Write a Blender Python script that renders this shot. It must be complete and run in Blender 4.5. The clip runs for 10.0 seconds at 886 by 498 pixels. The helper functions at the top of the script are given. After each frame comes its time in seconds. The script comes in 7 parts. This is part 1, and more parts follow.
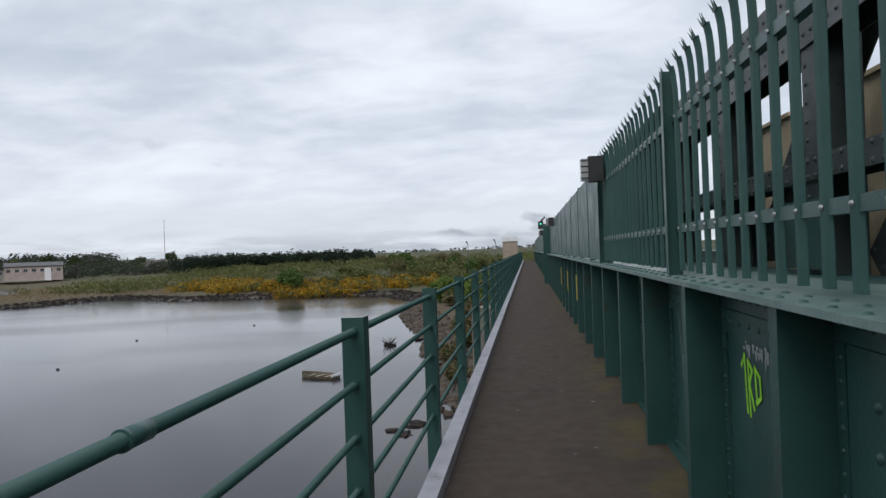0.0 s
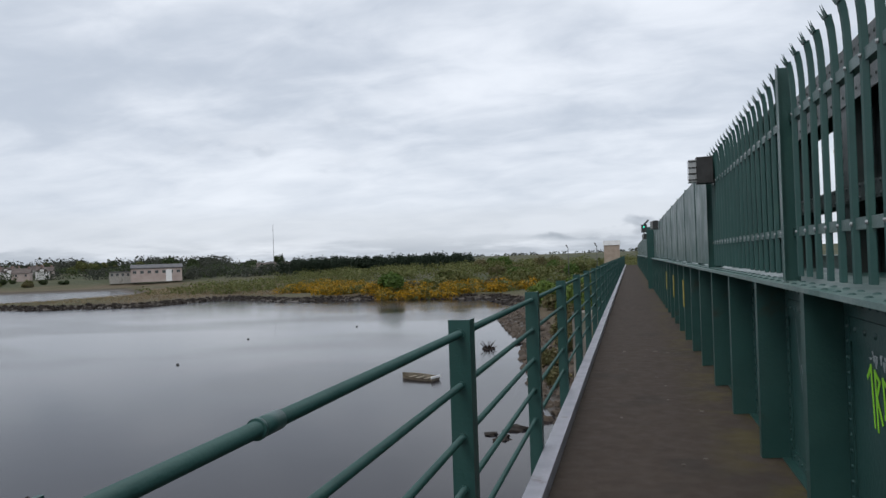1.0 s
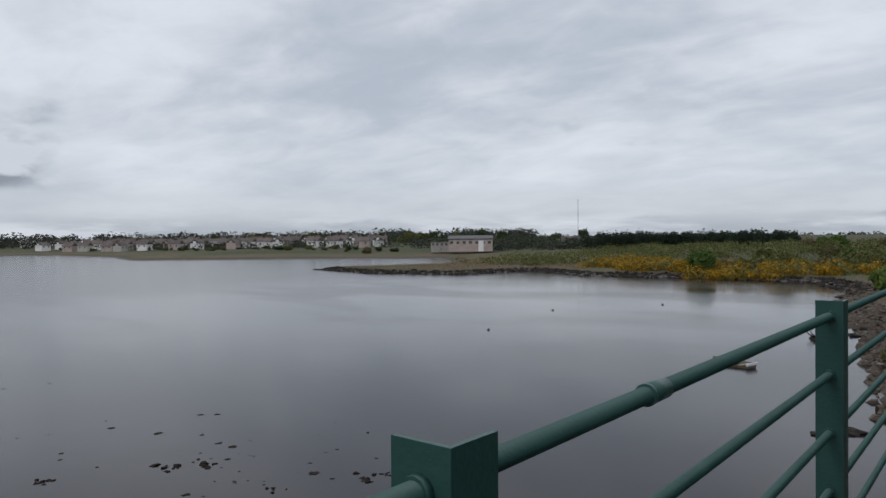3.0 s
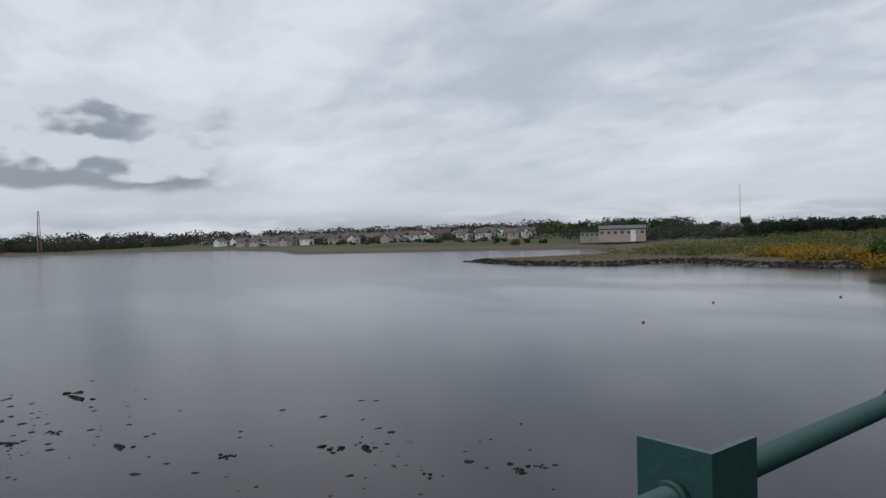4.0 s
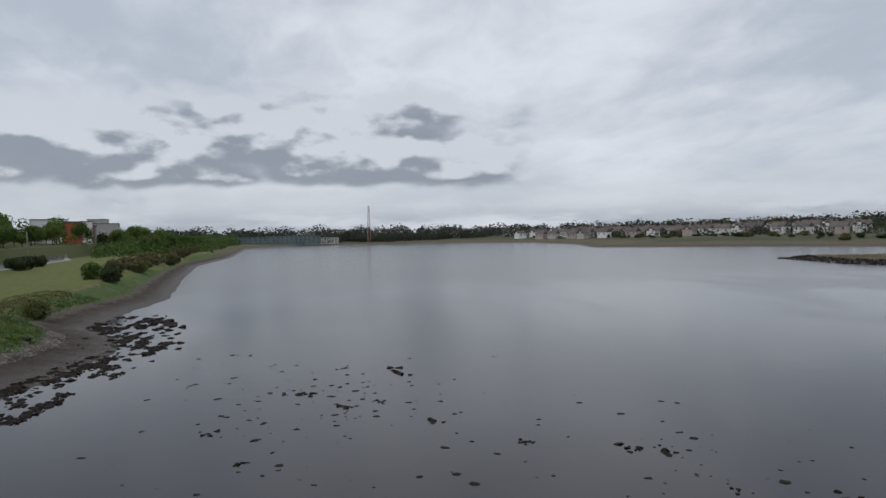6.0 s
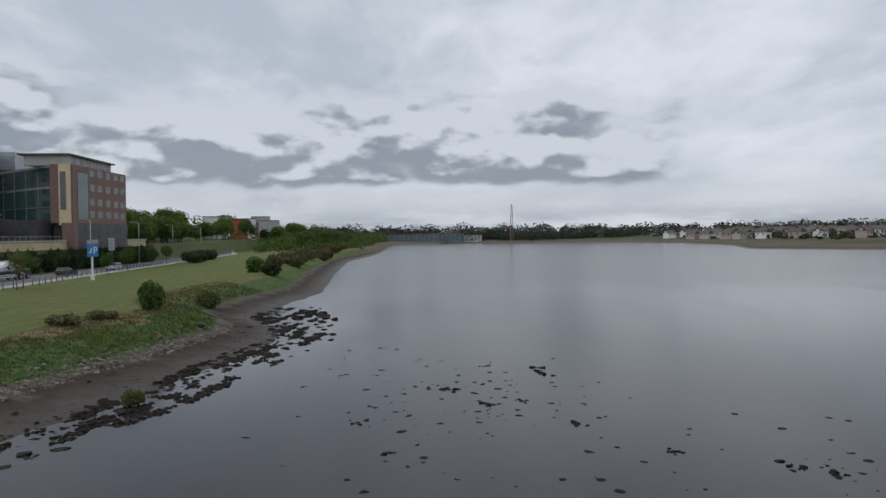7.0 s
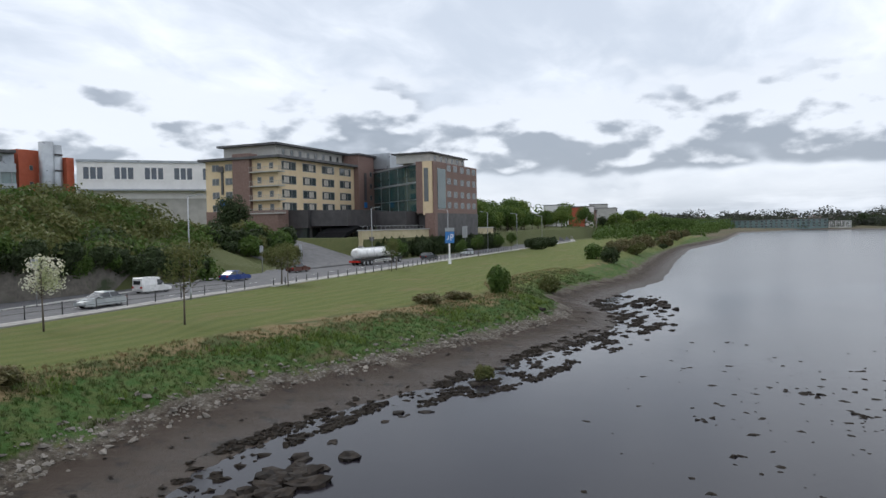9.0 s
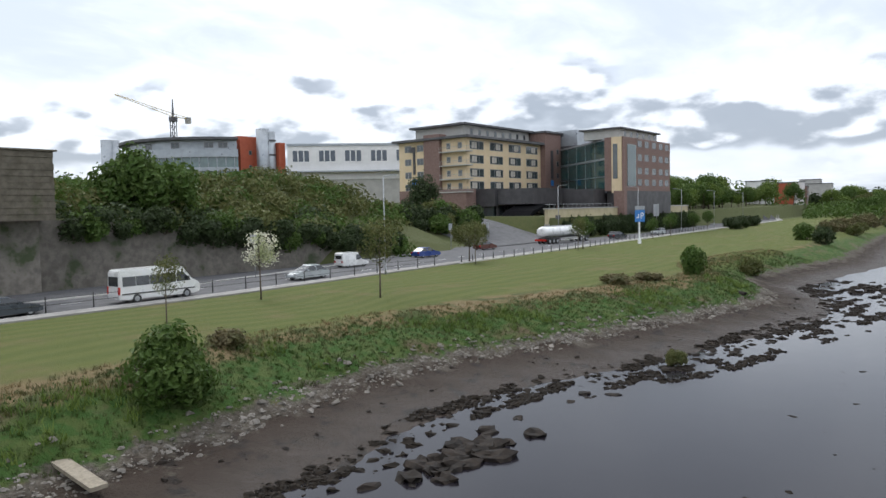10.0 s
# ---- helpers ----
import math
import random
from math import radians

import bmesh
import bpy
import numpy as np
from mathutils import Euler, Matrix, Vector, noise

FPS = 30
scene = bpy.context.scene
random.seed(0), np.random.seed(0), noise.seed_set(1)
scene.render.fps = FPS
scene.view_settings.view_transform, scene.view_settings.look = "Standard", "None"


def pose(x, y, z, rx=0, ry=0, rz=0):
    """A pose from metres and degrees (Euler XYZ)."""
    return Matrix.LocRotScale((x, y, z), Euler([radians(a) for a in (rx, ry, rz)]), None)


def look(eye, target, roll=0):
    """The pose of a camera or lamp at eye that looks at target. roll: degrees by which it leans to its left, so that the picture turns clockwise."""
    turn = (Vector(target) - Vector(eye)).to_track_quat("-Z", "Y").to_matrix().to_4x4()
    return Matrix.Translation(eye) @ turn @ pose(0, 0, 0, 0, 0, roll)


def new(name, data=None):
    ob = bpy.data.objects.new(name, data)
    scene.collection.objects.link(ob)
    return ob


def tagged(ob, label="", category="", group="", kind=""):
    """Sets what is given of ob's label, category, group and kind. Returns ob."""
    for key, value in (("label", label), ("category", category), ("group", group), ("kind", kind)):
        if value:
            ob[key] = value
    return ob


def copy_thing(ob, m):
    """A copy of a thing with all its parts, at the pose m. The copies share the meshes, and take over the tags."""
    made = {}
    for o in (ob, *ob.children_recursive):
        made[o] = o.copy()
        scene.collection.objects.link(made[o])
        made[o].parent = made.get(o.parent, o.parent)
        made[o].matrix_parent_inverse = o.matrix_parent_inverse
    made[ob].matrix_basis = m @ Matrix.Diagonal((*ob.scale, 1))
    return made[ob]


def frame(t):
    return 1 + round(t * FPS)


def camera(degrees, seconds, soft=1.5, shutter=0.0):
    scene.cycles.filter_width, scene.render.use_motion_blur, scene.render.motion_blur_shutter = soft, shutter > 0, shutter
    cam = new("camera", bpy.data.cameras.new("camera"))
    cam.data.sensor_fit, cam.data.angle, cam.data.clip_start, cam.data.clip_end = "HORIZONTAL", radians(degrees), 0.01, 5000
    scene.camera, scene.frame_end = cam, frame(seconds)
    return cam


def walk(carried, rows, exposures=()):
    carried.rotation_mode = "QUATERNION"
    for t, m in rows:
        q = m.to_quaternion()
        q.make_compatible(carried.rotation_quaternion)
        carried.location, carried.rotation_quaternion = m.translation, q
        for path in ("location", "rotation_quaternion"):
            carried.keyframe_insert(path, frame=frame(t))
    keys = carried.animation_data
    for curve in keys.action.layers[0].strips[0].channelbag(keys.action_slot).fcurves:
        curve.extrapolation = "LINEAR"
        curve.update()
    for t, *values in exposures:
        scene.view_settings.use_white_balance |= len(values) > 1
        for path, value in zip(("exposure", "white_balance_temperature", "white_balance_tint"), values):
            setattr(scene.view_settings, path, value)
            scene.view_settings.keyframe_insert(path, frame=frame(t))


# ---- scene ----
cam = camera(64.5, 10.0)
METRES, EYE, TILT, LEAN, TURN = 1.2, 1.6, 0.0, 0.0, 7.6
PATH = [
    (0, (0.391, 0.565, 1.485), (0.152, 2.551, 1.496), -2.1),
    (0.5, (0.374, 0.557, 1.488), (0.052, 2.531, 1.511), -2.2),
    (1, (0.368, 0.51, 1.487), (-0.146, 2.443, 1.518), -1.9),
    (1.5, (0.337, 0.52, 1.479), (-0.355, 2.396, 1.505), -1.7),
    (2, (0.297, 0.511, 1.469), (-0.589, 2.303, 1.479), -1.5),
    (2.5, (0.273, 0.482, 1.469), (-0.806, 2.167, 1.465), -1.3),
    (3, (0.184, 0.458, 1.465), (-1.083, 2.004, 1.441), -0.5),
    (4.5, (0.049, 0.388, 1.466), (-1.636, 1.466, 1.428), -1.7),
    (5, (0.019, 0.389, 1.485), (-1.774, 1.275, 1.446), -1.1),
    (5.5, (-0.051, 0.383, 1.502), (-1.925, 1.078, 1.462), -1.1),
    (7, (-0.114, 0.241, 1.557), (-2.111, 0.35, 1.515), -0.6),
    (7.5, (-0.143, 0.175, 1.554), (-2.138, 0.048, 1.522), -0.4),
    (8, (-0.174, 0.108, 1.546), (-2.134, -0.292, 1.513), -0.7),
    (8.5, (-0.255, 0.103, 1.536), (-2.158, -0.511, 1.492), -0.8),
    (9, (-0.266, 0.041, 1.528), (-2.093, -0.769, 1.464), -1.1),
    (9.5, (-0.254, -0.031, 1.53), (-1.977, -1.042, 1.439), -1.2),
    (10, (-0.264, -0.048, 1.524), (-1.816, -1.305, 1.409), -1.2),
]
walk(cam, [(t, look(eye, target, roll)) for t, eye, target, roll in PATH],
     [(0, 0.1), (1.5, 0.0), (2.5, -0.18), (5.5, -0.2), (7.0, -0.2), (8.0, 0.04), (9.0, 0.34), (10.0, 0.6)])

# ---------------------------------------------------------------- sky and sun
WATER = -8.2
SUN_AZ, SUN_EL = 200.0, 48.0
sun = new("sun", bpy.data.lights.new("sun", "SUN"))
sun.data.energy, sun.data.angle, sun.data.color = 0.9, radians(25), (1.0, 0.97, 0.92)
sun.matrix_world = look((0, 0, 50), (math.sin(radians(SUN_AZ)) * -30, math.cos(radians(SUN_AZ)) * -30, 50 - 30 * math.tan(radians(SUN_EL))))


def node(tree, kind, **values):
    n = tree.nodes.new(kind)
    for key, value in values.items():
        if key in ("operation", "blend_type", "data_type", "noise_dimensions", "sky_type", "sun_disc", "sun_elevation",
                   "sun_rotation", "feature", "interpolation_type", "clamp", "distance", "wave_type", "bands_direction", "normalize"):
            if key == "operation":
                n.operation = value
            elif key == "blend_type":
                n.blend_type = value
            elif key == "data_type":
                n.data_type = value
            elif key == "feature":
                n.feature = value
            elif key == "sky_type":
                n.sky_type = value
            elif key == "sun_disc":
                n.sun_disc = value
            elif key == "sun_elevation":
                n.sun_elevation = value
            elif key == "sun_rotation":
                n.sun_rotation = value
            elif key == "interpolation_type":
                n.interpolation_type = value
            elif key == "clamp":
                n.clamp = value
    return n


def put(tree, socket, value):
    """Sets a socket, or links it where the value is a socket."""
    if isinstance(value, bpy.types.NodeSocket):
        tree.links.new(value, socket)
    elif isinstance(value, tuple) and len(value) == 3 and socket.type == "RGBA":
        socket.default_value = (*value, 1)
    else:
        socket.default_value = value


def noise_tex(tree, vector, scale, detail=4.0, rough=0.55, distortion=0.0):
    n = node(tree, "ShaderNodeTexNoise")
    if vector is not None:
        put(tree, n.inputs["Vector"], vector)
    n.inputs["Scale"].default_value, n.inputs["Detail"].default_value = scale, detail
    n.inputs["Roughness"].default_value, n.inputs["Distortion"].default_value = rough, distortion
    return n.outputs["Fac"]


def maths(tree, operation, a, b=0.0, c=0.0):
    n = node(tree, "ShaderNodeMath", operation=operation)
    put(tree, n.inputs[0], a), put(tree, n.inputs[1], b), put(tree, n.inputs[2], c)
    return n.outputs[0]


def ranged(tree, value, a, b, c=0.0, d=1.0, kind="SMOOTHSTEP"):
    n = node(tree, "ShaderNodeMapRange", interpolation_type=kind)
    put(tree, n.inputs["Value"], value)
    for key, v in (("From Min", a), ("From Max", b), ("To Min", c), ("To Max", d)):
        n.inputs[key].default_value = v
    return n.outputs["Result"]


def mixed(tree, fac, a, b, blend="MIX"):
    n = node(tree, "ShaderNodeMix", data_type="RGBA", blend_type=blend)
    put(tree, n.inputs[0], fac), put(tree, n.inputs[6], a), put(tree, n.inputs[7], b)
    return n.outputs[2]


def vector(tree, operation, a, b=(0, 0, 0)):
    n = node(tree, "ShaderNodeVectorMath", operation=operation)
    put(tree, n.inputs[0], a), put(tree, n.inputs[1], b)
    return n.outputs[0]


def combine(tree, x, y, z=0.0):
    n = node(tree, "ShaderNodeCombineXYZ")
    for i, v in enumerate((x, y, z)):
        put(tree, n.inputs[i], v)
    return n.outputs[0]


def split(tree, v):
    n = node(tree, "ShaderNodeSeparateXYZ")
    put(tree, n.inputs[0], v)
    return n.outputs


world = bpy.data.worlds.new("overcast_sky")
scene.world = world
world.use_nodes = True
wt = world.node_tree
wt.nodes.clear()
sky = node(wt, "ShaderNodeTexSky", sky_type="NISHITA", sun_disc=False, sun_elevation=radians(SUN_EL), sun_rotation=radians(SUN_AZ))
blue = vector(wt, "MULTIPLY", sky.outputs[0], (0.1, 0.1, 0.1))
way = node(wt, "ShaderNodeTexCoord").outputs["Generated"]
wx, wy, wz = split(wt, way)
up = maths(wt, "MAXIMUM", wz, 0.0)
flat = maths(wt, "ADD", up, 0.2)
layer = combine(wt, maths(wt, "DIVIDE", wx, flat), maths(wt, "DIVIDE", wy, flat), 0.0)
# a high, thin layer with long soft streaks and small ripples
streaks = noise_tex(wt, vector(wt, "MULTIPLY", layer, (0.7, 0.9, 1.0)), 1.0, 6, 0.5, 0.3)
ripples = noise_tex(wt, vector(wt, "MULTIPLY", layer, (0.9, 1.3, 1.0)), 3.4, 5, 0.55, 0.4)
tone = maths(wt, "ADD", maths(wt, "MULTIPLY", streaks, 0.72), maths(wt, "MULTIPLY", ripples, 0.28))
calm = ranged(wt, wz, 0.24, 0.05, 0.0, 0.55)
tone = maths(wt, "ADD", maths(wt, "MULTIPLY", tone, maths(wt, "SUBTRACT", 1.0, calm)), maths(wt, "MULTIPLY", calm, 0.5))
high = mixed(wt, ranged(wt, tone, 0.37, 0.63), (0.53, 0.59, 0.685), (0.86, 0.905, 0.98))
high = mixed(wt, ranged(wt, wz, 0.35, 0.9), high, (1.0, 1.05, 1.13))


def puff_tex(v, scale):
    """Cauliflower lumps: one minus a fractal cell distance."""
    n = node(wt, "ShaderNodeTexVoronoi", feature="SMOOTH_F1")
    put(wt, n.inputs["Vector"], v)
    n.inputs["Scale"].default_value, n.inputs["Detail"].default_value, n.inputs["Roughness"].default_value = scale, 2.5, 0.55
    n.inputs["Smoothness"].default_value = 0.4
    return maths(wt, "SUBTRACT", 1.0, n.outputs["Distance"])


def cumulus(raise_by):
    """Density of the low cloud, looked up a little higher in the sky."""
    v = vector(wt, "ADD", way, (0.0, 0.0, raise_by))
    z = split(wt, v)[2]
    warp = noise_tex(wt, vector(wt, "MULTIPLY", v, (1.0, 1.0, 2.0)), 9.0, 3, 0.5)
    w = vector(wt, "ADD", vector(wt, "MULTIPLY", v, (1.0, 1.0, 2.1)), combine(wt, maths(wt, "MULTIPLY", warp, 0.03), 0.0, maths(wt, "MULTIPLY", warp, 0.03)))
    mass = noise_tex(wt, vector(wt, "ADD", w, (3.1, 0.6, 0.2)), 2.6, 8, 0.56)
    lump = puff_tex(w, 8.0)
    west = ranged(wt, maths(wt, "ADD", maths(wt, "MULTIPLY", wx, -0.85), maths(wt, "MULTIPLY", wy, -0.5)), 0.46, 0.72)
    deck = maths(wt, "MULTIPLY", maths(wt, "MULTIPLY", ranged(wt, z, 0.055, 0.085), ranged(wt, z, 0.27, 0.12)), west)
    row = maths(wt, "MULTIPLY", ranged(wt, z, 0.012, 0.035), ranged(wt, z, 0.085, 0.045))
    d = maths(wt, "ADD", maths(wt, "MULTIPLY", mass, 0.95), maths(wt, "MULTIPLY", lump, 0.30))
    d = maths(wt, "ADD", d, maths(wt, "ADD", maths(wt, "MULTIPLY", deck, 0.51), maths(wt, "MULTIPLY", row, 0.20)))
    return maths(wt, "SUBTRACT", d, ranged(wt, z, 0.18, 0.42, 0.0, 0.12))


here, over = cumulus(0.0), cumulus(0.022)
cover = ranged(wt, here, 0.61, 0.81)
billow = noise_tex(wt, vector(wt, "MULTIPLY", way, (1.0, 1.0, 2.2)), 12.0, 6, 0.58)
lit_top = ranged(wt, maths(wt, "ADD", maths(wt, "SUBTRACT", here, over), maths(wt, "MULTIPLY_ADD", billow, 0.34, -0.165)), -0.04, 0.085)
thick = ranged(wt, here, 0.70, 0.88)
low = mixed(wt, lit_top, mixed(wt, thick, (0.47, 0.52, 0.60), (0.27, 0.31, 0.375)), (0.70, 0.745, 0.82))
clouds = mixed(wt, maths(wt, "MULTIPLY", cover, 0.9), high, low)
# a pale strip under the cloud bases and a thin grey-blue belt on the horizon
pale = maths(wt, "MULTIPLY", maths(wt, "MULTIPLY", ranged(wt, wz, 0.085, 0.055), ranged(wt, wz, 0.0, 0.04)), maths(wt, "SUBTRACT", 1.0, cover))
clouds = mixed(wt, maths(wt, "MULTIPLY", pale, 0.4), clouds, (0.64, 0.675, 0.73))
belt = maths(wt, "MULTIPLY", ranged(wt, wz, 0.05, 0.01), ranged(wt, noise_tex(wt, vector(wt, "MULTIPLY", way, (1, 1, 7.0)), 6.0, 6, 0.55), 0.38, 0.6))
clouds = mixed(wt, maths(wt, "MULTIPLY", belt, 0.7), clouds, (0.36, 0.41, 0.48))
back = node(wt, "ShaderNodeBackground")
put(wt, back.inputs["Color"], mixed(wt, 0.94, blue, clouds))
back.inputs["Strength"].default_value = 1.0
out = node(wt, "ShaderNodeOutputWorld")
wt.links.new(back.outputs[0], out.inputs[0])


# ---------------------------------------------------------------- materials
def surface(name, a, b, scale=6.0, rough=0.7, metal=0.0, bump=0.0, bump_scale=40.0, stain=None, stain_scale=1.0, stain_at=0.6, vary=0.0, spec=0.5, coords="pos"):
    """A material of two tones with grain, a larger stain and fine relief, in metres of the world."""
    m = bpy.data.materials.new(name)
    m.use_nodes = True
    t = m.node_tree
    p = t.nodes["Principled BSDF"]
    where = node(t, "ShaderNodeNewGeometry").outputs["Position"] if coords == "pos" else node(t, "ShaderNodeTexCoord").outputs["Object"]
    tone = mixed(t, ranged(t, noise_tex(t, where, scale, 5, 0.6), 0.3, 0.7), a, b)
    if stain:
        tone = mixed(t, ranged(t, noise_tex(t, where, stain_scale, 4, 0.6), stain_at, stain_at + 0.12), tone, stain)
    if vary:
        rnd = node(t, "ShaderNodeObjectInfo").outputs["Random"]
        n = node(t, "ShaderNodeHueSaturation")
        put(t, n.inputs["Value"], ranged(t, rnd, 0, 1, 1 - vary, 1 + vary, "LINEAR"))
        put(t, n.inputs["Color"], tone)
        tone = n.outputs[0]
    put(t, p.inputs["Base Color"], tone)
    put(t, p.inputs["Roughness"], ranged(t, noise_tex(t, where, scale * 0.7, 3), 0.3, 0.7, max(rough - 0.08, 0.02), min(rough + 0.08, 1.0)))
    p.inputs["Metallic"].default_value = metal
    p.inputs["Specular IOR Level"].default_value = spec
    if bump:
        b_ = node(t, "ShaderNodeBump")
        b_.inputs["Strength"].default_value, b_.inputs["Distance"].default_value = bump, 0.02
        put(t, b_.inputs["Height"], noise_tex(t, where, bump_scale, 4, 0.6))
        put(t, p.inputs["Normal"], b_.outputs[0])
    return m


def leaf_material(name, a, b, c=None):
    m = bpy.data.materials.new(name)
    m.use_nodes = True
    t = m.node_tree
    p = t.nodes["Principled BSDF"]
    g = node(t, "ShaderNodeNewGeometry")
    tone = mixed(t, g.outputs["Random Per Island"], a, b)
    tone = mixed(t, ranged(t, noise_tex(t, g.outputs["Position"], 0.8, 3), 0.4, 0.65), tone, c or a)
    put(t, p.inputs["Base Color"], tone)
    p.inputs["Roughness"].default_value = 0.6
    p.inputs["Specular IOR Level"].default_value = 0.25
    tr = node(t, "ShaderNodeBsdfTranslucent")
    put(t, tr.inputs["Color"], tone)
    mix = node(t, "ShaderNodeMixShader")
    mix.inputs[0].default_value = 0.25
    t.links.new(p.outputs[0], mix.inputs[1]), t.links.new(tr.outputs[0], mix.inputs[2])
    t.links.new(mix.outputs[0], t.nodes["Material Output"].inputs[0])
    return m


def glass_material(name, tint, rough=0.05, metal=0.0):
    m = surface(name, tint, tuple(v * 0.7 for v in tint), 0.5, rough, metal, spec=0.9)
    return m


GREEN = surface("green_paint", (0.018, 0.064, 0.058), (0.024, 0.078, 0.070), 3.0, 0.42, bump=0.12, bump_scale=60, stain=(0.03, 0.085, 0.07), stain_scale=2.5, stain_at=0.62)
GREEN_DARK = surface("girder_green_paint", (0.017, 0.058, 0.053), (0.024, 0.074, 0.067), 2.0, 0.45, bump=0.2, bump_scale=35, stain=(0.03, 0.045, 0.036), stain_scale=1.8, stain_at=0.6)
WORN_GREEN = surface("worn_flange_paint", (0.10, 0.17, 0.16), (0.16, 0.22, 0.21), 5.0, 0.38, bump=0.2, stain=(0.04, 0.11, 0.09), stain_scale=2.0)
RIVETED = surface("dark_riveted_steel", (0.022, 0.034, 0.033), (0.036, 0.046, 0.045), 4.0, 0.5, bump=0.2)


def deck_material():
    """Brown asphalt with grit, and mossy patches on the side of the girder."""
    m = surface("walkway_asphalt_mossy", (0.05, 0.038, 0.031), (0.062, 0.048, 0.039), 9.0, 0.88, bump=0.12, bump_scale=170, spec=0.2, stain=(0.046, 0.037, 0.031), stain_scale=0.9, stain_at=0.55)
    t = m.node_tree
    p = t.nodes["Principled BSDF"]
    old = p.inputs["Base Color"].links[0].from_socket
    where = node(t, "ShaderNodeNewGeometry").outputs["Position"]
    x = split(t, where)[0]
    patch = maths(t, "MULTIPLY", ranged(t, x, 0.75, 1.5), ranged(t, noise_tex(t, where, 2.2, 6, 0.65), 0.42, 0.62))
    grit = ranged(t, noise_tex(t, where, 60.0, 2, 0.5), 0.62, 0.75, 0.0, 0.5)
    tone = mixed(t, maths(t, "MULTIPLY", patch, 0.8), old, (0.085, 0.072, 0.026))
    put(t, p.inputs["Base Color"], mixed(t, grit, tone, (0.10, 0.088, 0.075)))
    return m


DECK = deck_material()
KERB = surface("galvanised_edge", (0.33, 0.33, 0.37), (0.42, 0.42, 0.46), 4.0, 0.5, metal=0.2, bump=0.15, stain=(0.24, 0.22, 0.22), stain_scale=3.0)
BEIGE = surface("beige_cladding", (0.44, 0.35, 0.22), (0.52, 0.43, 0.29), 2.0, 0.6, bump=0.1)
RUSTY = surface("rusty_steel", (0.10, 0.06, 0.04), (0.16, 0.10, 0.07), 6.0, 0.8, bump=0.3)
BLACK = surface("black_plastic", (0.02, 0.02, 0.02), (0.035, 0.035, 0.035), 8.0, 0.5)
LENS = glass_material("lamp_glass", (0.35, 0.36, 0.36), 0.15)
CONCRETE = surface("concrete", (0.26, 0.25, 0.23), (0.36, 0.35, 0.32), 1.5, 0.85, bump=0.3, stain=(0.18, 0.17, 0.15), stain_scale=0.4)
KERBSTONE = surface("kerb_stone", (0.42, 0.41, 0.39), (0.52, 0.51, 0.48), 2.0, 0.8, bump=0.2)
ASPHALT = surface("road_asphalt", (0.075, 0.075, 0.08), (0.105, 0.105, 0.11), 1.2, 0.85, bump=0.3, stain=(0.06, 0.06, 0.062), stain_scale=0.25)
PAVING = surface("pavement_grey", (0.22, 0.21, 0.20), (0.30, 0.29, 0.27), 1.0, 0.85, bump=0.2)
WHITE = surface("white_paint", (0.72, 0.72, 0.72), (0.8, 0.8, 0.8), 2.0, 0.4)
STONE = surface("old_stone", (0.11, 0.10, 0.085), (0.20, 0.18, 0.155), 1.4, 0.9, bump=0.7, bump_scale=8, stain=(0.05, 0.065, 0.03), stain_scale=0.35, stain_at=0.52, vary=0.25)
ROCK = surface("wet_weedy_rock", (0.008, 0.006, 0.005), (0.026, 0.019, 0.014), 4.0, 0.75, bump=0.9, bump_scale=9, vary=0.3, spec=0.2)
PEBBLE = surface("pale_shingle", (0.10, 0.088, 0.074), (0.22, 0.20, 0.175), 1.2, 0.85, bump=0.3)
WEED = surface("floating_weed", (0.007, 0.0055, 0.004), (0.02, 0.014, 0.009), 6.0, 0.8, bump=0.5, bump_scale=15, spec=0.15)
BARK = surface("bark", (0.07, 0.055, 0.04), (0.13, 0.105, 0.08), 8.0, 0.9, bump=0.6, bump_scale=30)
CREAM = surface("cream_render", (0.64, 0.50, 0.31), (0.70, 0.56, 0.37), 0.4, 0.8, bump=0.1, stain=(0.56, 0.45, 0.29), stain_scale=0.12)
BRICK = surface("brown_brick", (0.175, 0.108, 0.09), (0.235, 0.155, 0.132), 2.5, 0.85, bump=0.2, bump_scale=9, stain=(0.17, 0.105, 0.085), stain_scale=0.15)
PALEWALL = surface("pale_render", (0.38, 0.37, 0.345), (0.46, 0.45, 0.42), 0.4, 0.8)
WHITEWALL = surface("white_render", (0.68, 0.67, 0.66), (0.76, 0.75, 0.74), 0.4, 0.8)
PINKWALL = surface("pale_pink_render", (0.36, 0.29, 0.265), (0.44, 0.365, 0.335), 0.3, 0.85)
REDWALL = surface("red_cladding", (0.36, 0.075, 0.035), (0.42, 0.10, 0.05), 0.8, 0.7)
ROOFGREY = surface("grey_roof", (0.07, 0.07, 0.075), (0.11, 0.11, 0.115), 0.8, 0.7)
ROOFPALE = surface("weathered_roof", (0.07, 0.056, 0.052), (0.12, 0.098, 0.09), 0.4, 0.85, vary=0.2)
SILVER = surface("silver_cladding", (0.30, 0.325, 0.35), (0.38, 0.405, 0.43), 0.5, 0.35, metal=0.5)
DARKCLAD = surface("charcoal_cladding", (0.045, 0.042, 0.045), (0.07, 0.065, 0.068), 0.6, 0.5)
GLASS = glass_material("window_glass", (0.06, 0.075, 0.08), 0.08)
GREENGLASS = glass_material("green_glazing", (0.03, 0.085, 0.085), 0.08)
FRAME = surface("window_frame_grey", (0.20, 0.20, 0.20), (0.26, 0.26, 0.26), 2.0, 0.5)
CURTAIN = surface("curtain", (0.42, 0.38, 0.33), (0.5, 0.46, 0.4), 2.0, 0.9)
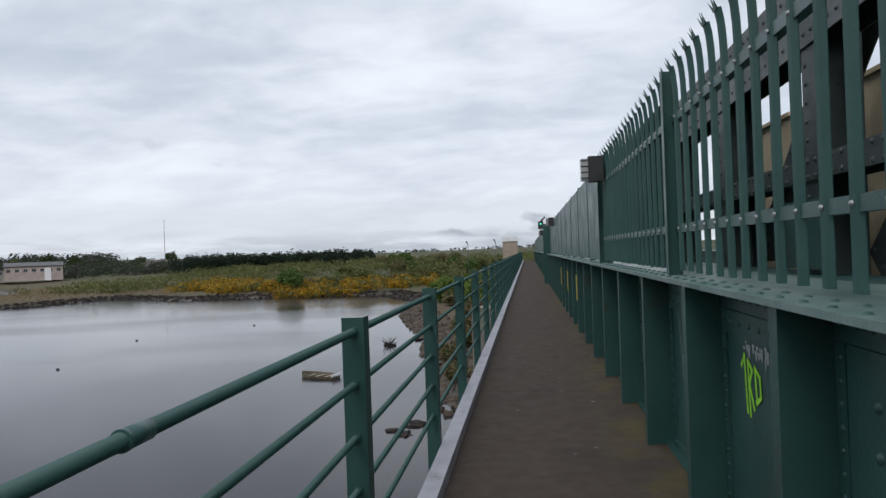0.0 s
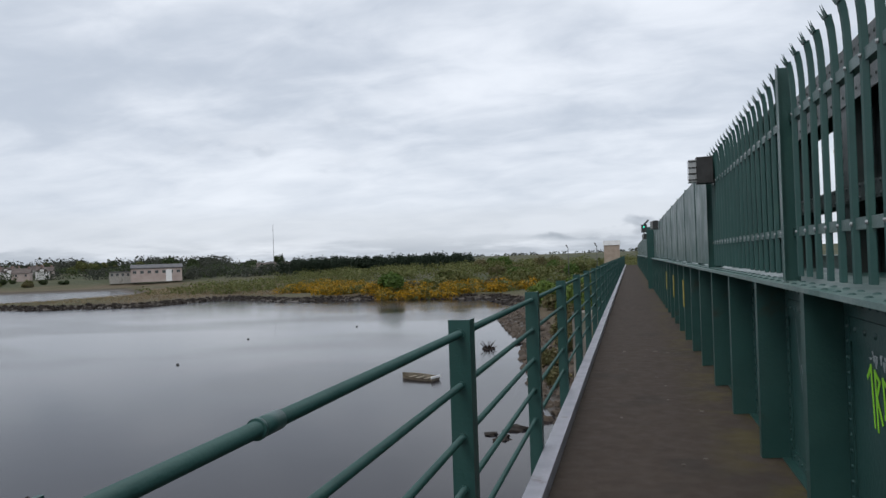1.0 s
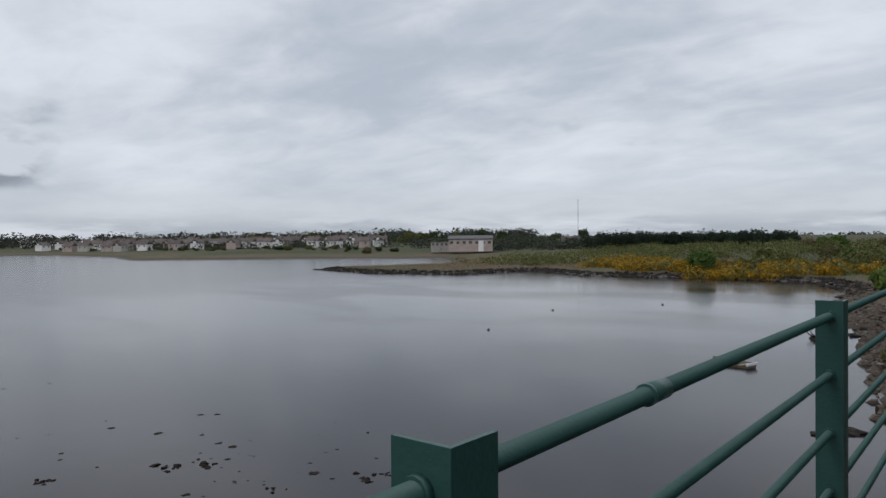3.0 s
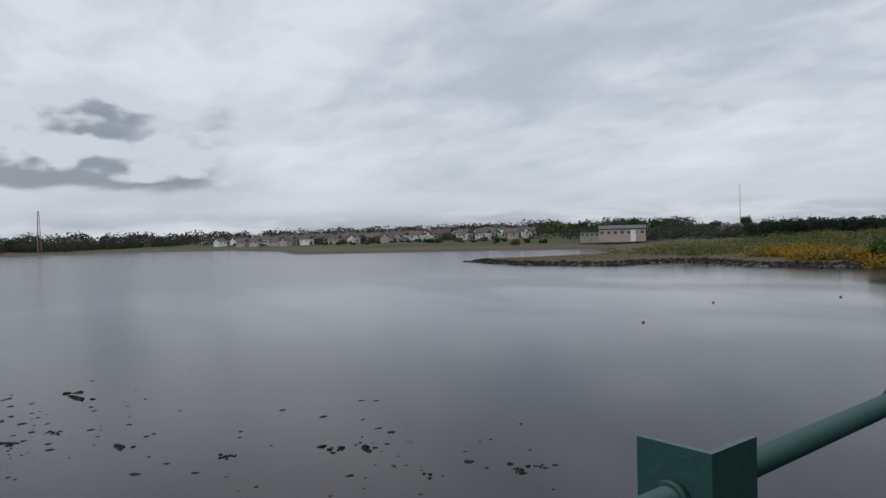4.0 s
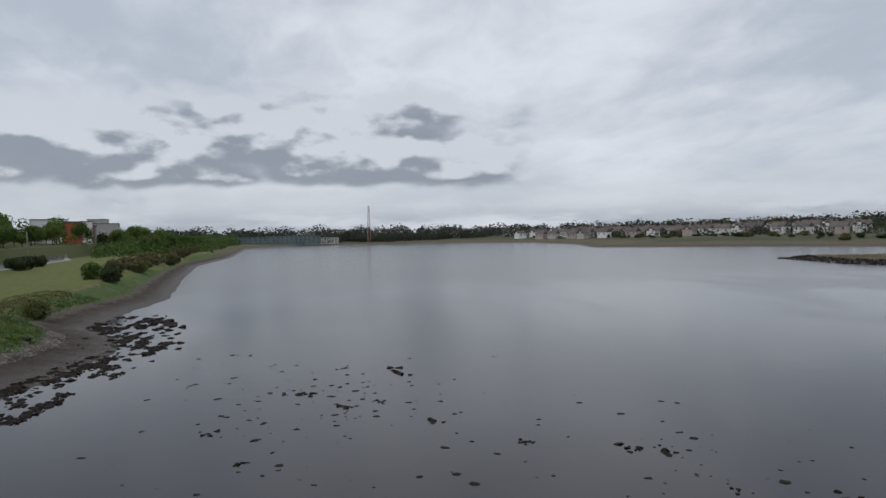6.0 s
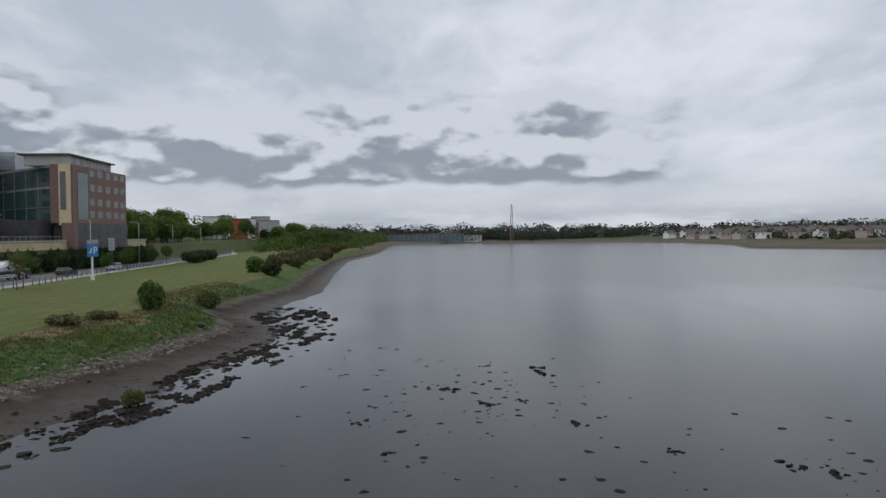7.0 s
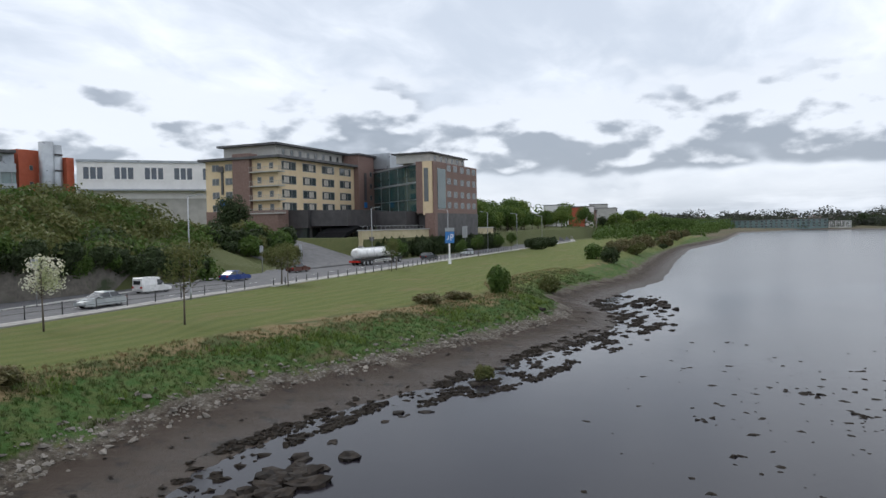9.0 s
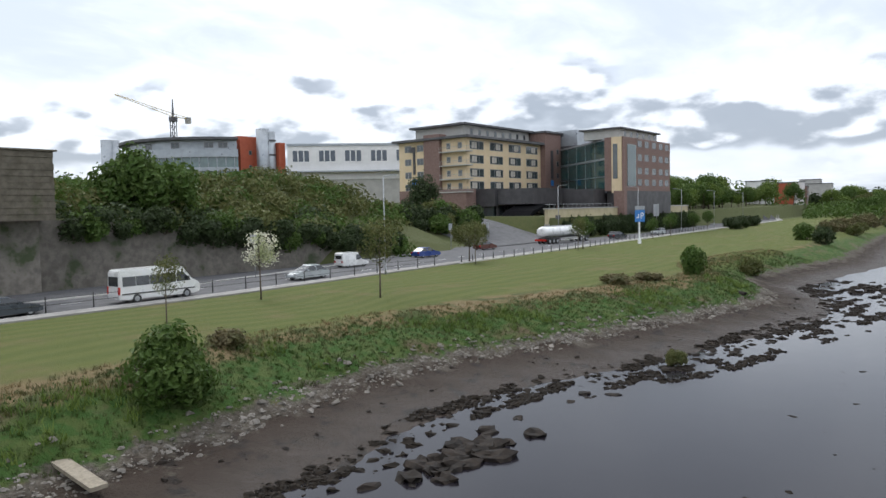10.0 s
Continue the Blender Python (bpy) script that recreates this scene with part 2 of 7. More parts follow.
STEEL = surface("galvanised_steel", (0.30, 0.31, 0.32), (0.40, 0.41, 0.42), 3.0, 0.45, metal=0.6)
BLUESIGN = surface("blue_sign", (0.03, 0.17, 0.48), (0.035, 0.19, 0.52), 3.0, 0.4)
RUBBER = surface("tyre_rubber", (0.02, 0.02, 0.02), (0.03, 0.03, 0.03), 8.0, 0.8)
CARGLASS = glass_material("car_glass", (0.025, 0.03, 0.035), 0.05)
LAMPRED = surface("red_lens", (0.4, 0.02, 0.015), (0.45, 0.03, 0.02), 5.0, 0.25)
WOOD = surface("old_timber", (0.20, 0.17, 0.125), (0.30, 0.26, 0.20), 6.0, 0.85, bump=0.4)
YELLOW = surface("yellow_paint", (0.24, 0.21, 0.02), (0.36, 0.30, 0.03), 6.0, 0.6)
CRANE_Y = surface("crane_yellow", (0.45, 0.33, 0.12), (0.5, 0.38, 0.15), 2.0, 0.6)
LIME = surface("lime_spray_paint", (0.25, 0.62, 0.02), (0.3, 0.7, 0.03), 20.0, 0.6)
SPRAY = surface("white_spray_paint", (0.26, 0.30, 0.31), (0.36, 0.40, 0.41), 20.0, 0.6)
LEAF_MID = leaf_material("mid_green_leaves", (0.055, 0.095, 0.02), (0.10, 0.15, 0.035), (0.06, 0.11, 0.02))
LEAF_DARK = leaf_material("dark_green_leaves", (0.030, 0.05, 0.017), (0.054, 0.078, 0.027), (0.04, 0.056, 0.024))
LEAF_BRIGHT = leaf_material("bright_green_leaves", (0.10, 0.15, 0.028), (0.15, 0.20, 0.042), (0.08, 0.13, 0.025))
LEAF_OLIVE = leaf_material("olive_leaves", (0.10, 0.11, 0.035), (0.16, 0.155, 0.06), (0.085, 0.105, 0.03))
LEAF_BROWN = leaf_material("budding_brown_leaves", (0.12, 0.10, 0.05), (0.18, 0.15, 0.075), (0.10, 0.10, 0.04))
BLOSSOM = leaf_material("cream_blossom", (0.62, 0.60, 0.48), (0.72, 0.70, 0.60), (0.35, 0.38, 0.2))
GORSE = leaf_material("gorse_flowers", (0.33, 0.18, 0.009), (0.43, 0.25, 0.013), (0.12, 0.10, 0.018))
PINE = leaf_material("pine_needles", (0.014, 0.026, 0.016), (0.028, 0.044, 0.024), (0.018, 0.032, 0.018))
REEDS = leaf_material("dry_reeds", (0.20, 0.15, 0.085), (0.28, 0.21, 0.12), (0.16, 0.13, 0.07))
GRASSBLADE = leaf_material("rank_grass", (0.036, 0.075, 0.012), (0.058, 0.098, 0.02), (0.066, 0.075, 0.026))
STRAW = leaf_material("dry_grass", (0.17, 0.125, 0.06), (0.24, 0.18, 0.09), (0.10, 0.10, 0.04))
# greyed leaf greens: the haze of distance is put into the base colour
LEAF_FAR = leaf_material("haze_tinted_far_leaves", (0.036, 0.044, 0.034), (0.058, 0.062, 0.046), (0.045, 0.05, 0.038))


def car_paint(name, c):
    m = surface(name, c, tuple(v * 0.93 for v in c), 1.0, 0.3, metal=0.1)
    m.node_tree.nodes["Principled BSDF"].inputs["Coat Weight"].default_value = 0.6
    return m


def water_material():
    m = bpy.data.materials.new("still_grey_water")
    m.use_nodes = True
    t = m.node_tree
    p = t.nodes["Principled BSDF"]
    where = node(t, "ShaderNodeNewGeometry").outputs["Position"]
    put(t, p.inputs["Base Color"], mixed(t, noise_tex(t, where, 0.06, 3), (0.013, 0.0115, 0.0145), (0.019, 0.017, 0.021)))
    p.inputs["IOR"].default_value = 1.30
    breeze = ranged(t, noise_tex(t, vector(t, "MULTIPLY", where, (0.5, 1.0, 1.0)), 0.035, 3, 0.5, 0.5), 0.42, 0.62)
    open_water = ranged(t, split(t, where)[0], -55, -170)
    put(t, p.inputs["Roughness"], maths(t, "ADD", maths(t, "MULTIPLY_ADD", maths(t, "MULTIPLY", breeze, maths(t, "SUBTRACT", 1.0, open_water)), 0.07, 0.10), maths(t, "MULTIPLY", open_water, 0.09)))
    ripple = noise_tex(t, vector(t, "MULTIPLY", where, (1.0, 1.6, 1.0)), 2.6, 4, 0.6, 0.4)
    swell = noise_tex(t, where, 0.5, 3, 0.5)
    b_ = node(t, "ShaderNodeBump")
    put(t, b_.inputs["Strength"], ranged(t, open_water, 0.0, 1.0, 0.22, 0.03))
    b_.inputs["Distance"].default_value = 0.03
    put(t, b_.inputs["Height"], maths(t, "ADD", maths(t, "MULTIPLY", ripple, maths(t, "MULTIPLY_ADD", breeze, 0.5, 0.15)), swell))
    put(t, p.inputs["Normal"], b_.outputs[0])
    return m


def ground_material():
    m = bpy.data.materials.new("river_bank_ground")
    m.use_nodes = True
    t = m.node_tree
    p = t.nodes["Principled BSDF"]
    where = node(t, "ShaderNodeNewGeometry").outputs["Position"]
    x, y, z = split(t, where)
    wob = maths(t, "MULTIPLY_ADD", noise_tex(t, where, 0.55, 5, 0.65), 1.5, -0.75)
    h = maths(t, "ADD", z, wob)
    fine = noise_tex(t, where, 5.0, 4, 0.65)
    blot = noise_tex(t, where, 1.3, 4, 0.6)
    mud = mixed(t, fine, (0.024, 0.0155, 0.0105), (0.052, 0.036, 0.025))
    mud = mixed(t, ranged(t, noise_tex(t, where, 0.9, 5, 0.65), 0.52, 0.66), mud, (0.016, 0.012, 0.009))
    shingle = mixed(t, ranged(t, fine, 0.35, 0.65), (0.06, 0.05, 0.038), (0.12, 0.105, 0.085))
    rank = mixed(t, ranged(t, blot, 0.4, 0.6), (0.034, 0.08, 0.012), (0.066, 0.094, 0.022))
    rank = mixed(t, ranged(t, noise_tex(t, where, 0.33, 4, 0.6), 0.55, 0.68), rank, (0.10, 0.078, 0.042))
    straw = mixed(t, blot, (0.14, 0.105, 0.05), (0.21, 0.155, 0.08))
    straw = mixed(t, ranged(t, noise_tex(t, where, 0.4, 4, 0.6), 0.45, 0.6), straw, (0.06, 0.075, 0.022))
    lanes = maths(t, "SINE", maths(t, "MULTIPLY", maths(t, "ADD", y, maths(t, "MULTIPLY", noise_tex(t, where, 0.06, 2), 9.0)), 3.0))
    lawn = mixed(t, ranged(t, lanes, -1, 1), (0.084, 0.106, 0.023), (0.106, 0.120, 0.030))
    lawn = mixed(t, ranged(t, noise_tex(t, where, 0.16, 5, 0.65), 0.50, 0.72), lawn, (0.135, 0.118, 0.046))
    tone = mixed(t, ranged(t, h, -7.5, -7.25), mud, shingle)
    tone = mixed(t, ranged(t, h, -7.2, -6.95), tone, rank)
    tone = mixed(t, ranged(t, h, -5.85, -5.6), tone, straw)
    inland = ranged(t, maths(t, "SUBTRACT", maths(t, "ADD", y, maths(t, "MULTIPLY", wob, 1.5)), ranged(t, x, -40, -66, 0.0, 7.0)), -31.5, -34.0)
    tone = mixed(t, inland, tone, lawn)
    # beyond the road: scrub; on the far shores: reeds and rough pasture
    tone = mixed(t, ranged(t, y, -67, -69), tone, mixed(t, blot, (0.05, 0.07, 0.02), (0.10, 0.10, 0.04)))
    reed = mixed(t, ranged(t, noise_tex(t, where, 0.03, 4), 0.4, 0.6), (0.105, 0.082, 0.052), (0.075, 0.072, 0.036))
    shore = mixed(t, fine, (0.04, 0.033, 0.027), (0.09, 0.075, 0.06))
    north = mixed(t, ranged(t, z, -7.7, -6.9), shore, reed)
    green = mixed(t, ranged(t, noise_tex(t, where, 0.01, 4), 0.4, 0.6), (0.048, 0.056, 0.026), (0.075, 0.07, 0.038))
    north = mixed(t, ranged(t, z, -6.2, -5.2), north, green)
    far = maths(t, "MAXIMUM", ranged(t, y, 20, 40), ranged(t, x, -330, -420))
    tone = mixed(t, far, tone, north)
    put(t, p.inputs["Base Color"], tone)
    put(t, p.inputs["Roughness"], ranged(t, z, -8.1, -7.4, 0.5, 0.95))
    p.inputs["Specular IOR Level"].default_value = 0.3
    b_ = node(t, "ShaderNodeBump")
    b_.inputs["Strength"].default_value, b_.inputs["Distance"].default_value = 0.9, 0.12
    put(t, b_.inputs["Height"], maths(t, "ADD", noise_tex(t, where, 3.0, 5, 0.7), noise_tex(t, where, 14.0, 3, 0.6)))
    put(t, p.inputs["Normal"], b_.outputs[0])
    return m


# ---------------------------------------------------------------- mesh helpers
def box(bm, x0, x1, y0, y1, z0, z1):
    v = [bm.verts.new((x, y, z)) for z in (z0, z1) for x, y in ((x0, y0), (x1, y0), (x1, y1), (x0, y1))]
    for f in ((3, 2, 1, 0), (4, 5, 6, 7), (0, 1, 5, 4), (1, 2, 6, 5), (2, 3, 7, 6), (3, 0, 4, 7)):
        bm.faces.new([v[i] for i in f])
    return v


def tube(bm, a, b, r0, r1=None, n=10):
    a, b = Vector(a), Vector(b)
    r1 = r0 if r1 is None else r1
    q = (b - a).to_track_quat("Z", "Y")
    rings = []
    for c, r in ((a, r0), (b, r1)):
        rings.append([bm.verts.new(c + q @ Vector((r * math.cos(2 * math.pi * i / n), r * math.sin(2 * math.pi * i / n), 0))) for i in range(n)])
    for i in range(n):
        f = bm.faces.new((rings[0][i], rings[0][(i + 1) % n], rings[1][(i + 1) % n], rings[1][i]))
        f.smooth = n > 6
    bm.faces.new(rings[0][::-1]), bm.faces.new(rings[1])


def prism(bm, outline, axis, lo, hi):
    """Extrudes a closed outline of pairs along an axis."""
    def at(p, d):
        return {"x": (d, p[0], p[1]), "y": (p[0], d, p[1]), "z": (p[0], p[1], d)}[axis]
    a = [bm.verts.new(at(p, lo)) for p in outline]
    b = [bm.verts.new(at(p, hi)) for p in outline]
    n = len(outline)
    bm.faces.new(a), bm.faces.new(b[::-1])
    for i in range(n):
        bm.faces.new((a[i], b[i], b[(i + 1) % n], a[(i + 1) % n]))
    bmesh.ops.recalc_face_normals(bm, faces=bm.faces)


def dome(bm, c, r, axis, flat=0.6):
    """A rivet head: a low eight-sided dome."""
    axis = Vector(axis)
    q = axis.to_track_quat("Z", "Y")
    c = Vector(c)
    ring = [bm.verts.new(c + q @ Vector((r * math.cos(i * math.pi / 4), r * math.sin(i * math.pi / 4), 0))) for i in range(8)]
    ring2 = [bm.verts.new(c + q @ Vector((r * 0.7 * math.cos(i * math.pi / 4), r * 0.7 * math.sin(i * math.pi / 4), r * flat * 0.75))) for i in range(8)]
    top = bm.verts.new(c + q @ Vector((0, 0, r * flat)))
    for i in range(8):
        bm.faces.new((ring[i], ring[(i + 1) % 8], ring2[(i + 1) % 8], ring2[i])).smooth = True
        bm.faces.new((ring2[i], ring2[(i + 1) % 8], top)).smooth = True


def bevel(bm, width, segments=1):
    bmesh.ops.bevel(bm, geom=[e for e in bm.edges if e.calc_face_angle(0) > 0.6], offset=width, segments=segments, affect="EDGES")


def finish(name, bm, material):
    me = bpy.data.meshes.new(name)
    bm.to_mesh(me)
    bm.free()
    for m in material if isinstance(material, (list, tuple)) else (material,):
        me.materials.append(m)
    return me


def part(name, bm, material, parent, label=""):
    ob = new(name, finish(name, bm, material))
    ob.parent = parent
    if label:
        tagged(ob, label)
    return ob


def solid(name, material, parent, *boxes, label="", chamfer=0.0):
    bm = bmesh.new()
    for b in boxes:
        box(bm, *b)
    if chamfer:
        bevel(bm, chamfer)
    return part(name, bm, material, parent, label)


def share(name, me, parent, m):
    ob = new(name, me)
    ob.parent = parent
    ob.matrix_basis = m
    return ob


def thing(name, label, category, at=(0, 0, 0), turn=0.0, group="", kind=""):
    ob = new(name)
    ob.empty_display_size = 0.2
    ob.matrix_basis = pose(*at, 0, 0, turn)
    return tagged(ob, label, category, group, kind)


# ---------------------------------------------------------------- ground and water
SOUTH = [(60, -22), (15, -19), (-5, -18.5), (-15, -19.4), (-24, -20.8), (-31, -20.6), (-38, -18.2), (-50, -15.2), (-66, -11.8), (-75, -13.2), (-84, -17.5),
         (-100, -17), (-120, -14), (-183, -17.7), (-259, -20.8), (-358, -13), (-618, -10)]
WEST = [(-752, 42), (-725, 153), (-612, 242), (-474, 229), (-382, 192), (-292, 264), (-240, 289), (-188, 238), (-168, 205), (-172, 172), (-186, 160)]
NORTH = [(-151, 149), (-121, 158), (-117, 186), (-86, 168), (-60, 172), (-33, 167), (-21, 140), (-19, 110), (-10.5, 78), (-7, 58), (-4, 42), (60, 45), (400, 60), (400, -60)]
SHORE = np.array(SOUTH + WEST + NORTH, float)


def inland(x, y):
    """Metres from the water's edge, positive on land."""
    x, y = np.broadcast_arrays(np.asarray(x, float), np.asarray(y, float))
    best = np.full(x.shape, 1e18)
    inside = np.zeros(x.shape, bool)
    n = len(SHORE)
    for i in range(n):
        ax, ay = SHORE[i]
        bx, by = SHORE[(i + 1) % n]
        ux, uy = bx - ax, by - ay
        s = np.clip(((x - ax) * ux + (y - ay) * uy) / (ux * ux + uy * uy), 0, 1)
        best = np.minimum(best, (x - ax - s * ux) ** 2 + (y - ay - s * uy) ** 2)
        cross = ((ay > y) != (by > y)) & (x < ux * (y - ay) / (uy if uy else 1e-9) + ax)
        inside ^= cross
    d = np.sqrt(best)
    return np.where(inside, -d, d)


def step(v, a, b):
    s = np.clip((v - a) / (b - a), 0, 1)
    return s * s * (3 - 2 * s)


def wiggle(x, y):
    return (np.sin(x * 0.9 + 1.3 * np.sin(y * 0.45)) + np.sin(y * 1.1 + 1.7 * np.sin(x * 0.37)) + 0.7 * np.sin(x * 2.3 + y * 1.9) + 0.5 * np.sin(3.7 * x - 2.9 * y)) / 3.2


def height(x, y):
    x, y = np.asarray(x, float), np.asarray(y, float)
    d = inland(x, y) + 0.55 * wiggle(x, y)
    # the near, southern bank: mud, shingle, grassy slope, lawn
    edge = 11.5 + 1.0 * np.sin(x * 0.11)
    south = np.interp(d, [-40, 0, 4.5, 6], [-11.0, WATER, -7.5, -7.1]) + (np.clip((d - 6) / (edge - 6), 0, 1) ** 0.8) * 1.65
    south += 0.07 * wiggle(x * 1.7, y * 1.7) * step(d, -2, 3) * (1 - step(d, 12, 14))
    south = np.where(d > edge, -5.45, south)
    # the hill behind the retaining wall, and the hotel's terrace
    hill = np.interp(x, [-96, -78, -50, -33, -28], [-5.4, -3.4, -1.0, 0.7, 1.0]) + np.interp(x, [-95, -75, -48], [11.0, 9.5, 4.4]) * step(-y, 70, 100) * step(x, -118, -80) + 5 * step(-y, 110, 200)
    wall_y = np.interp(x, [-79, -60, -40], [-73.7, -69.9, -69.4])
    back = (y < wall_y) & (x > -96)
    south = np.where(back, hill, south)
    terrace = step(-y, 74.6, 75.2) * step(-x, 128, 128.6)
    drive = step(-y, 70, 96) * (1 - step(-x, 128, 128.6)) * step(-x, 90, 100)
    south = np.where(x < -90, south + (-0.6 - south) * np.maximum(terrace, drive) , south)
    south = south + step(-x, 230, 420) * step(-y, 60, 200) * 9
    # far shores
    north = np.interp(d, [-40, 0, 2.5, 6, 25, 70, 160, 400, 700, 2500], [-11.0, WATER, -7.4, -6.9, -6.5, -4.2, -2.2, 2.5, 5.0, 8.0])
    north += 0.25 * wiggle(x * 0.11, y * 0.11) * step(d, 3, 20)
    return np.where((y < -5) & (x > -380), south, north)


def ground_z(x, y):
    return float(height(np.array([x]), np.array([y]))[0])


def spaced(*runs):
    """Coordinates for a grid: runs of (end, step)."""
    out = [runs[0][0]]
    for end, stride in runs[1:]:
        n = max(1, round((end - out[-1]) / stride))
        out += list(np.linspace(out[-1], end, n + 1)[1:])
    return np.array(out)


gx = spaced((-4000, 0), (-1500, 250), (-800, 35), (-400, 12), (-140, 3.0), (-75, 0.9), (-2, 0.5), (30, 2), (200, 20), (3000, 280))
gy = spaced((-4000, 0), (-900, 200), (-200, 20), (-80, 4), (-69.5, 1.5), (-69.3, 0.2), (-36, 1.2), (-12, 0.4), (-4, 1.2), (30, 3.4), (200, 3.4), (330, 6), (900, 25), (4000, 220))
GX, GY = np.meshgrid(gx, gy, indexing="ij")
GZ = height(GX, GY)
nx, ny = GX.shape
idx = np.arange(nx * ny).reshape(nx, ny)
quads = np.stack([idx[:-1, :-1], idx[1:, :-1], idx[1:, 1:], idx[:-1, 1:]], -1).reshape(-1, 4)
me = bpy.data.meshes.new("ground")
me.from_pydata(np.stack([GX, GY, GZ], -1).reshape(-1, 3).tolist(), [], quads.tolist())
me.polygons.foreach_set("use_smooth", np.ones(len(quads), bool))
me.materials.append(ground_material())
tagged(new("ground", me), "grassy river bank with mud and shingle at the waterline", "ground", kind="structure")
bm = bmesh.new()
w = [bm.verts.new(p) for p in ((-3900, -600, WATER), (900, -600, WATER), (900, 1500, WATER), (-3900, 1500, WATER))]
bm.faces.new(w)
tagged(new("water", finish("water", bm, water_material())), "still grey tidal water reflecting the overcast sky", "water", kind="structure")

# ---------------------------------------------------------------- the footbridge
Y0, Y1 = -9.0, 108.0
RAIL_X = -0.375
POSTS = [-6.47, -3.93, -1.39, 1.152] + [3.746 + 2.515 * k for k in range(41)]

deck = thing("walkway", "brown asphalt walkway of the footbridge with a pale steel edge", "walkway", kind="structure")
cuts = [Y0, -4.2, 0.4, 4.62, 8.9, 14.6, 22, 32, 45, 60, 80, Y1]
for a, b in zip(cuts, cuts[1:]):
    solid("deck_slab", DECK, deck, (-0.241, 1.545, a + 0.004, b - 0.004, -0.30, -0.18))
solid("edge_strip", KERB, deck, (-0.372, -0.245, Y0, Y1, -0.32, -0.085), label="pale galvanised toe strip", chamfer=0.006)
bm = bmesh.new()
for k in range(26):
    x, y, r = random.uniform(-0.15, 1.3), random.uniform(1.5, 14), random.uniform(0.006, 0.018)
    box(bm, x - r, x + r, y - r * 0.7, y + r * 0.7, -0.18, -0.18 + r * 0.6)
tagged(part("litter_crumbs", bm, PEBBLE, None), "small pale stones and crumbs on the walkway", "stones", kind="stuff")

railing = thing("railing", "green painted steel railing with angle posts and five tubes", "railing", kind="structure")
bm = bmesh.new()
L, T = 0.105, 0.009
outline = [(0, 0), (-L, 0), (-L, T), (-T, T), (-T, L), (0, L)]
prism(bm, outline, "z", -0.40, 1.20)
post_mesh = finish("post", bm, GREEN)
RAILS = [(1.133, 0.019), (0.889, 0.0165), (0.644, 0.0165), (0.399, 0.0165), (0.154, 0.0165)]
bm = bmesh.new()
for z, r in RAILS:
    tube(bm, (-0.052, -0.014, z), (-0.052, 0.0, z), r + 0.006, r + 0.006, 12)
weld_mesh = finish("weld", bm, GREEN)
for y in POSTS:
    p = share("post", post_mesh, railing, pose(RAIL_X, y, 0))
    share("weld", weld_mesh, p, Matrix.Identity(4))
for z, r in RAILS:
    bm = bmesh.new()
    tube(bm, (RAIL_X - 0.052, Y0, z), (RAIL_X - 0.052, POSTS[-1] + 0.1, z), r, r, 16)
    part("rail_tube", bm, GREEN, railing)
for y in (1.93, 9.4, 16.95, 24.5):
    bm = bmesh.new()
    tube(bm, (RAIL_X - 0.052, y - 0.045, 1.133), (RAIL_X - 0.052, y + 0.045, 1.133), 0.0232, 0.0232, 18)
    tube(bm, (RAIL_X - 0.052, y - 0.055, 1.133), (RAIL_X - 0.052, y - 0.043, 1.133), 0.0248, 0.0248, 18)
    part("sleeve", bm, GREEN, railing)

# ---------------------------------------------------------------- the plate girder
girder = thing("plate_girder", "dark green riveted plate girder with vertical stiffeners", "girder", kind="structure")
WEB, FRONT, TOP = 1.555, 1.335, 1.26
solid("web", GREEN_DARK, girder, (WEB, WEB + 0.02, Y0, Y1, -0.33, TOP - 0.03))
solid("top_flange", WORN_GREEN, girder, (FRONT - 0.03, 2.05, Y0, Y1, TOP - 0.028, TOP), chamfer=0.004, label="worn pale green top flange")
solid("flange_angle", GREEN_DARK, girder, (WEB - 0.012, WEB - 0.0005, Y0, Y1, TOP - 0.16, TOP - 0.0285))
solid("foot_angle", GREEN_DARK, girder, (WEB - 0.075, WEB - 0.001, Y0, Y1, -0.178, -0.166), (WEB - 0.013, WEB - 0.001, Y0, Y1, -0.1655, -0.08))
STIFF = [3.42 + 1.59 * k for k in range(-7, 65)]
bm = bmesh.new()
prism(bm, [(-0.0135, -0.165), (-0.225, -0.18), (-0.22, TOP - 0.03), (-0.0135, TOP - 0.03)], "y", -0.008, 0.008)
prism(bm, [(-0.213, -0.18), (-0.225, -0.18), (-0.22, TOP - 0.03), (-0.208, TOP - 0.03)], "y", 0.0085, 0.085)
stiff_mesh = finish("stiffener", bm, GREEN_DARK)
bm = bmesh.new()
box(bm, -0.0125, -0.0005, 0.0085, 0.095, -0.075, TOP - 0.165)
box(bm, -0.0125, -0.0005, -0.095, -0.0085, -0.075, TOP - 0.165)
for s in (-1, 1):
    for k in range(13):
        dome(bm, (-0.0125, s * 0.055, -0.02 + 0.088 * k), 0.016, (-1, 0, 0))
cleat_mesh = finish("cleat", bm, GREEN_DARK)
for y in STIFF:
    if Y0 < y < Y1:
        share("stiffener", stiff_mesh, girder, pose(WEB, y, 0))
        if y < 34:
            share("cleat", cleat_mesh, girder, pose(WEB, y, 0))
bm = bmesh.new()
for k in range(260):
    y = Y0 + 0.1 + 0.12 * k
    dome(bm, (WEB - 0.0125, y, TOP - 0.09), 0.017, (-1, 0, 0))
    if k % 2:
        dome(bm, (FRONT + 0.03, y, TOP), 0.021, (0, 0, 1), 0.5)
        dome(bm, (1.47, y, TOP), 0.021, (0, 0, 1), 0.5)
    dome(bm, (WEB - 0.013, y, -0.12), 0.015, (-1, 0, 0))
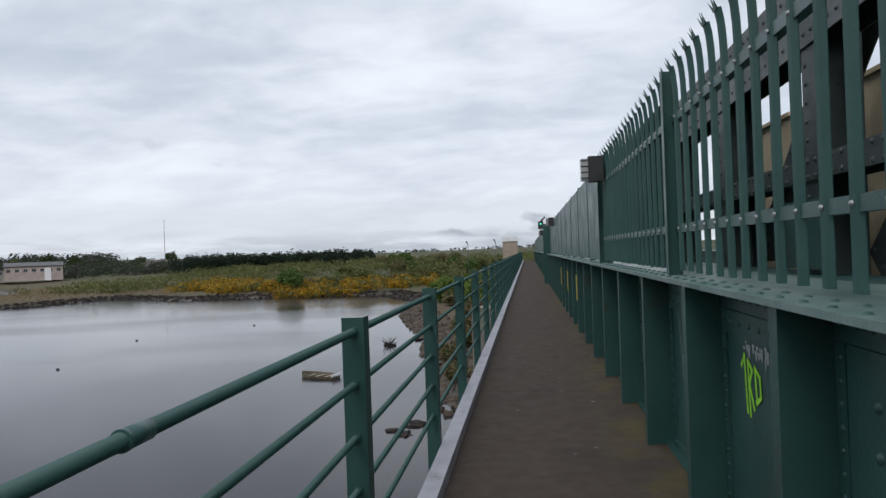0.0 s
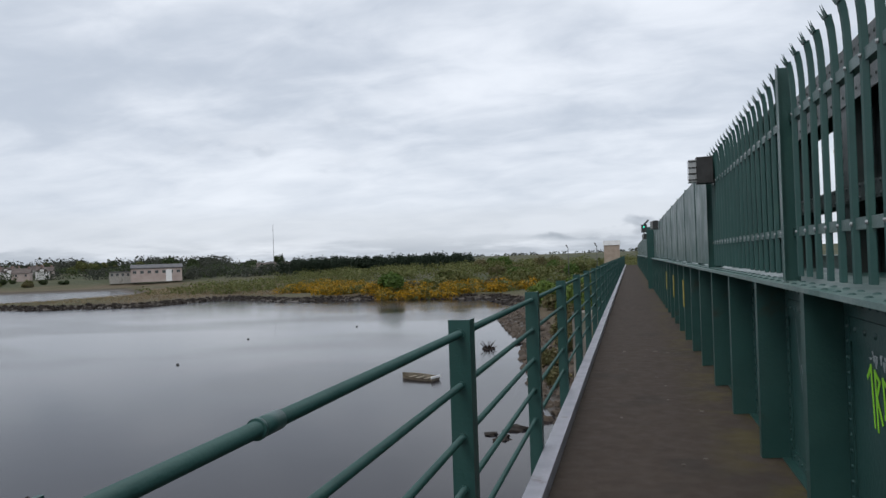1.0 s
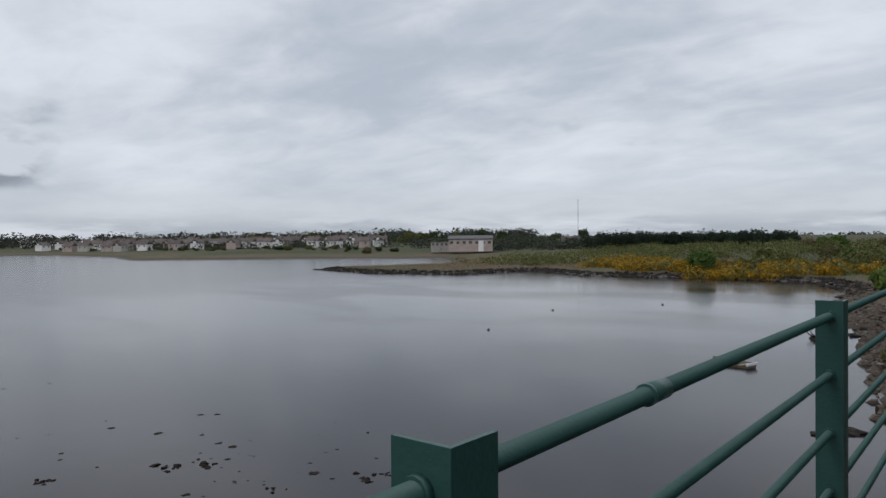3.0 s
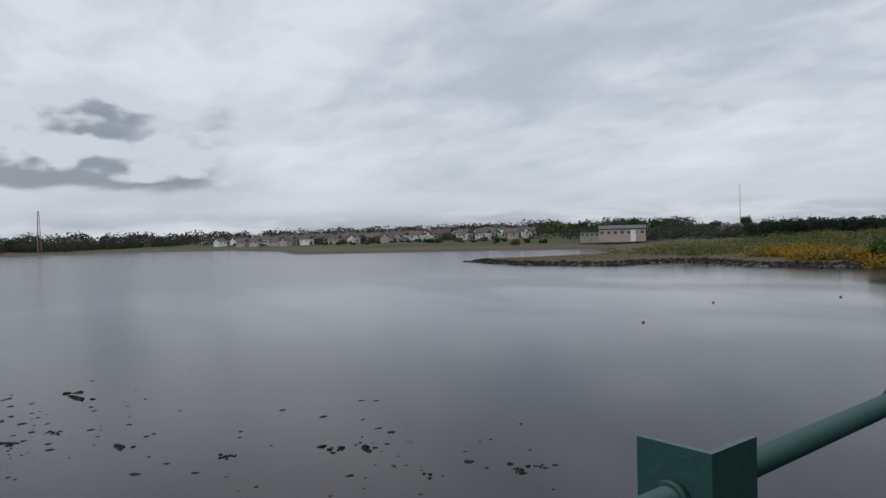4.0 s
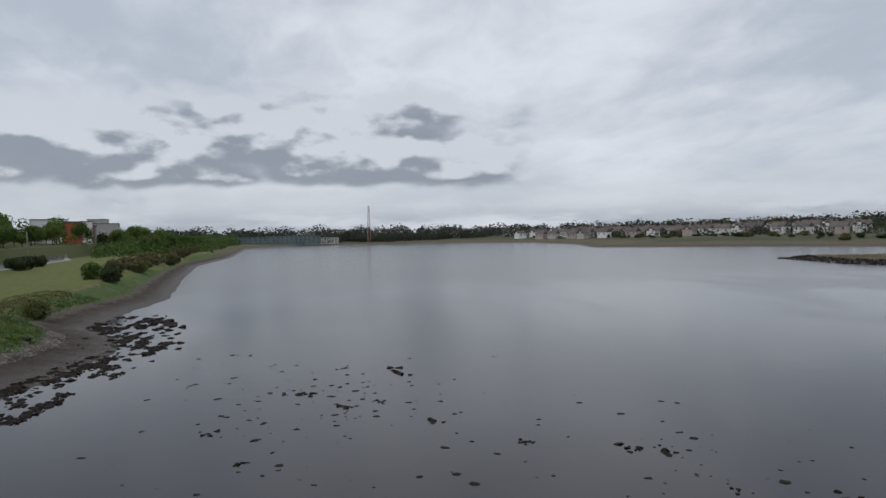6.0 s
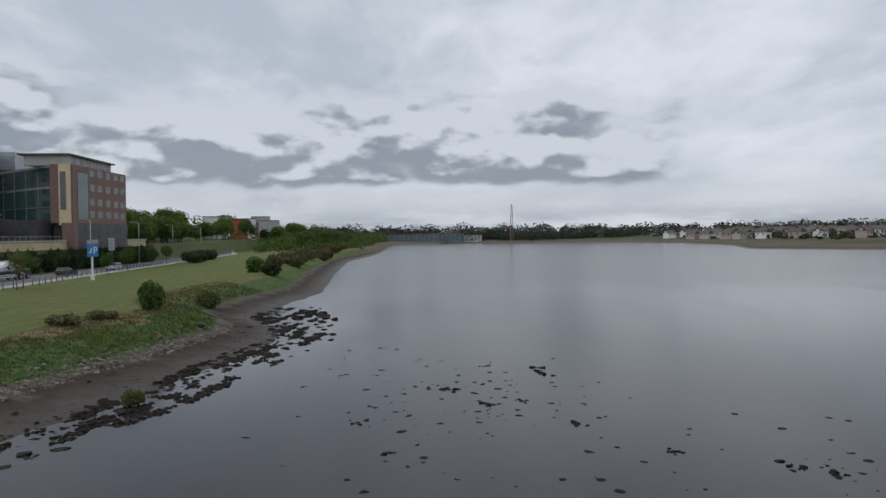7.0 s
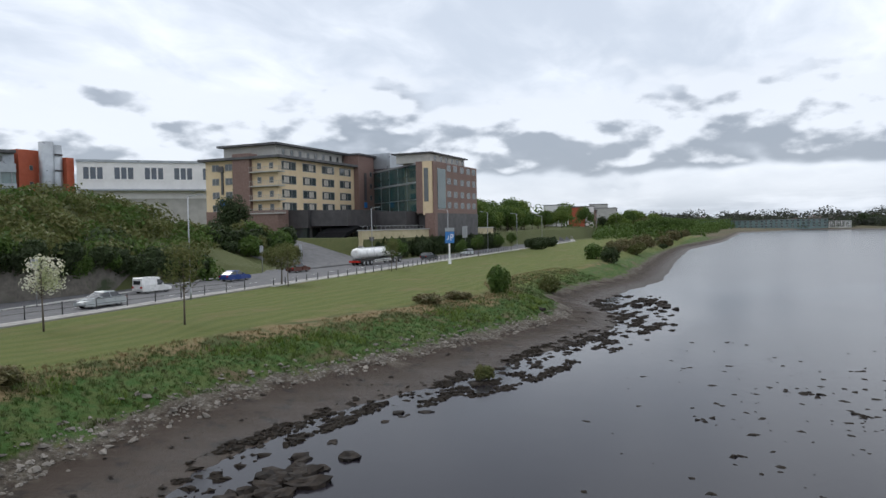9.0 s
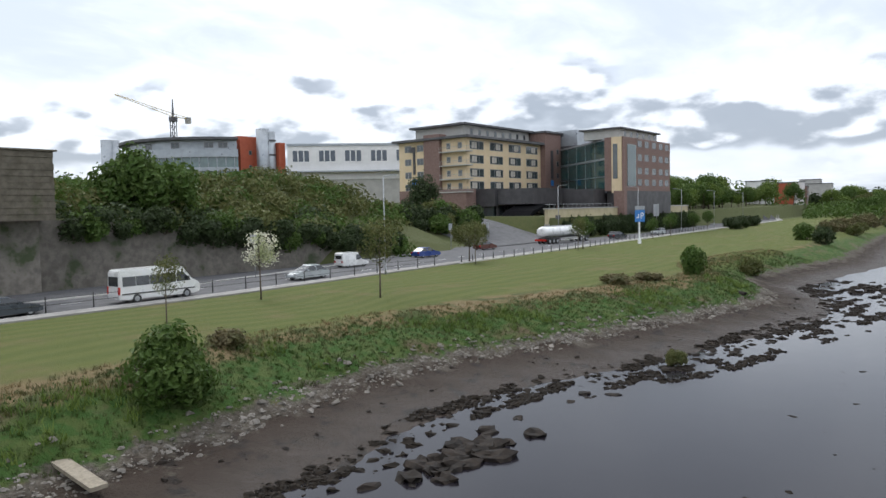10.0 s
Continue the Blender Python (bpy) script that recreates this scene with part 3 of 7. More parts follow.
part("rivet_rows", bm, GREEN_DARK, girder)
# splice plate close to the camera, full of bolts
bm = bmesh.new()
box(bm, WEB - 0.0135, WEB - 0.001, 1.95, 3.31, -0.07, TOP - 0.165)
for r in range(6):
    for c in range(7):
        if c != 3:
            dome(bm, (WEB - 0.0135, 2.06 + 0.17 * c, 0.06 + 0.17 * r), 0.024, (-1, 0, 0))
part("splice_plate", bm, GREEN_DARK, girder, "bolted splice plate")
for a, b in ((3.53, 4.90), (5.12, 6.49)):
    bm = bmesh.new()
    box(bm, WEB - 0.0135, WEB - 0.001, a, b, TOP - 0.30, TOP - 0.165)
    for k in range(8):
        dome(bm, (WEB - 0.0135, a + 0.1 + k * (b - a - 0.2) / 7, TOP - 0.23), 0.019, (-1, 0, 0))
    part("cover_strip", bm, GREEN_DARK, girder)


def sprayed(name, label, strokes, width, material):
    """Flat strokes of paint on the girder's web, in (y, z)."""
    bm = bmesh.new()
    for k, (y0, z0, y1, z1) in enumerate(strokes):
        d = Vector((y1 - y0, z1 - z0)).normalized() * width
        n = Vector((-d.y, d.x))
        x = WEB - 0.0022 - 0.0004 * k
        v = [bm.verts.new((x, y0 - d.x + n.x, z0 - d.y + n.y)), bm.verts.new((x, y1 + d.x + n.x, z1 + d.y + n.y)),
             bm.verts.new((x, y1 + d.x - n.x, z1 + d.y - n.y)), bm.verts.new((x, y0 - d.x - n.x, z0 - d.y - n.y))]
        bm.faces.new(v)
    tagged(part(name, bm, material, None), label, "graffiti", kind="structure")


sprayed("lime_graffiti", "lime green sprayed tag on the girder's web, left as plain bars",
        [(4.66, 0.80, 4.60, 0.86), (4.60, 0.86, 4.57, 0.56), (4.54, 0.84, 4.52, 0.55), (4.54, 0.84, 4.47, 0.80), (4.47, 0.80, 4.52, 0.72), (4.52, 0.72, 4.45, 0.60), (4.42, 0.82, 4.40, 0.66), (4.42, 0.82, 4.34, 0.78), (4.34, 0.78, 4.33, 0.68), (4.33, 0.68, 4.40, 0.64)], 0.013, LIME)
sprayed("white_graffiti", "thin white sprayed strokes on the girder's web",
        [(6.30, 0.95, 6.17, 0.45), (6.10, 0.98, 6.00, 0.70), (6.00, 0.70, 6.17, 0.62), (6.17, 0.62, 5.93, 0.35), (5.80, 0.92, 5.90, 0.60), (5.90, 0.60, 5.67, 0.20)], 0.006, SPRAY)
bm = bmesh.new()
for k in range(34):
    y = random.uniform(3.5, 4.6)
    z1 = TOP - 0.305 - random.uniform(0, 0.05)
    wv, hv = random.uniform(0.01, 0.03), random.uniform(0.03, 0.13) * (1 - abs(y - 4.0) / 0.9)
    x = WEB - 0.0022 - 0.0002 * k
    f = [bm.verts.new(p) for p in ((x, y - wv, z1), (x, y + wv, z1), (x, y + wv * 0.3, z1 - hv), (x, y - wv * 0.3, z1 - hv))]
    bm.faces.new(f)
tagged(part("pale_paint_smear", bm, SPRAY, None), "pale smeared overspray below the flange", "graffiti", kind="structure")
for y, h in ((14.55, 0.55), (17.7, 0.6), (21.0, 0.7)):
    solid("yellow_plate", YELLOW, girder, (FRONT - 0.012, FRONT - 0.002, y - 0.02, y + 0.22, 0.45, 0.95), label="yellow painted patch plate")

# piers that carry the bridge
for y in (-24.0, 27.0, 66.0):
    bm = bmesh.new()
    prism(bm, [(-1.0, y - 1.1), (7.2, y - 1.1), (8.0, y), (7.2, y + 1.1), (-1.0, y + 1.1), (-1.8, y)], "z", -11, -0.6)
    tagged(part("bridge_pier", bm, STONE, None), "cut-stone bridge pier standing in the water", "pier", "bridge piers", "structure")
solid_deck = thing("railway_deck", "steel deck carrying the railway beside the walkway", "deck", kind="structure")
solid("floor_plate", RIVETED, solid_deck, (-0.38, 7.0, -26, Y1, -0.6, -0.335))
solid("ballast", PEBBLE, solid_deck, (2.3, 6.2, -26, Y1, -0.334, 0.5))
solid("far_girder", GREEN_DARK, solid_deck, (6.6, 6.7, -26, Y1, -0.1, 1.2), (6.4, 6.9, -26, Y1, 1.201, 1.23))
solid("walkway_bearer", GREEN_DARK, deck, *[(-0.36, 1.5, y, y + 0.1, -0.334, -0.301) for y in np.arange(-8, 100, 3.14)])

# ---------------------------------------------------------------- palisade and panel fence on the girder
fence = thing("palisade_fence", "green steel palisade fence with forked curved tips", "fence")
FX = 1.50


def pale_mesh():
    bm = bmesh.new()
    rows = [(0.0, 0.0), (0.4, 0.0), (1.18, 0.0), (1.30, -0.004), (1.39, -0.012), (1.46, -0.026)]
    prof = [(0.022, -0.039), (0.0, -0.02), (0.010, 0.0), (0.0, 0.02), (0.022, 0.039)]
    front = [[bm.verts.new((x + px, py, z)) for px, py in prof] for z, x in rows]
    rear = [[bm.verts.new((x + px + 0.004, py, z)) for px, py in prof] for z, x in rows]
    for a, b in zip(front, front[1:]):
        for i in range(4):
            bm.faces.new((a[i], b[i], b[i + 1], a[i + 1]))
    for a, b in zip(rear, rear[1:]):
        for i in range(4):
            bm.faces.new((a[i + 1], b[i + 1], b[i], a[i]))
    for i in (0, 4):
        for k in range(len(rows) - 1):
            bm.faces.new((front[k][i], rear[k][i], rear[k + 1][i], front[k + 1][i]))
    top = rows[-1]
    for sy in (-1, 0, 1):
        base = [(sy * 0.024 + d, top[1]) for d in (-0.01, 0.01)]
        tip = bm.verts.new((top[1] - 0.025, sy * 0.05, top[0] + 0.055 if sy else top[0] + 0.07))
        v = [bm.verts.new((top[1] + o, y, top[0] - 0.01)) for y, _ in base for o in (0, 0.012)]
        for tri in ((0, 1, 3, 2),):
            bm.faces.new([v[i] for i in tri])
        for i, j in ((0, 1), (1, 3), (3, 2), (2, 0)):
            bm.faces.new((v[i], v[j], tip))
    bmesh.ops.recalc_face_normals(bm, faces=bm.faces)
    return finish("pale", bm, GREEN)


pale = pale_mesh()
PALE_Y = list(np.arange(-1.36, 10.7, 0.245))
for k, y in enumerate(PALE_Y):
    share("pale", pale, fence, pose(FX - 0.03, y, TOP + 0.035 + random.uniform(-0.006, 0.006), random.uniform(-0.5, 0.5), 0, 0))
for z in (TOP + 0.34, TOP + 1.14):
    solid("fence_rail", GREEN, fence, (FX - 0.022, FX - 0.016, -1.6, 10.75, z - 0.03, z + 0.03), (FX - 0.016, FX + 0.03, -1.6, 10.75, z - 0.03, z - 0.024))
bm = bmesh.new()
prism(bm, [(-0.05, -0.04), (-0.043, -0.04), (-0.043, -0.005), (0.043, -0.005), (0.043, -0.04), (0.05, -0.04),
           (0.05, 0.04), (0.043, 0.04), (0.043, 0.005), (-0.043, 0.005), (-0.043, 0.04), (-0.05, 0.04)], "z", 0, 1.50)
fpost_mesh = finish("fence_post", bm, GREEN)
for y in (-1.5, 0.6, 5.9, 10.8):
    share("fence_post", fpost_mesh, fence, pose(FX + (0.03 if y not in (5.9, 10.8) else -0.04), y, TOP))
solid("backing_sheet", GREEN, fence, (FX + 0.001, FX + 0.006, 5.95, 10.75, TOP + 0.04, TOP + 1.36))
bm = bmesh.new()
for y in PALE_Y[::1]:
    for z in (TOP + 0.34, TOP + 1.14):
        dome(bm, (FX - 0.031, y, z), 0.012, (-1, 0, 0), 0.9)
tagged(part("fence_bolts", bm, STEEL, fence, "small steel bolt heads"), kind="stuff")

panels = thing("panel_fence", "solid green sheet-steel fence panels on the girder", "fence")
bm = bmesh.new()
box(bm, 0, 0.01, 0.012, 2.438, 0.03, 1.44)
for y in (0.02, 2.40):
    box(bm, -0.008, -0.0005, y, y + 0.03, 0.03, 1.44)
panel_mesh = finish("panel", bm, GREEN)
for k in range(38):
    share("panel", panel_mesh, panels, pose(FX - 0.02, 10.86 + 2.45 * k, TOP))
    share("fence_post", fpost_mesh, panels, pose(FX + 0.045, 10.86 + 2.45 * k, TOP))
fence_return = solid("end_panel", GREEN, panels, (FX - 0.35, FX - 0.03, 34.8, 34.85, TOP - 1.44, TOP + 1.45), label="panel jutting over the walkway's edge")

# bulkhead lamps on the fence
for y in (10.35, 28.6, 46.9):
    lamp = thing("bulkhead_lamp", "square black bulkhead lamp bracketed to the fence, unlit", "lamp", (FX - 0.05, y, 2.55), group="walkway lamps")
    solid("housing", BLACK, lamp, (-0.20, 0.0, -0.13, 0.13, -0.17, 0.17), chamfer=0.02)
    solid("lens", LENS, lamp, (-0.30, -0.203, -0.10, 0.10, -0.15, 0.14), chamfer=0.025, label="ribbed clear lens")
    for k in range(4):
        solid("guard_bar", BLACK, lamp, (-0.306, -0.2, -0.107, -0.1005, -0.13 + 0.08 * k, -0.115 + 0.08 * k))

# riveted lattice and beige cladding behind the fence
lattice = thing("lattice_girder", "dark riveted lattice steelwork beside the track", "girder")
LX = 2.35


def riveted_bar(a, b, width, name="lattice_bar"):
    a, b = Vector(a), Vector(b)
    d = (b - a)
    n = Vector((0, -d.z, d.y)).normalized() * width / 2
    bm = bmesh.new()
    for x0, x1, s in ((0, 0.012, 1.0), (0.012, 0.24, 0.12), (0.24, 0.252, 1.0)):
        q = [a + n * s, b + n * s, b - n * s, a - n * s]
        lo, hi = [bm.verts.new(p + Vector((x0, 0, 0))) for p in q], [bm.verts.new(p + Vector((x1, 0, 0))) for p in q]
        bm.faces.new(lo), bm.faces.new(hi[::-1])
        for i in range(4):
            bm.faces.new((lo[i], hi[i], hi[(i + 1) % 4], lo[(i + 1) % 4]))
    k = int(d.length / 0.13)
    for i in range(k):
        for s in (-0.33, 0.33):
            dome(bm, a + d * ((i + 0.5) / k) + n * 2 * s, 0.019, (-1, 0, 0))
    bmesh.ops.recalc_face_normals(bm, faces=bm.faces)
    part(name, bm, RIVETED, lattice)


for y in (0.9, 2.15, 3.3, 4.5, 5.6, 7.8, 10.1):
    riveted_bar((LX, y, TOP - 0.2), (LX, y, 3.28), 0.34, "lattice_post")
riveted_bar((LX - 0.02, -3, 3.2), (LX - 0.02, 10.3, 3.0), 0.52, "top_chord")
riveted_bar((LX - 0.02, -3, 2.0), (LX - 0.02, 10.3, 1.95), 0.16, "middle_rail")
riveted_bar((LX + 0.27, 3.3, 3.3), (LX + 0.27, 5.4, 1.3), 0.24, "diagonal")
riveted_bar((LX + 0.27, 5.6, 3.2), (LX + 0.27, 7.7, 1.3), 0.24, "diagonal")
for y in (3.1, 5.4):
    solid("gusset", GREEN_DARK, lattice, (LX - 0.034, LX - 0.024, y, y + 0.8, TOP + 0.02, TOP + 0.5))
solid("base_sill", GREEN_DARK, lattice, (2.06, 2.6, -4, 11, -0.333, TOP - 0.02))
hutch = thing("equipment_cabinet", "beige boarded equipment cabinet behind the fence", "cabinet", (3.1, 3.9, 0.7))
for k in range(8):
    solid("board", BEIGE, hutch, (0, 0.05, k * 0.36, k * 0.36 + 0.352, 0.0, 2.05), chamfer=0.004)
solid("carcass", BEIGE, hutch, (0.051, 1.0, 0, 2.88, 0.0, 2.0))
solid("cabinet_lid", BEIGE, hutch, (-0.03, 1.05, -0.03, 2.92, 2.051, 2.09))
hutch2 = copy_thing(hutch, pose(3.1, 8.1, 0.7))

# the far end of the walkway
hut = thing("relay_hut", "small pale brick relay hut beside the end of the walkway", "hut", (-1.95, 96, -0.9))
solid("wall", surface("pale_brick", (0.30, 0.24, 0.19), (0.38, 0.31, 0.25), 2.0, 0.9, bump=0.2), hut, (-1.0, 1.0, 0, 3, 0.6, 3.6))
solid("roof", WHITE, hut, (-1.08, 1.08, -0.1, 3.1, 3.601, 4.2), label="pale flat roof cap")
solid("base", RUSTY, hut, (-1.5, 1.2, -0.3, 3.2, -6.5, 0.599))
signal = thing("railway_signal", "black railway signal head with ladder post, seen from the walkway", "signal", (2.35, 100, -0.14))
signal.matrix_basis = pose(2.35, 100, -0.14) @ Matrix.Scale(1.35, 4)
bm = bmesh.new()
tube(bm, (0, 0, 0), (0, 0, 3.3), 0.07)
part("pole", bm, STEEL, signal)
solid("head", BLACK, signal, (-0.28, 0.28, -0.12, 0.12, 3.3, 4.1), chamfer=0.03)
solid("plate", WHITE, signal, (-0.2, 0.2, -0.14, -0.125, 2.5, 3.1), label="white number plate left blank")
solid("red_bar", LAMPRED, signal, (-0.2, 0.2, -0.16, -0.141, 2.3, 2.45))
bm = bmesh.new()
tube(bm, (0, 0.05, 4.1), (0.45, 0.05, 4.55), 0.09, 0.09, 8)
part("visor", bm, BLACK, signal)
bm = bmesh.new()
tube(bm, (-0.02, -0.135, 3.85), (-0.02, -0.122, 3.85), 0.09, 0.09, 12)
lit = bpy.data.materials.new("green_signal_light")
lit.use_nodes = True
lp = lit.node_tree.nodes["Principled BSDF"]
lp.inputs["Base Color"].default_value, lp.inputs["Emission Color"].default_value, lp.inputs["Emission Strength"].default_value = (0, 0.3, 0.2, 1), (0.05, 0.9, 0.6, 1), 1.0
part("green_light", bm, lit, signal, "lit green signal lens")
for k, (x, y) in enumerate(((-9.5, 118), (-4.6, 112))):
    p = thing("hooked_mast", "thin dark mast with a curved lamp head", "mast", (x, y, ground_z(x, y)), group="masts past the bridge")
    bm = bmesh.new()
    tube(bm, (0, 0, 0), (0, 0, 9.5), 0.06, 0.05)
    tube(bm, (0, 0, 9.5), (-0.3, 0, 10.1), 0.05, 0.12)
    part("pole", bm, BLACK, p)

# ---------------------------------------------------------------- plants
def leaf_cloud(name, blobs, n, size, material, seed, stray=0.12):
    """Many small bent leaf clumps scattered over the shells of several lobes."""
    rng = np.random.default_rng(seed)
    blobs = np.array(blobs, float)
    wts = (blobs[:, 3] * blobs[:, 4] + blobs[:, 4] * blobs[:, 5]) ** 1.0
    pick = rng.choice(len(blobs), n, p=wts / wts.sum())
    d = rng.normal(size=(n, 3))
    d /= np.linalg.norm(d, axis=1, keepdims=True)
    rad = 1 - 0.45 * rng.random(n) ** 1.6
    rad *= 1 + stray * rng.normal(size=n) * (rng.random(n) < 0.35)
    c = blobs[pick, :3] + d * blobs[pick, 3:] * rad[:, None]
    a = np.cross(d, rng.normal(size=(n, 3)))
    a /= np.linalg.norm(a, axis=1, keepdims=True) + 1e-9
    b = np.cross(d + 0.6 * rng.normal(size=(n, 3)), a)
    b /= np.linalg.norm(b, axis=1, keepdims=True) + 1e-9
    s = size * (0.55 + 0.9 * rng.random(n))[:, None]
    fold = d * s * 0.35
    v = np.stack([c - a * s, c - b * s * 0.6 + fold, c + a * s, c + b * s * 0.6 + fold], 1).reshape(-1, 3)
    i = np.arange(n)[:, None] * 4
    faces = np.concatenate([i + np.array([[0, 1, 2]]), i + np.array([[0, 2, 3]])])
    me = bpy.data.meshes.new(name)
    me.from_pydata(v.tolist(), [], faces.tolist())
    me.materials.append(material)
    return me


def lobes(n, rx, rz, zc, size, seed):
    r = random.Random(seed)
    out = [(0, 0, zc, rx * 0.75, rx * 0.75, rz * 0.8)]
    for k in range(n):
        a, e = r.uniform(0, 6.28), r.uniform(-0.5, 1.2)
        out.append((rx * 0.62 * math.cos(a) * math.cos(e), rx * 0.62 * math.sin(a) * math.cos(e), zc + rz * 0.62 * math.sin(e), *(size * r.uniform(0.7, 1.25) for _ in range(3))))
    return out


def make_tree(label, material, trunk_h, rx, rz, n=2600, leaf=0.16, seed=1, lobe_n=9, trunk_r=0.12, name="tree", density_limbs=7):
    ob = thing(name, label, "tree" if name == "tree" else name)
    zc = trunk_h + rz * 0.8
    bm = bmesh.new()
    r = random.Random(seed)
    tube(bm, (0, 0, -0.3), (0.04, 0.02, trunk_h), trunk_r * 1.25, trunk_r * 0.8, 8)
    tube(bm, (0.04, 0.02, trunk_h - 0.02), (0.0, 0.05, zc + rz * 0.5), trunk_r * 0.8, trunk_r * 0.15, 7)
    for k in range(density_limbs):
        a = k * 2.4 + r.uniform(-0.4, 0.4)
        z0 = trunk_h * 0.85 + rz * 0.9 * r.random()
        reach = rx * r.uniform(0.55, 0.85)
        tip = (reach * math.cos(a), reach * math.sin(a), z0 + rz * r.uniform(0.3, 0.7))
        tube(bm, (0.02, 0.02, z0), tip, trunk_r * 0.45, trunk_r * 0.1, 6)
        tube(bm, tuple(0.6 * q for q in tip[:2]) + (z0 + 0.6 * (tip[2] - z0),), (tip[0] * 0.8 - tip[1] * 0.3, tip[1] * 0.8 + tip[0] * 0.3, tip[2] + rz * 0.15), trunk_r * 0.2, trunk_r * 0.06, 5)
    part("trunk", bm, BARK, ob)
    crown = new("crown", leaf_cloud("crown", lobes(lobe_n, rx, rz, zc, min(rx, rz) * 0.5, seed), n, leaf, material, seed))
    crown.parent = ob
    return ob


def make_bush(label, material, n=1700, leaf=0.10, seed=1, tall=0.75, lobe_n=10, category="bush"):
    ob = thing("bush", label, category)
    b = lobes(lobe_n, 1.0, tall, tall * 0.72, 0.42, seed)
    bm = bmesh.new()
    for k in range(6):
        a = k * 1.05
        tube(bm, (0.1 * math.cos(a), 0.1 * math.sin(a), -0.15), (0.5 * math.cos(a), 0.5 * math.sin(a), tall), 0.035, 0.01, 5)
    part("stem", bm, BARK, ob)
    f = new("foliage", leaf_cloud("foliage", b, n, leaf, material, seed))
    f.parent = ob
    return ob


def plant(proto, x, y, s=1.0, sz=None, sink=0.0, z=None):
    m = Matrix.Translation((x, y, (ground_z(x, y) if z is None else z) - sink)) @ pose(0, 0, 0, 0, 0, random.uniform(0, 360)) @ Matrix.Diagonal((s, s, s if sz is None else sz, 1))
    if "planted" not in proto:
        proto["planted"] = 1
        proto.matrix_basis = m
        return proto
    ob = copy_thing(proto, Matrix.Identity(4))
    ob.matrix_basis = m
    return ob


# ---------------------------------------------------------------- the shore's stones and weed
def boulder(seed, rough=0.8):
    bm = bmesh.new()
    bmesh.ops.create_icosphere(bm, subdivisions=2, radius=1.0)
    off = Vector((seed * 3.1, seed * 1.7, seed))
    for v in bm.verts:
        n = noise.noise(v.co * 1.4 + off) * rough + noise.noise(v.co * 3.1 + off) * rough * 0.5
        v.co *= 1 + n
        v.co.z *= 0.7
    return finish("boulder", bm, ROCK)


boulders = [boulder(k) for k in range(5)]


def put_boulder(x, y, s, flat=0.8, z=None):
    ob = new("boulder", random.choice(boulders))
    zz = max(ground_z(x, y), WATER - 0.03) if z is None else z
    ob.matrix_basis = Matrix.Translation((x, y, zz)) @ pose(0, 0, 0, 0, 0, random.uniform(0, 360)) @ Matrix.Diagonal((s * random.uniform(0.9, 1.5), s, s * flat, 1))
    tagged(ob, "dark weed-covered boulder at the water's edge", "boulder", "shore boulders")


for x, y, s in ((-23.2, -16.6, 0.9), (-22.2, -16.2, 0.8), (-21.3, -16.9, 1.0), (-20.6, -17.2, 0.8), (-24.6, -17.6, 0.7), (-25.6, -15.7, 0.75), (-18.6, -16.7, 0.75), (-19.6, -16.3, 0.55), (-17.3, -17.4, 0.5), (-24.0, -16.0, 0.5),
                (-85.8, -9.6, 0.9), (-83.6, -9.2, 0.8), (-88, -10.3, 0.9), (-86.5, -11.6, 0.8), (-84.2, -12.4, 0.9), (-82.0, -8.0, 0.7), (-90, -12, 0.9), (-81, -10.5, 0.6),
                (-66.0, -18.8, 0.7), (-26.7, -19.3, 0.5)):
    put_boulder(x, y, s * 0.62, 0.7)
for k in range(18):
    put_boulder(random.gauss(-21.4, 1.5), random.gauss(-16.6, 0.55), random.uniform(0.2, 0.55), 0.8)
for k in range(26):
    t = random.random()
    x = -27 - 55 * t
    y = float(np.interp(x, [-90, -84, -66, -50, -38, -24], [-11.5, -11.0, -9.8, -13.6, -15.8, -17.8])) + random.gauss(0, 0.8)
    put_boulder(x, y, random.uniform(0.16, 0.38), 0.5)

rng = np.random.default_rng(4)


def scatter_stones(name, label, pts, sizes, material, flat=0.55):
    """Many loose six-sided stones in one mesh."""
    base = np.array([(math.cos(a), math.sin(a), 0) for a in np.linspace(0, 2 * math.pi, 7)[:-1]] + [(0.55 * math.cos(a + 0.4), 0.55 * math.sin(a + 0.4), 1) for a in np.linspace(0, 2 * math.pi, 5)[:-1]])
    tris = [(0, 1, 6), (1, 7, 6), (1, 2, 7), (2, 3, 7), (3, 8, 7), (3, 4, 8), (4, 5, 8), (5, 9, 8), (5, 0, 9), (0, 6, 9), (6, 7, 8), (6, 8, 9)]
    n = len(pts)
    ang = rng.random(n) * 6.28
    jit = 1 + 0.3 * rng.normal(size=(n, 10, 1))
    v = base[None] * jit
    ca, sa = np.cos(ang)[:, None], np.sin(ang)[:, None]
    stretch = 0.7 + 0.8 * rng.random((n, 1))
    vx, vy = v[:, :, 0] * stretch, v[:, :, 1]
    v = np.stack([vx * ca - vy * sa, vx * sa + vy * ca, v[:, :, 2] * flat], -1) * np.asarray(sizes)[:, None, None]
    v += np.asarray(pts)[:, None, :]
    f = (np.array(tris)[None] + (np.arange(n) * 10)[:, None, None]).reshape(-1, 3)
    me = bpy.data.meshes.new(name)
    me.from_pydata(v.reshape(-1, 3).tolist(), [], f.tolist())
    me.materials.append(material)
    return tagged(new(name, me), label, "stones", kind="stuff")


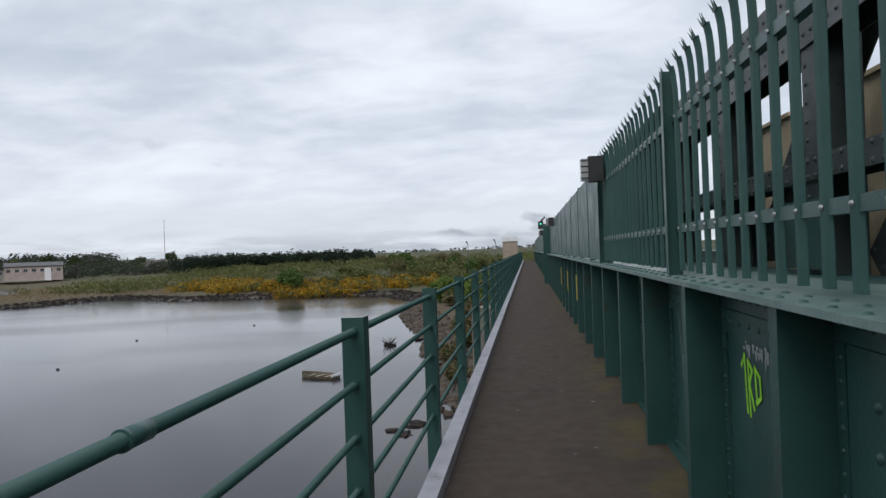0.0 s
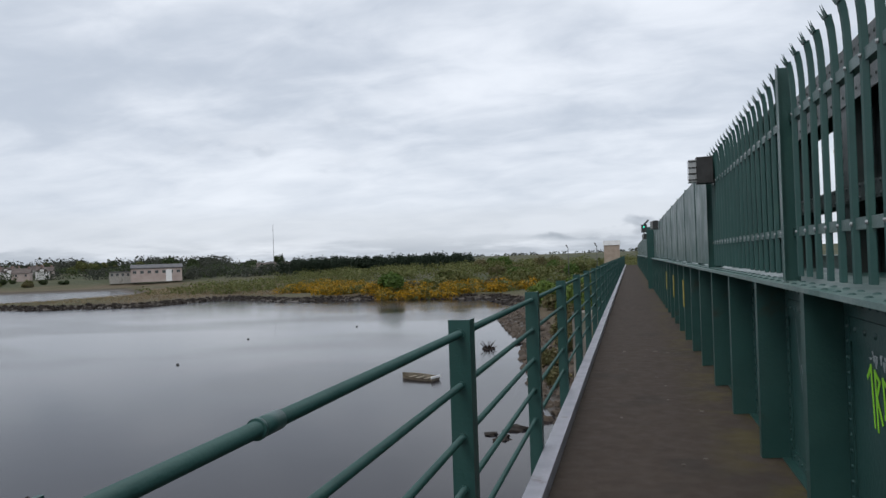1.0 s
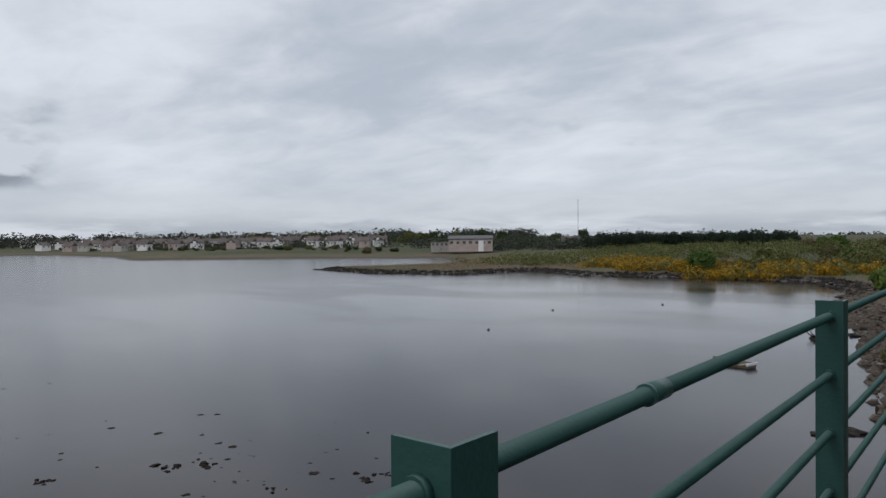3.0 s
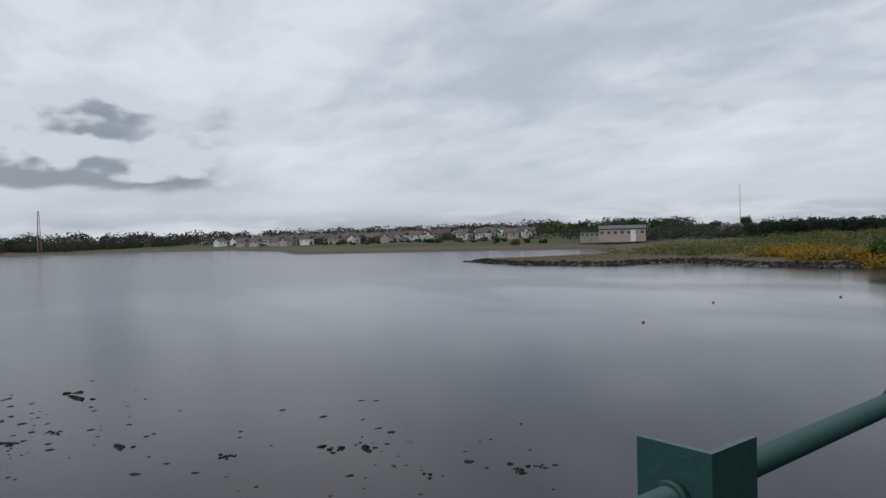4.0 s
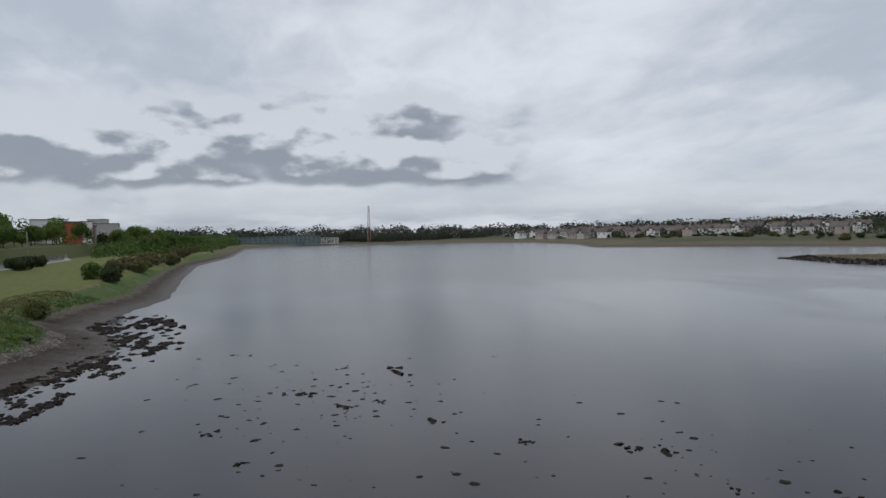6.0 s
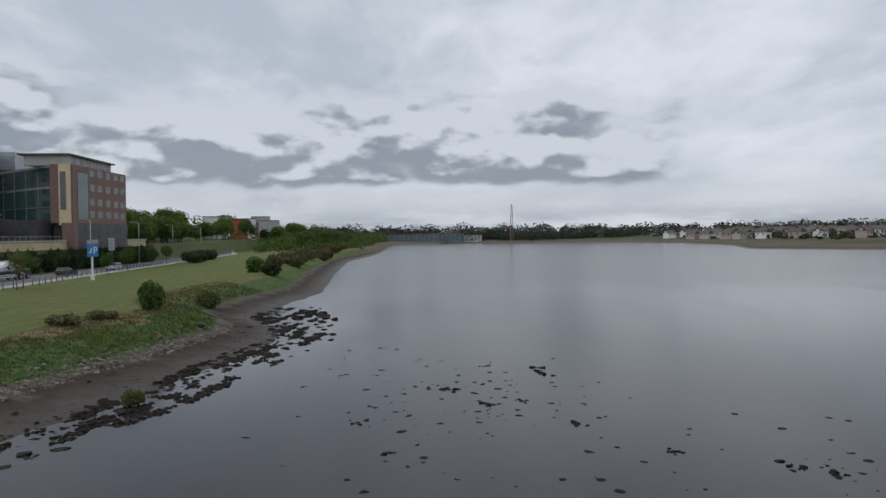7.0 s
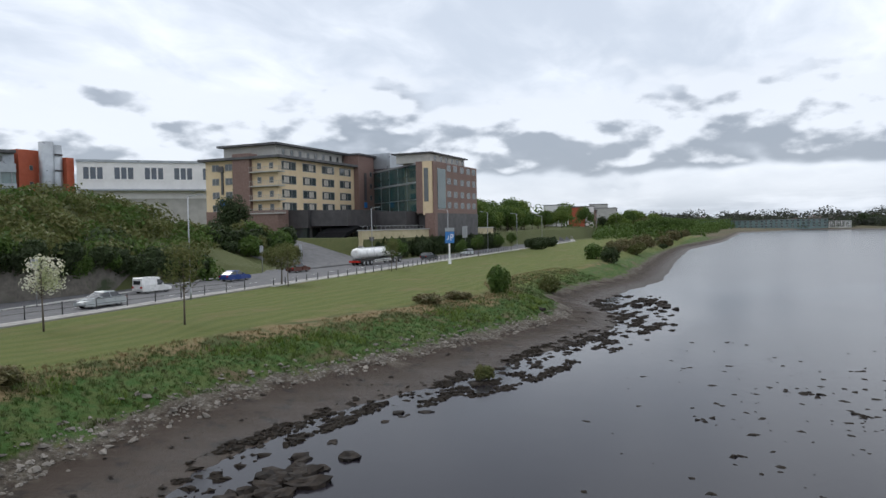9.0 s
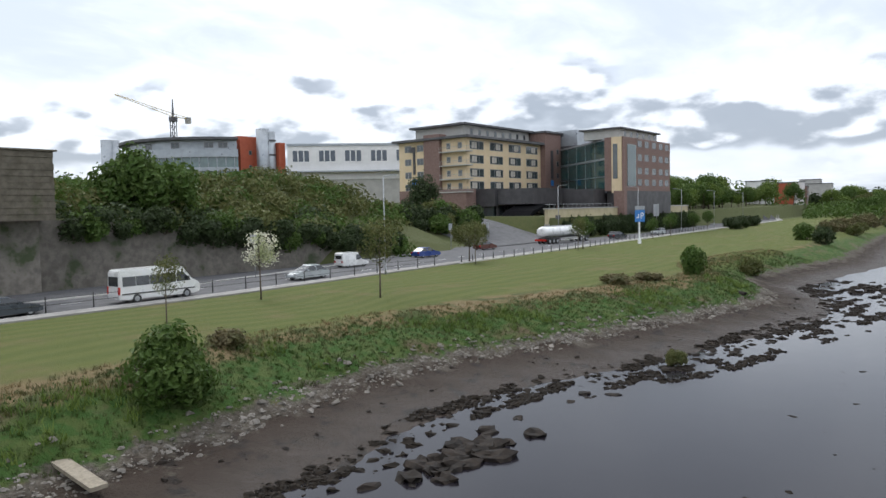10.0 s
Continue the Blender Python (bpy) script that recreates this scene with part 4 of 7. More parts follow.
def on_bank(n, x0, x1, d0, d1, clump=0.0):
    """Places on the southern bank between two distances from the water."""
    x = rng.uniform(x0, x1, n * 4)
    y = rng.uniform(-36, -10, n * 4)
    d = inland(x, y)
    keep = (d > d0) & (d < d1) & (y < -5)
    if clump:
        keep &= wiggle(x * 0.5, y * 0.5) > clump
    x, y = x[keep][:n], y[keep][:n]
    return np.stack([x, y, height(x, y)], -1)


p = on_bank(7500, -75, -3, 4.4, 6.4)
scatter_stones("shingle", "pale grey shingle along the grass edge", p, 0.035 + 0.10 * rng.random(len(p)) ** 2.5, PEBBLE)
p = on_bank(300, -60, -3, 4.0, 7.5)
scatter_stones("pale_stones", "pale loose stones on the shingle", p, 0.10 + 0.16 * rng.random(len(p)) ** 2, PEBBLE)
p = on_bank(160, -75, -3, 0.2, 4.8)
scatter_stones("mud_stones", "dark muddy stones on the foreshore", p, 0.05 + 0.15 * rng.random(len(p)) ** 3, ROCK)
p = on_bank(1700, -90, -3, -1.8, 0.7, 0.0)
p[:, 2] = np.maximum(p[:, 2], WATER - 0.01)
scatter_stones("shore_weed", "dark bladderwrack strewn along the waterline", p, 0.06 + 0.26 * rng.random(len(p)) ** 2.2, WEED, 0.3)
# mats of wrack on the wet mud and in the shallows, drawn out along the shore
mx = rng.uniform(-96, -14, 60000)
my = rng.uniform(-22, -6, 60000)
md = inland(mx, my)
reach_out = np.interp(mx, [-96, -86, -64, -52, -40, -33, -24, -14], [6.0, 6.5, 5.2, 4.6, 4.6, 2.6, 1.4, 0.5])
lie = np.sin(mx * 0.42 + 1.9 * np.sin(my * 0.9)) + 0.9 * np.sin(my * 3.1 + 0.5 * mx + 1.3 * np.sin(mx * 0.31)) + 0.6 * np.sin(mx * 1.9 - my * 1.1) + 0.4 * np.sin(mx * 4.3 + my * 5.1)
keep = (md < 0.9) & (md > -reach_out) & (lie > 0.55 + 0.25 * np.clip(-md, 0, 4) / 4)
mx, my = mx[keep][:9000], my[keep][:9000]
mats = np.stack([mx, my, np.maximum(height(mx, my), WATER - 0.01)], -1)
scatter_stones("wrack_mats", "dark brown mats of wrack spread over the wet shore", mats, 0.06 + 0.17 * rng.random(len(mats)) ** 2, WEED, 0.4)
# floating weed patches out on the water
cx = np.concatenate([rng.normal(-42, 7, 150), rng.uniform(-62, -16, 90), rng.normal(-27, 5, 40)])
cy = np.concatenate([rng.normal(4, 4.5, 150), rng.uniform(-8, 26, 90), rng.normal(17, 3.5, 40)])
ok = inland(cx, cy) < -5
cx, cy = cx[ok], cy[ok]
pts = np.stack([cx, cy, np.full(len(cx), WATER + 0.004)], -1)
scatter_stones("drifting_weed", "small dark patches of weed drifting on still water", pts, 0.05 + 0.17 * rng.random(len(cx)) ** 2.2, WEED, 0.10)
for x, y, s in ((-49.0, 9.5, 0.95), (-40.4, 7.0, 0.5), (-43.9, 3.1, 0.7), (-39.7, 4.9, 0.5), (-35.5, 9.1, 0.6), (-30.6, 11.9, 0.5), (-27.9, 16.1, 0.55), (-27.3, 17.4, 0.6), (-20.5, 20.6, 0.5), (-22.3, 17.3, 0.35), (-36.5, -2.2, 0.6), (-31.2, -0.6, 0.45), (-20.2, 21.4, 0.3)):
    m = 7
    px = x + rng.normal(0, s * 0.7, m)
    py = y + rng.normal(0, s * 0.45, m)
    scatter_stones("weed_clump", "clump of dark weed lying on the water", np.stack([px, py, np.full(m, WATER + 0.004)], -1), s * (0.12 + 0.24 * rng.random(m)), WEED, 0.3)
for x, y, s in ((-6.3, 39.9, 0.6), (-6.6, 37.7, 0.5), (-7.3, 38.6, 0.4), (-14.6, 74.3, 0.6), (-12.3, 79, 0.7), (-10, 72, 0.6), (-9, 66, 0.6), (-12, 84, 0.8), (-16, 100, 0.8), (-22, 128, 0.9), (-24, 146, 0.9), (-8.2, 61, 0.5)):
    put_boulder(x, y, s, 0.5)

# tufts of rank grass on the bank, straw along its lip
def tufts(name, label, pts, size, material, blades=7):
    n = len(pts)
    r = np.random.default_rng(9)
    c = np.repeat(pts, blades, 0)
    m = len(c)
    ang = r.random(m) * 6.28
    lean = 0.3 + 0.6 * r.random(m)
    h = size * (0.5 + r.random(m))
    wd = 0.05 * h + 0.012
    base = c + np.stack([r.normal(0, size * 0.35, m), r.normal(0, size * 0.35, m), np.full(m, -0.03)], -1)
    side = np.stack([-np.sin(ang), np.cos(ang), np.zeros(m)], -1) * wd[:, None]
    tip = base + np.stack([np.cos(ang) * lean * h, np.sin(ang) * lean * h, h], -1)
    v = np.stack([base - side, base + side, tip], 1).reshape(-1, 3)
    me = bpy.data.meshes.new(name)
    me.from_pydata(v.tolist(), [], np.arange(3 * m).reshape(-1, 3).tolist())
    me.materials.append(material)
    return tagged(new(name, me), label, "grass", kind="stuff")


p = on_bank(9000, -110, -3, 6.0, 11.8)
tufts("rank_grass", "rank green grass on the bank", p, 0.16, GRASSBLADE)
p = on_bank(4200, -110, -3, 9.5, 13.2)
tufts("straw_grass", "dry straw-coloured grass along the bank's lip", p, 0.20, STRAW)
p = on_bank(2600, -75, -3, 6.8, 10.5, 0.25)
tufts("weeds", "bright green weeds on the bank", p, 0.34, LEAF_BRIGHT, 9)

# ---------------------------------------------------------------- road, pavements, wall
FRONT_EDGE = [(30, -53.5), (-35, -53.0), (-62, -55.2), (-78, -56.2), (-107, -57.8), (-130, -59.2), (-170, -61.4), (-280, -67), (-420, -106)]
BACK_EDGE = [(30, -60.6), (-37, -61.6), (-60, -66.4), (-77, -71.0), (-97, -74.5), (-128, -70.0), (-170, -70.2), (-280, -83), (-420, -122)]


def along(line, n, x0=30, x1=-420):
    xs = np.linspace(x0, x1, n)
    l = np.array(line)[::-1]
    return xs, np.interp(xs, l[:, 0], l[:, 1])


def ribbon(name, material, front, back, label, category, lift=0.04, n=160, across=6, x0=30, x1=-420, parent=None, thick=0.25):
    xs, ya = along(front, n, x0, x1)
    _, yb = along(back, n, x0, x1)
    rows = []
    for k in range(across + 1):
        y = ya + (yb - ya) * k / across
        rows.append(np.stack([xs, y, np.minimum(height(xs, y), -5.0 + 4 * step(-xs, 200, 400)) + lift], -1))
    top = np.stack(rows, 1)
    bm = bmesh.new()
    g = [[bm.verts.new(p) for p in r] for r in top]
    for i in range(n - 1):
        for k in range(across):
            bm.faces.new((g[i][k], g[i][k + 1], g[i + 1][k + 1], g[i + 1][k]))
    edge = bmesh.ops.extrude_edge_only(bm, edges=[e for e in bm.edges if e.is_boundary])
    for v in edge["geom"]:
        if isinstance(v, bmesh.types.BMVert):
            v.co.z -= thick
    bmesh.ops.recalc_face_normals(bm, faces=bm.faces)
    return tagged(part(name, bm, material, parent), label, category, kind="structure")


def shift(line, d):
    return [(x, y + d) for x, y in line]


ribbon("road", ASPHALT, FRONT_EDGE, BACK_EDGE, "grey asphalt road along the shore", "road", 0.03)
ribbon("pavement_front", PAVING, shift(FRONT_EDGE, 1.7), shift(FRONT_EDGE, 0.12), "narrow grey pavement beside the lawn", "pavement", 0.12, across=2)
ribbon("kerb_front", KERBSTONE, shift(FRONT_EDGE, 0.12), shift(FRONT_EDGE, 0.0), "pale kerb stones along the road", "kerb", 0.135, across=1)
ribbon("lawn_edging", KERBSTONE, shift(FRONT_EDGE, 1.95), shift(FRONT_EDGE, 1.72), "pale concrete edging between lawn and pavement", "kerb", 0.15, across=1, x0=-70, x1=-190)
ribbon("pavement_back", ASPHALT, shift(BACK_EDGE, -0.3), [(30, -68.6), (-60, -68.7), (-77, -73.0), (-96, -76.0)] + [(-128, -71.5), (-420, -97)], "dark pavement below the stone wall", "pavement", 0.14, across=2, x1=-96, n=60)
ribbon("kerb_back", KERBSTONE, BACK_EDGE, shift(BACK_EDGE, -0.3), "pale kerb on the far side of the road", "kerb", 0.15, across=1, x1=-96, n=60)
bm = bmesh.new()
for k in range(34):
    x = 20 - 5.5 * k
    y0 = np.interp(x, [-170, -107, -78, -62], [-66.8, -63, -61, -58.2])
    if k % 2 == 0 or x < -60:
        box(bm, x - 1.6, x, y0 - 0.06, y0 + 0.06, -5.41, -5.405)
tagged(part("lane_marking", bm, WHITE, None), "worn white lane dashes on the road", "road marking", kind="structure")

bm = bmesh.new()
xs = np.linspace(24, -79, 60)
top = np.interp(xs, [-96, -78, -50, -33, -28], [-5.4, -3.2, -0.8, 0.9, 1.2]) + 0.12 * np.sin(xs * 1.3)
yl = np.interp(xs, [-79, -60, -40], [-73.2, -69.4, -68.9])
cols = []
for x, y, z in zip(xs, yl, top):
    cols.append([bm.verts.new((x, y, -5.6)), bm.verts.new((x, y - 0.35, z)), bm.verts.new((x, y - 1.0, z)), bm.verts.new((x, y - 1.0, -5.6))])
for a, b in zip(cols, cols[1:]):
    for i in range(4):
        bm.faces.new((a[i], a[(i + 1) % 4], b[(i + 1) % 4], b[i]))
bm.faces.new(cols[0]), bm.faces.new(cols[-1][::-1])
bmesh.ops.recalc_face_normals(bm, faces=bm.faces)
tagged(part("retaining_wall", bm, STONE, None), "tall old stone retaining wall streaked with damp", "wall", kind="structure")
BLOCK = surface("weathered_board_concrete", (0.085, 0.075, 0.055), (0.15, 0.13, 0.10), 1.5, 0.9, bump=0.5, bump_scale=5, stain=(0.06, 0.07, 0.03), stain_scale=0.4)
block = thing("bridge_abutment", "weathered brown masonry bridge end above the stone wall", "abutment", kind="structure")
for k in range(11):
    solid("course", BLOCK, block, (-27.2 + 0.03 * (k % 2), 8, -72, -66.0 + 0.05 * ((k * 7) % 3), 1.22 + 0.55 * k, 1.22 + 0.55 * k + 0.535), chamfer=0.03)
solid("coping", BLOCK, block, (-27.5, 8, -72.1, -65.8, 7.271, 7.42), label="thin pale coping")
solid("abutment_foot", STONE, block, (-26.6, 8, -72, -68.3, -5.5, 1.215))


# fence along the pavement
def railing_run(xs, label):
    run = thing("road_fence", label, "fence")
    bm = bmesh.new()
    tube(bm, (0, 0, 0), (0, 0, 1.08), 0.05, 0.05, 8)
    tube(bm, (0, 0, 1.08), (0, 0, 1.14), 0.065, 0.03, 8)
    pm = finish("post", bm, BLACK)
    pts_ = []
    for x in xs:
        y = float(np.interp(x, [-420, -280, -170, -130, -107, -78, -62, 30], [-84, -74, -63.5, -60.2, -56.8, -56.6, -55.4, -55.2])) + 1.5
        share("post", pm, run, pose(x, y, -5.36))
        pts_.append((x, y))
    for z in (0.55, 0.98):
        for a, b in zip(pts_, pts_[1:]):
            bm = bmesh.new()
            tube(bm, (*a, -5.36 + z), (*b, -5.36 + z), 0.022, 0.022, 6)
            part("rail", bm, BLACK, run)
    return run


railing_run(np.arange(6, -66, -3.4), "black post-and-rail fence along the pavement")
bm = bmesh.new()
tube(bm, (0, 0, 0), (0, 0, 0.95), 0.07, 0.06, 8)
tube(bm, (0, 0, 0.95), (0, 0, 1.02), 0.07, 0.03, 8)
bollard_mesh = finish("bollard", bm, BLACK)
for k in range(46):
    x = -70.5 - 2.6 * k
    y = float(np.interp(x, [-280, -170, -130, -107, -78, -62], [-74, -63.5, -60.2, -56.8, -56.6, -55.4])) + 2.1
    ob = new("bollard", bollard_mesh)
    ob.matrix_basis = pose(x, y, -5.46)
    tagged(ob, "black bollard at the lawn's edge", "bollard", "bollards along the lawn")


# ---------------------------------------------------------------- lamp posts, signs
def street_lamp(x, y, h, arm=1.4, turn=0.0, z=None):
    ob = thing("street_lamp", "grey steel street lamp with one short arm", "street lamp", (x, y, ground_z(x, y) if z is None else z), turn, "street lamps")
    bm = bmesh.new()
    tube(bm, (0, 0, -0.1), (0, 0, 1.2), 0.11, 0.10, 10)
    tube(bm, (0, 0, 1.2), (0, 0, h), 0.085, 0.055, 10)
    tube(bm, (0, 0, h - 0.02), (arm, 0, h + 0.22), 0.045, 0.04, 8)
    part("pole", bm, STEEL, ob)
    bm = bmesh.new()
    box(bm, arm - 0.1, arm + 0.65, -0.14, 0.14, h + 0.16, h + 0.3)
    bevel(bm, 0.04)
    part("lantern", bm, STEEL, ob)
    return ob


for x, y, h, t in ((-55.3, -52.7, 10.5, 180), (-134, -58, 10.3, -90), (-168, -61.8, 10.3, -90), (-205, -66, 10.3, -90), (-128.5, -73, 11, 90), (-245, -69.5, 10, -90)):
    street_lamp(x, y, h, turn=t, z=-5.4)


def pole_sign(x, y, h, w, hh, material, label, face=0.0, z=-5.4, pole=STEEL):
    ob = thing("road_sign", label, "sign", (x, y, z), face)
    bm = bmesh.new()
    tube(bm, (0, 0, -0.1), (0, 0, h), 0.05, 0.05, 8)
    part("pole", bm, pole, ob)
    solid("plate", material, ob, (-w / 2, w / 2, 0.06, 0.09, h - hh, h), chamfer=0.01)
    solid("plate_back", STEEL, ob, (-w / 2 + 0.02, w / 2 - 0.02, 0.0501, 0.0595, h - hh + 0.02, h - 0.02))
    return ob


car_park = thing("parking_sign", "blue parking sign on a white post with a grey header", "sign", (-119.5, -51.5, -5.45), -25)
solid("post", WHITE, car_park, (-0.12, 0.12, -0.08, 0.08, -0.1, 3.9), label="white post")
solid("post_foot", WHITE, car_park, (-0.28, 0.28, -0.14, 0.14, -0.1, 1.0), chamfer=0.03)
solid("board", BLUESIGN, car_park, (-1.1, 1.1, 0.081, 0.16, 3.9, 6.0), chamfer=0.02, label="blue sign board")
solid("header", STEEL, car_park, (-1.1, 1.1, 0.081, 0.16, 6.05, 6.7), chamfer=0.02, label="grey header board")
fc = bpy.data.curves.new("letter", "FONT")
fc.body, fc.size, fc.extrude, fc.align_x = "P", 1.7, 0.01, "CENTER"
letter = new("letter", fc)
letter.parent = car_park
letter.data.materials.append(WHITE)
letter.matrix_basis = pose(-0.45, 0.175, 4.35, 90, 0, 180)
solid("symbol_bar", WHITE, car_park, (0.25, 0.8, 0.161, 0.17, 4.55, 4.75), (0.25, 0.42, 0.161, 0.17, 4.76, 5.3), label="white arrow shape")
pole_sign(-45.5, -62.4, 4.6, 0.9, 0.9, STEEL, "grey square road sign on a steel pole", 180)
pole_sign(-92.0, -72.6, 4.4, 0.9, 1.1, surface("pale_sign", (0.3, 0.36, 0.45), (0.36, 0.42, 0.5), 3, 0.5), "pale blue-grey sign on a pole by the junction", 180)
pole_sign(-107.5, -76.0, 4.2, 0.8, 1.0, STEEL, "grey sign on a pole at the hotel drive", 180)
pole_sign(-172, -69.6, 6.9, 3.4, 3.0, WHITE, "white blank notice board on a post above the hedge", 180)

# ---------------------------------------------------------------- vehicles
SILVERCAR, WHITECAR, BLUECAR, REDCAR, BLACKCAR = (car_paint(n, c) for n, c in (("silver_paint", (0.42, 0.45, 0.46)), ("white_car_paint", (0.75, 0.75, 0.74)), ("blue_paint", (0.012, 0.045, 0.22)), ("maroon_paint", (0.09, 0.02, 0.015)), ("dark_paint", (0.03, 0.035, 0.045))))
GREYCAR = car_paint("slate_paint", (0.05, 0.06, 0.075))


def wheel_mesh(r, w):
    bm = bmesh.new()
    tube(bm, (0, -w / 2, 0), (0, w / 2, 0), r, r, 18)
    bevel(bm, 0.02)
    t = finish("tyre", bm, RUBBER)
    bm = bmesh.new()
    for s in (-1, 1):
        tube(bm, (0, s * (w / 2 - 0.02), 0), (0, s * (w / 2 + 0.012), 0), r * 0.62, r * 0.58, 14)
    return t, finish("rim", bm, STEEL)


WHEELS = wheel_mesh(0.32, 0.2)
BIGWHEELS = wheel_mesh(0.5, 0.3)


def add_wheels(ob, xs, half, meshes, r):
    for x in xs:
        for s in (-1, 1):
            wb = share("wheel", meshes[0], ob, pose(x, s * (half - 0.1), r))
            share("rim", meshes[1], wb, Matrix.Identity(4))


def tapered(bm, outline, half_low, half_high, z_low, z_high):
    """A side outline of (x, z) with its width drawn in towards the top."""
    rows = []
    for s in (-1, 1):
        rows.append([bm.verts.new((x, s * (half_low + (half_high - half_low) * min(max((z - z_low) / (z_high - z_low), 0), 1)), z)) for x, z in outline])
    n = len(outline)
    bm.faces.new(rows[0]), bm.faces.new(rows[1][::-1])
    for i in range(n):
        bm.faces.new((rows[0][i], rows[1][i], rows[1][(i + 1) % n], rows[0][(i + 1) % n]))
    bmesh.ops.recalc_face_normals(bm, faces=bm.faces)


def make_car(label, paint, x, y, turn, length=4.4, kind="saloon", z=-5.42):
    ob = thing("car", label, "car", (x, y, z), turn)
    k = length / 4.4
    h = 1.46 if kind != "van" else 1.82
    bm = bmesh.new()
    low = [(-2.15, 0.28), (-2.2, 0.55), (-2.15, 0.86), (-1.6, 0.93), (1.0, 0.90), (1.9, 0.74), (2.18, 0.58), (2.2, 0.3), (1.75, 0.22), (-1.8, 0.22)]
    tapered(bm, [(a * k, b) for a, b in low], 0.86, 0.84, 0.2, 0.95)
    bevel(bm, 0.05, 2)
    part("body", bm, paint, ob)
    if kind == "saloon":
        cab, roof = [(-1.75, 0.92), (-1.05, h - 0.09), (0.15, h - 0.07), (1.05, 0.90)], [(-1.12, h - 0.10), (-0.9, h), (0.05, h), (0.22, h - 0.085)]
    elif kind == "hatch":
        cab, roof = [(-2.1, 0.90), (-1.8, h - 0.09), (0.1, h - 0.05), (1.1, 0.90)], [(-1.9, h - 0.1), (-1.7, h), (0.0, h + 0.02), (0.2, h - 0.07)]
    else:
        cab, roof = [(0.05, 0.9), (0.05, h - 0.25), (0.5, h - 0.28), (1.25, 0.9)], [(-2.15, 0.88), (-2.1, h - 0.08), (-1.95, h), (0.3, h), (0.55, h - 0.28), (0.05, h - 0.3), (0.04, 0.88)]
    bm = bmesh.new()
    tapered(bm, [(a * k, b) for a, b in cab], 0.80, 0.62 if kind != "van" else 0.74, 0.9, h)
    part("glazing", bm, CARGLASS, ob, "dark tinted windows")
    bm = bmesh.new()
    tapered(bm, [(a * k, b) for a, b in roof], 0.84 if kind == "van" else 0.70, 0.66 if kind != "van" else 0.76, 0.9 if kind == "van" else h - 0.1, h)
    bevel(bm, 0.02)
    part("roof", bm, paint, ob)
    if kind != "van":
        for s in (-1, 1):
            for a, b in (((-0.45 * k, 0.9), (-0.4 * k, h - 0.06)),):
                bm = bmesh.new()
                tube(bm, (a[0], s * 0.81, a[1]), (b[0], s * 0.645, b[1]), 0.035, 0.03, 6)
                part("pillar", bm, paint, ob)
    else:
        solid("rear_window", CARGLASS, ob, (-2.19 * k, -2.14 * k, -0.55, 0.55, 1.05, 1.5))
    for s in (-1, 1):
        solid("tail_light", LAMPRED, ob, (-2.215 * k, -2.12 * k, s * 0.68 - 0.14, s * 0.68 + 0.14, 0.62, 0.82), chamfer=0.02)
        solid("headlight", LENS, ob, (1.98 * k, 2.19 * k, s * 0.62 - 0.17, s * 0.62 + 0.17, 0.56, 0.70), chamfer=0.03)
        solid("mirror", paint, ob, (0.62 * k, 0.78 * k, s * 0.93 - 0.09, s * 0.93 + 0.09, 0.92, 1.05), chamfer=0.02)
    add_wheels(ob, (-1.32 * k, 1.36 * k), 0.84, WHEELS, 0.32)
    return ob


make_car("silver saloon car driving along the road", SILVERCAR, -47.6, -56.4, 0, 4.6)
make_car("small white panel van on the road", WHITECAR, -60.5, -63.4, 176, 4.2, "van")
make_car("blue saloon car on the road", BLUECAR, -77.5, -65.8, 176, 4.5)
make_car("dark maroon hatchback by the junction", REDCAR, -95.0, -67.8, 176, 4.3, "hatch")
make_car("black hatchback on the road", BLACKCAR, -136.0, -63.4, 170, 4.5, "hatch")
make_car("silver hatchback farther along the road", SILVERCAR, -157, -63.2, -8, 4.2, "hatch")
make_car("slate grey saloon car on the road", GREYCAR, -18.8, -54.7, 180, 4.6)

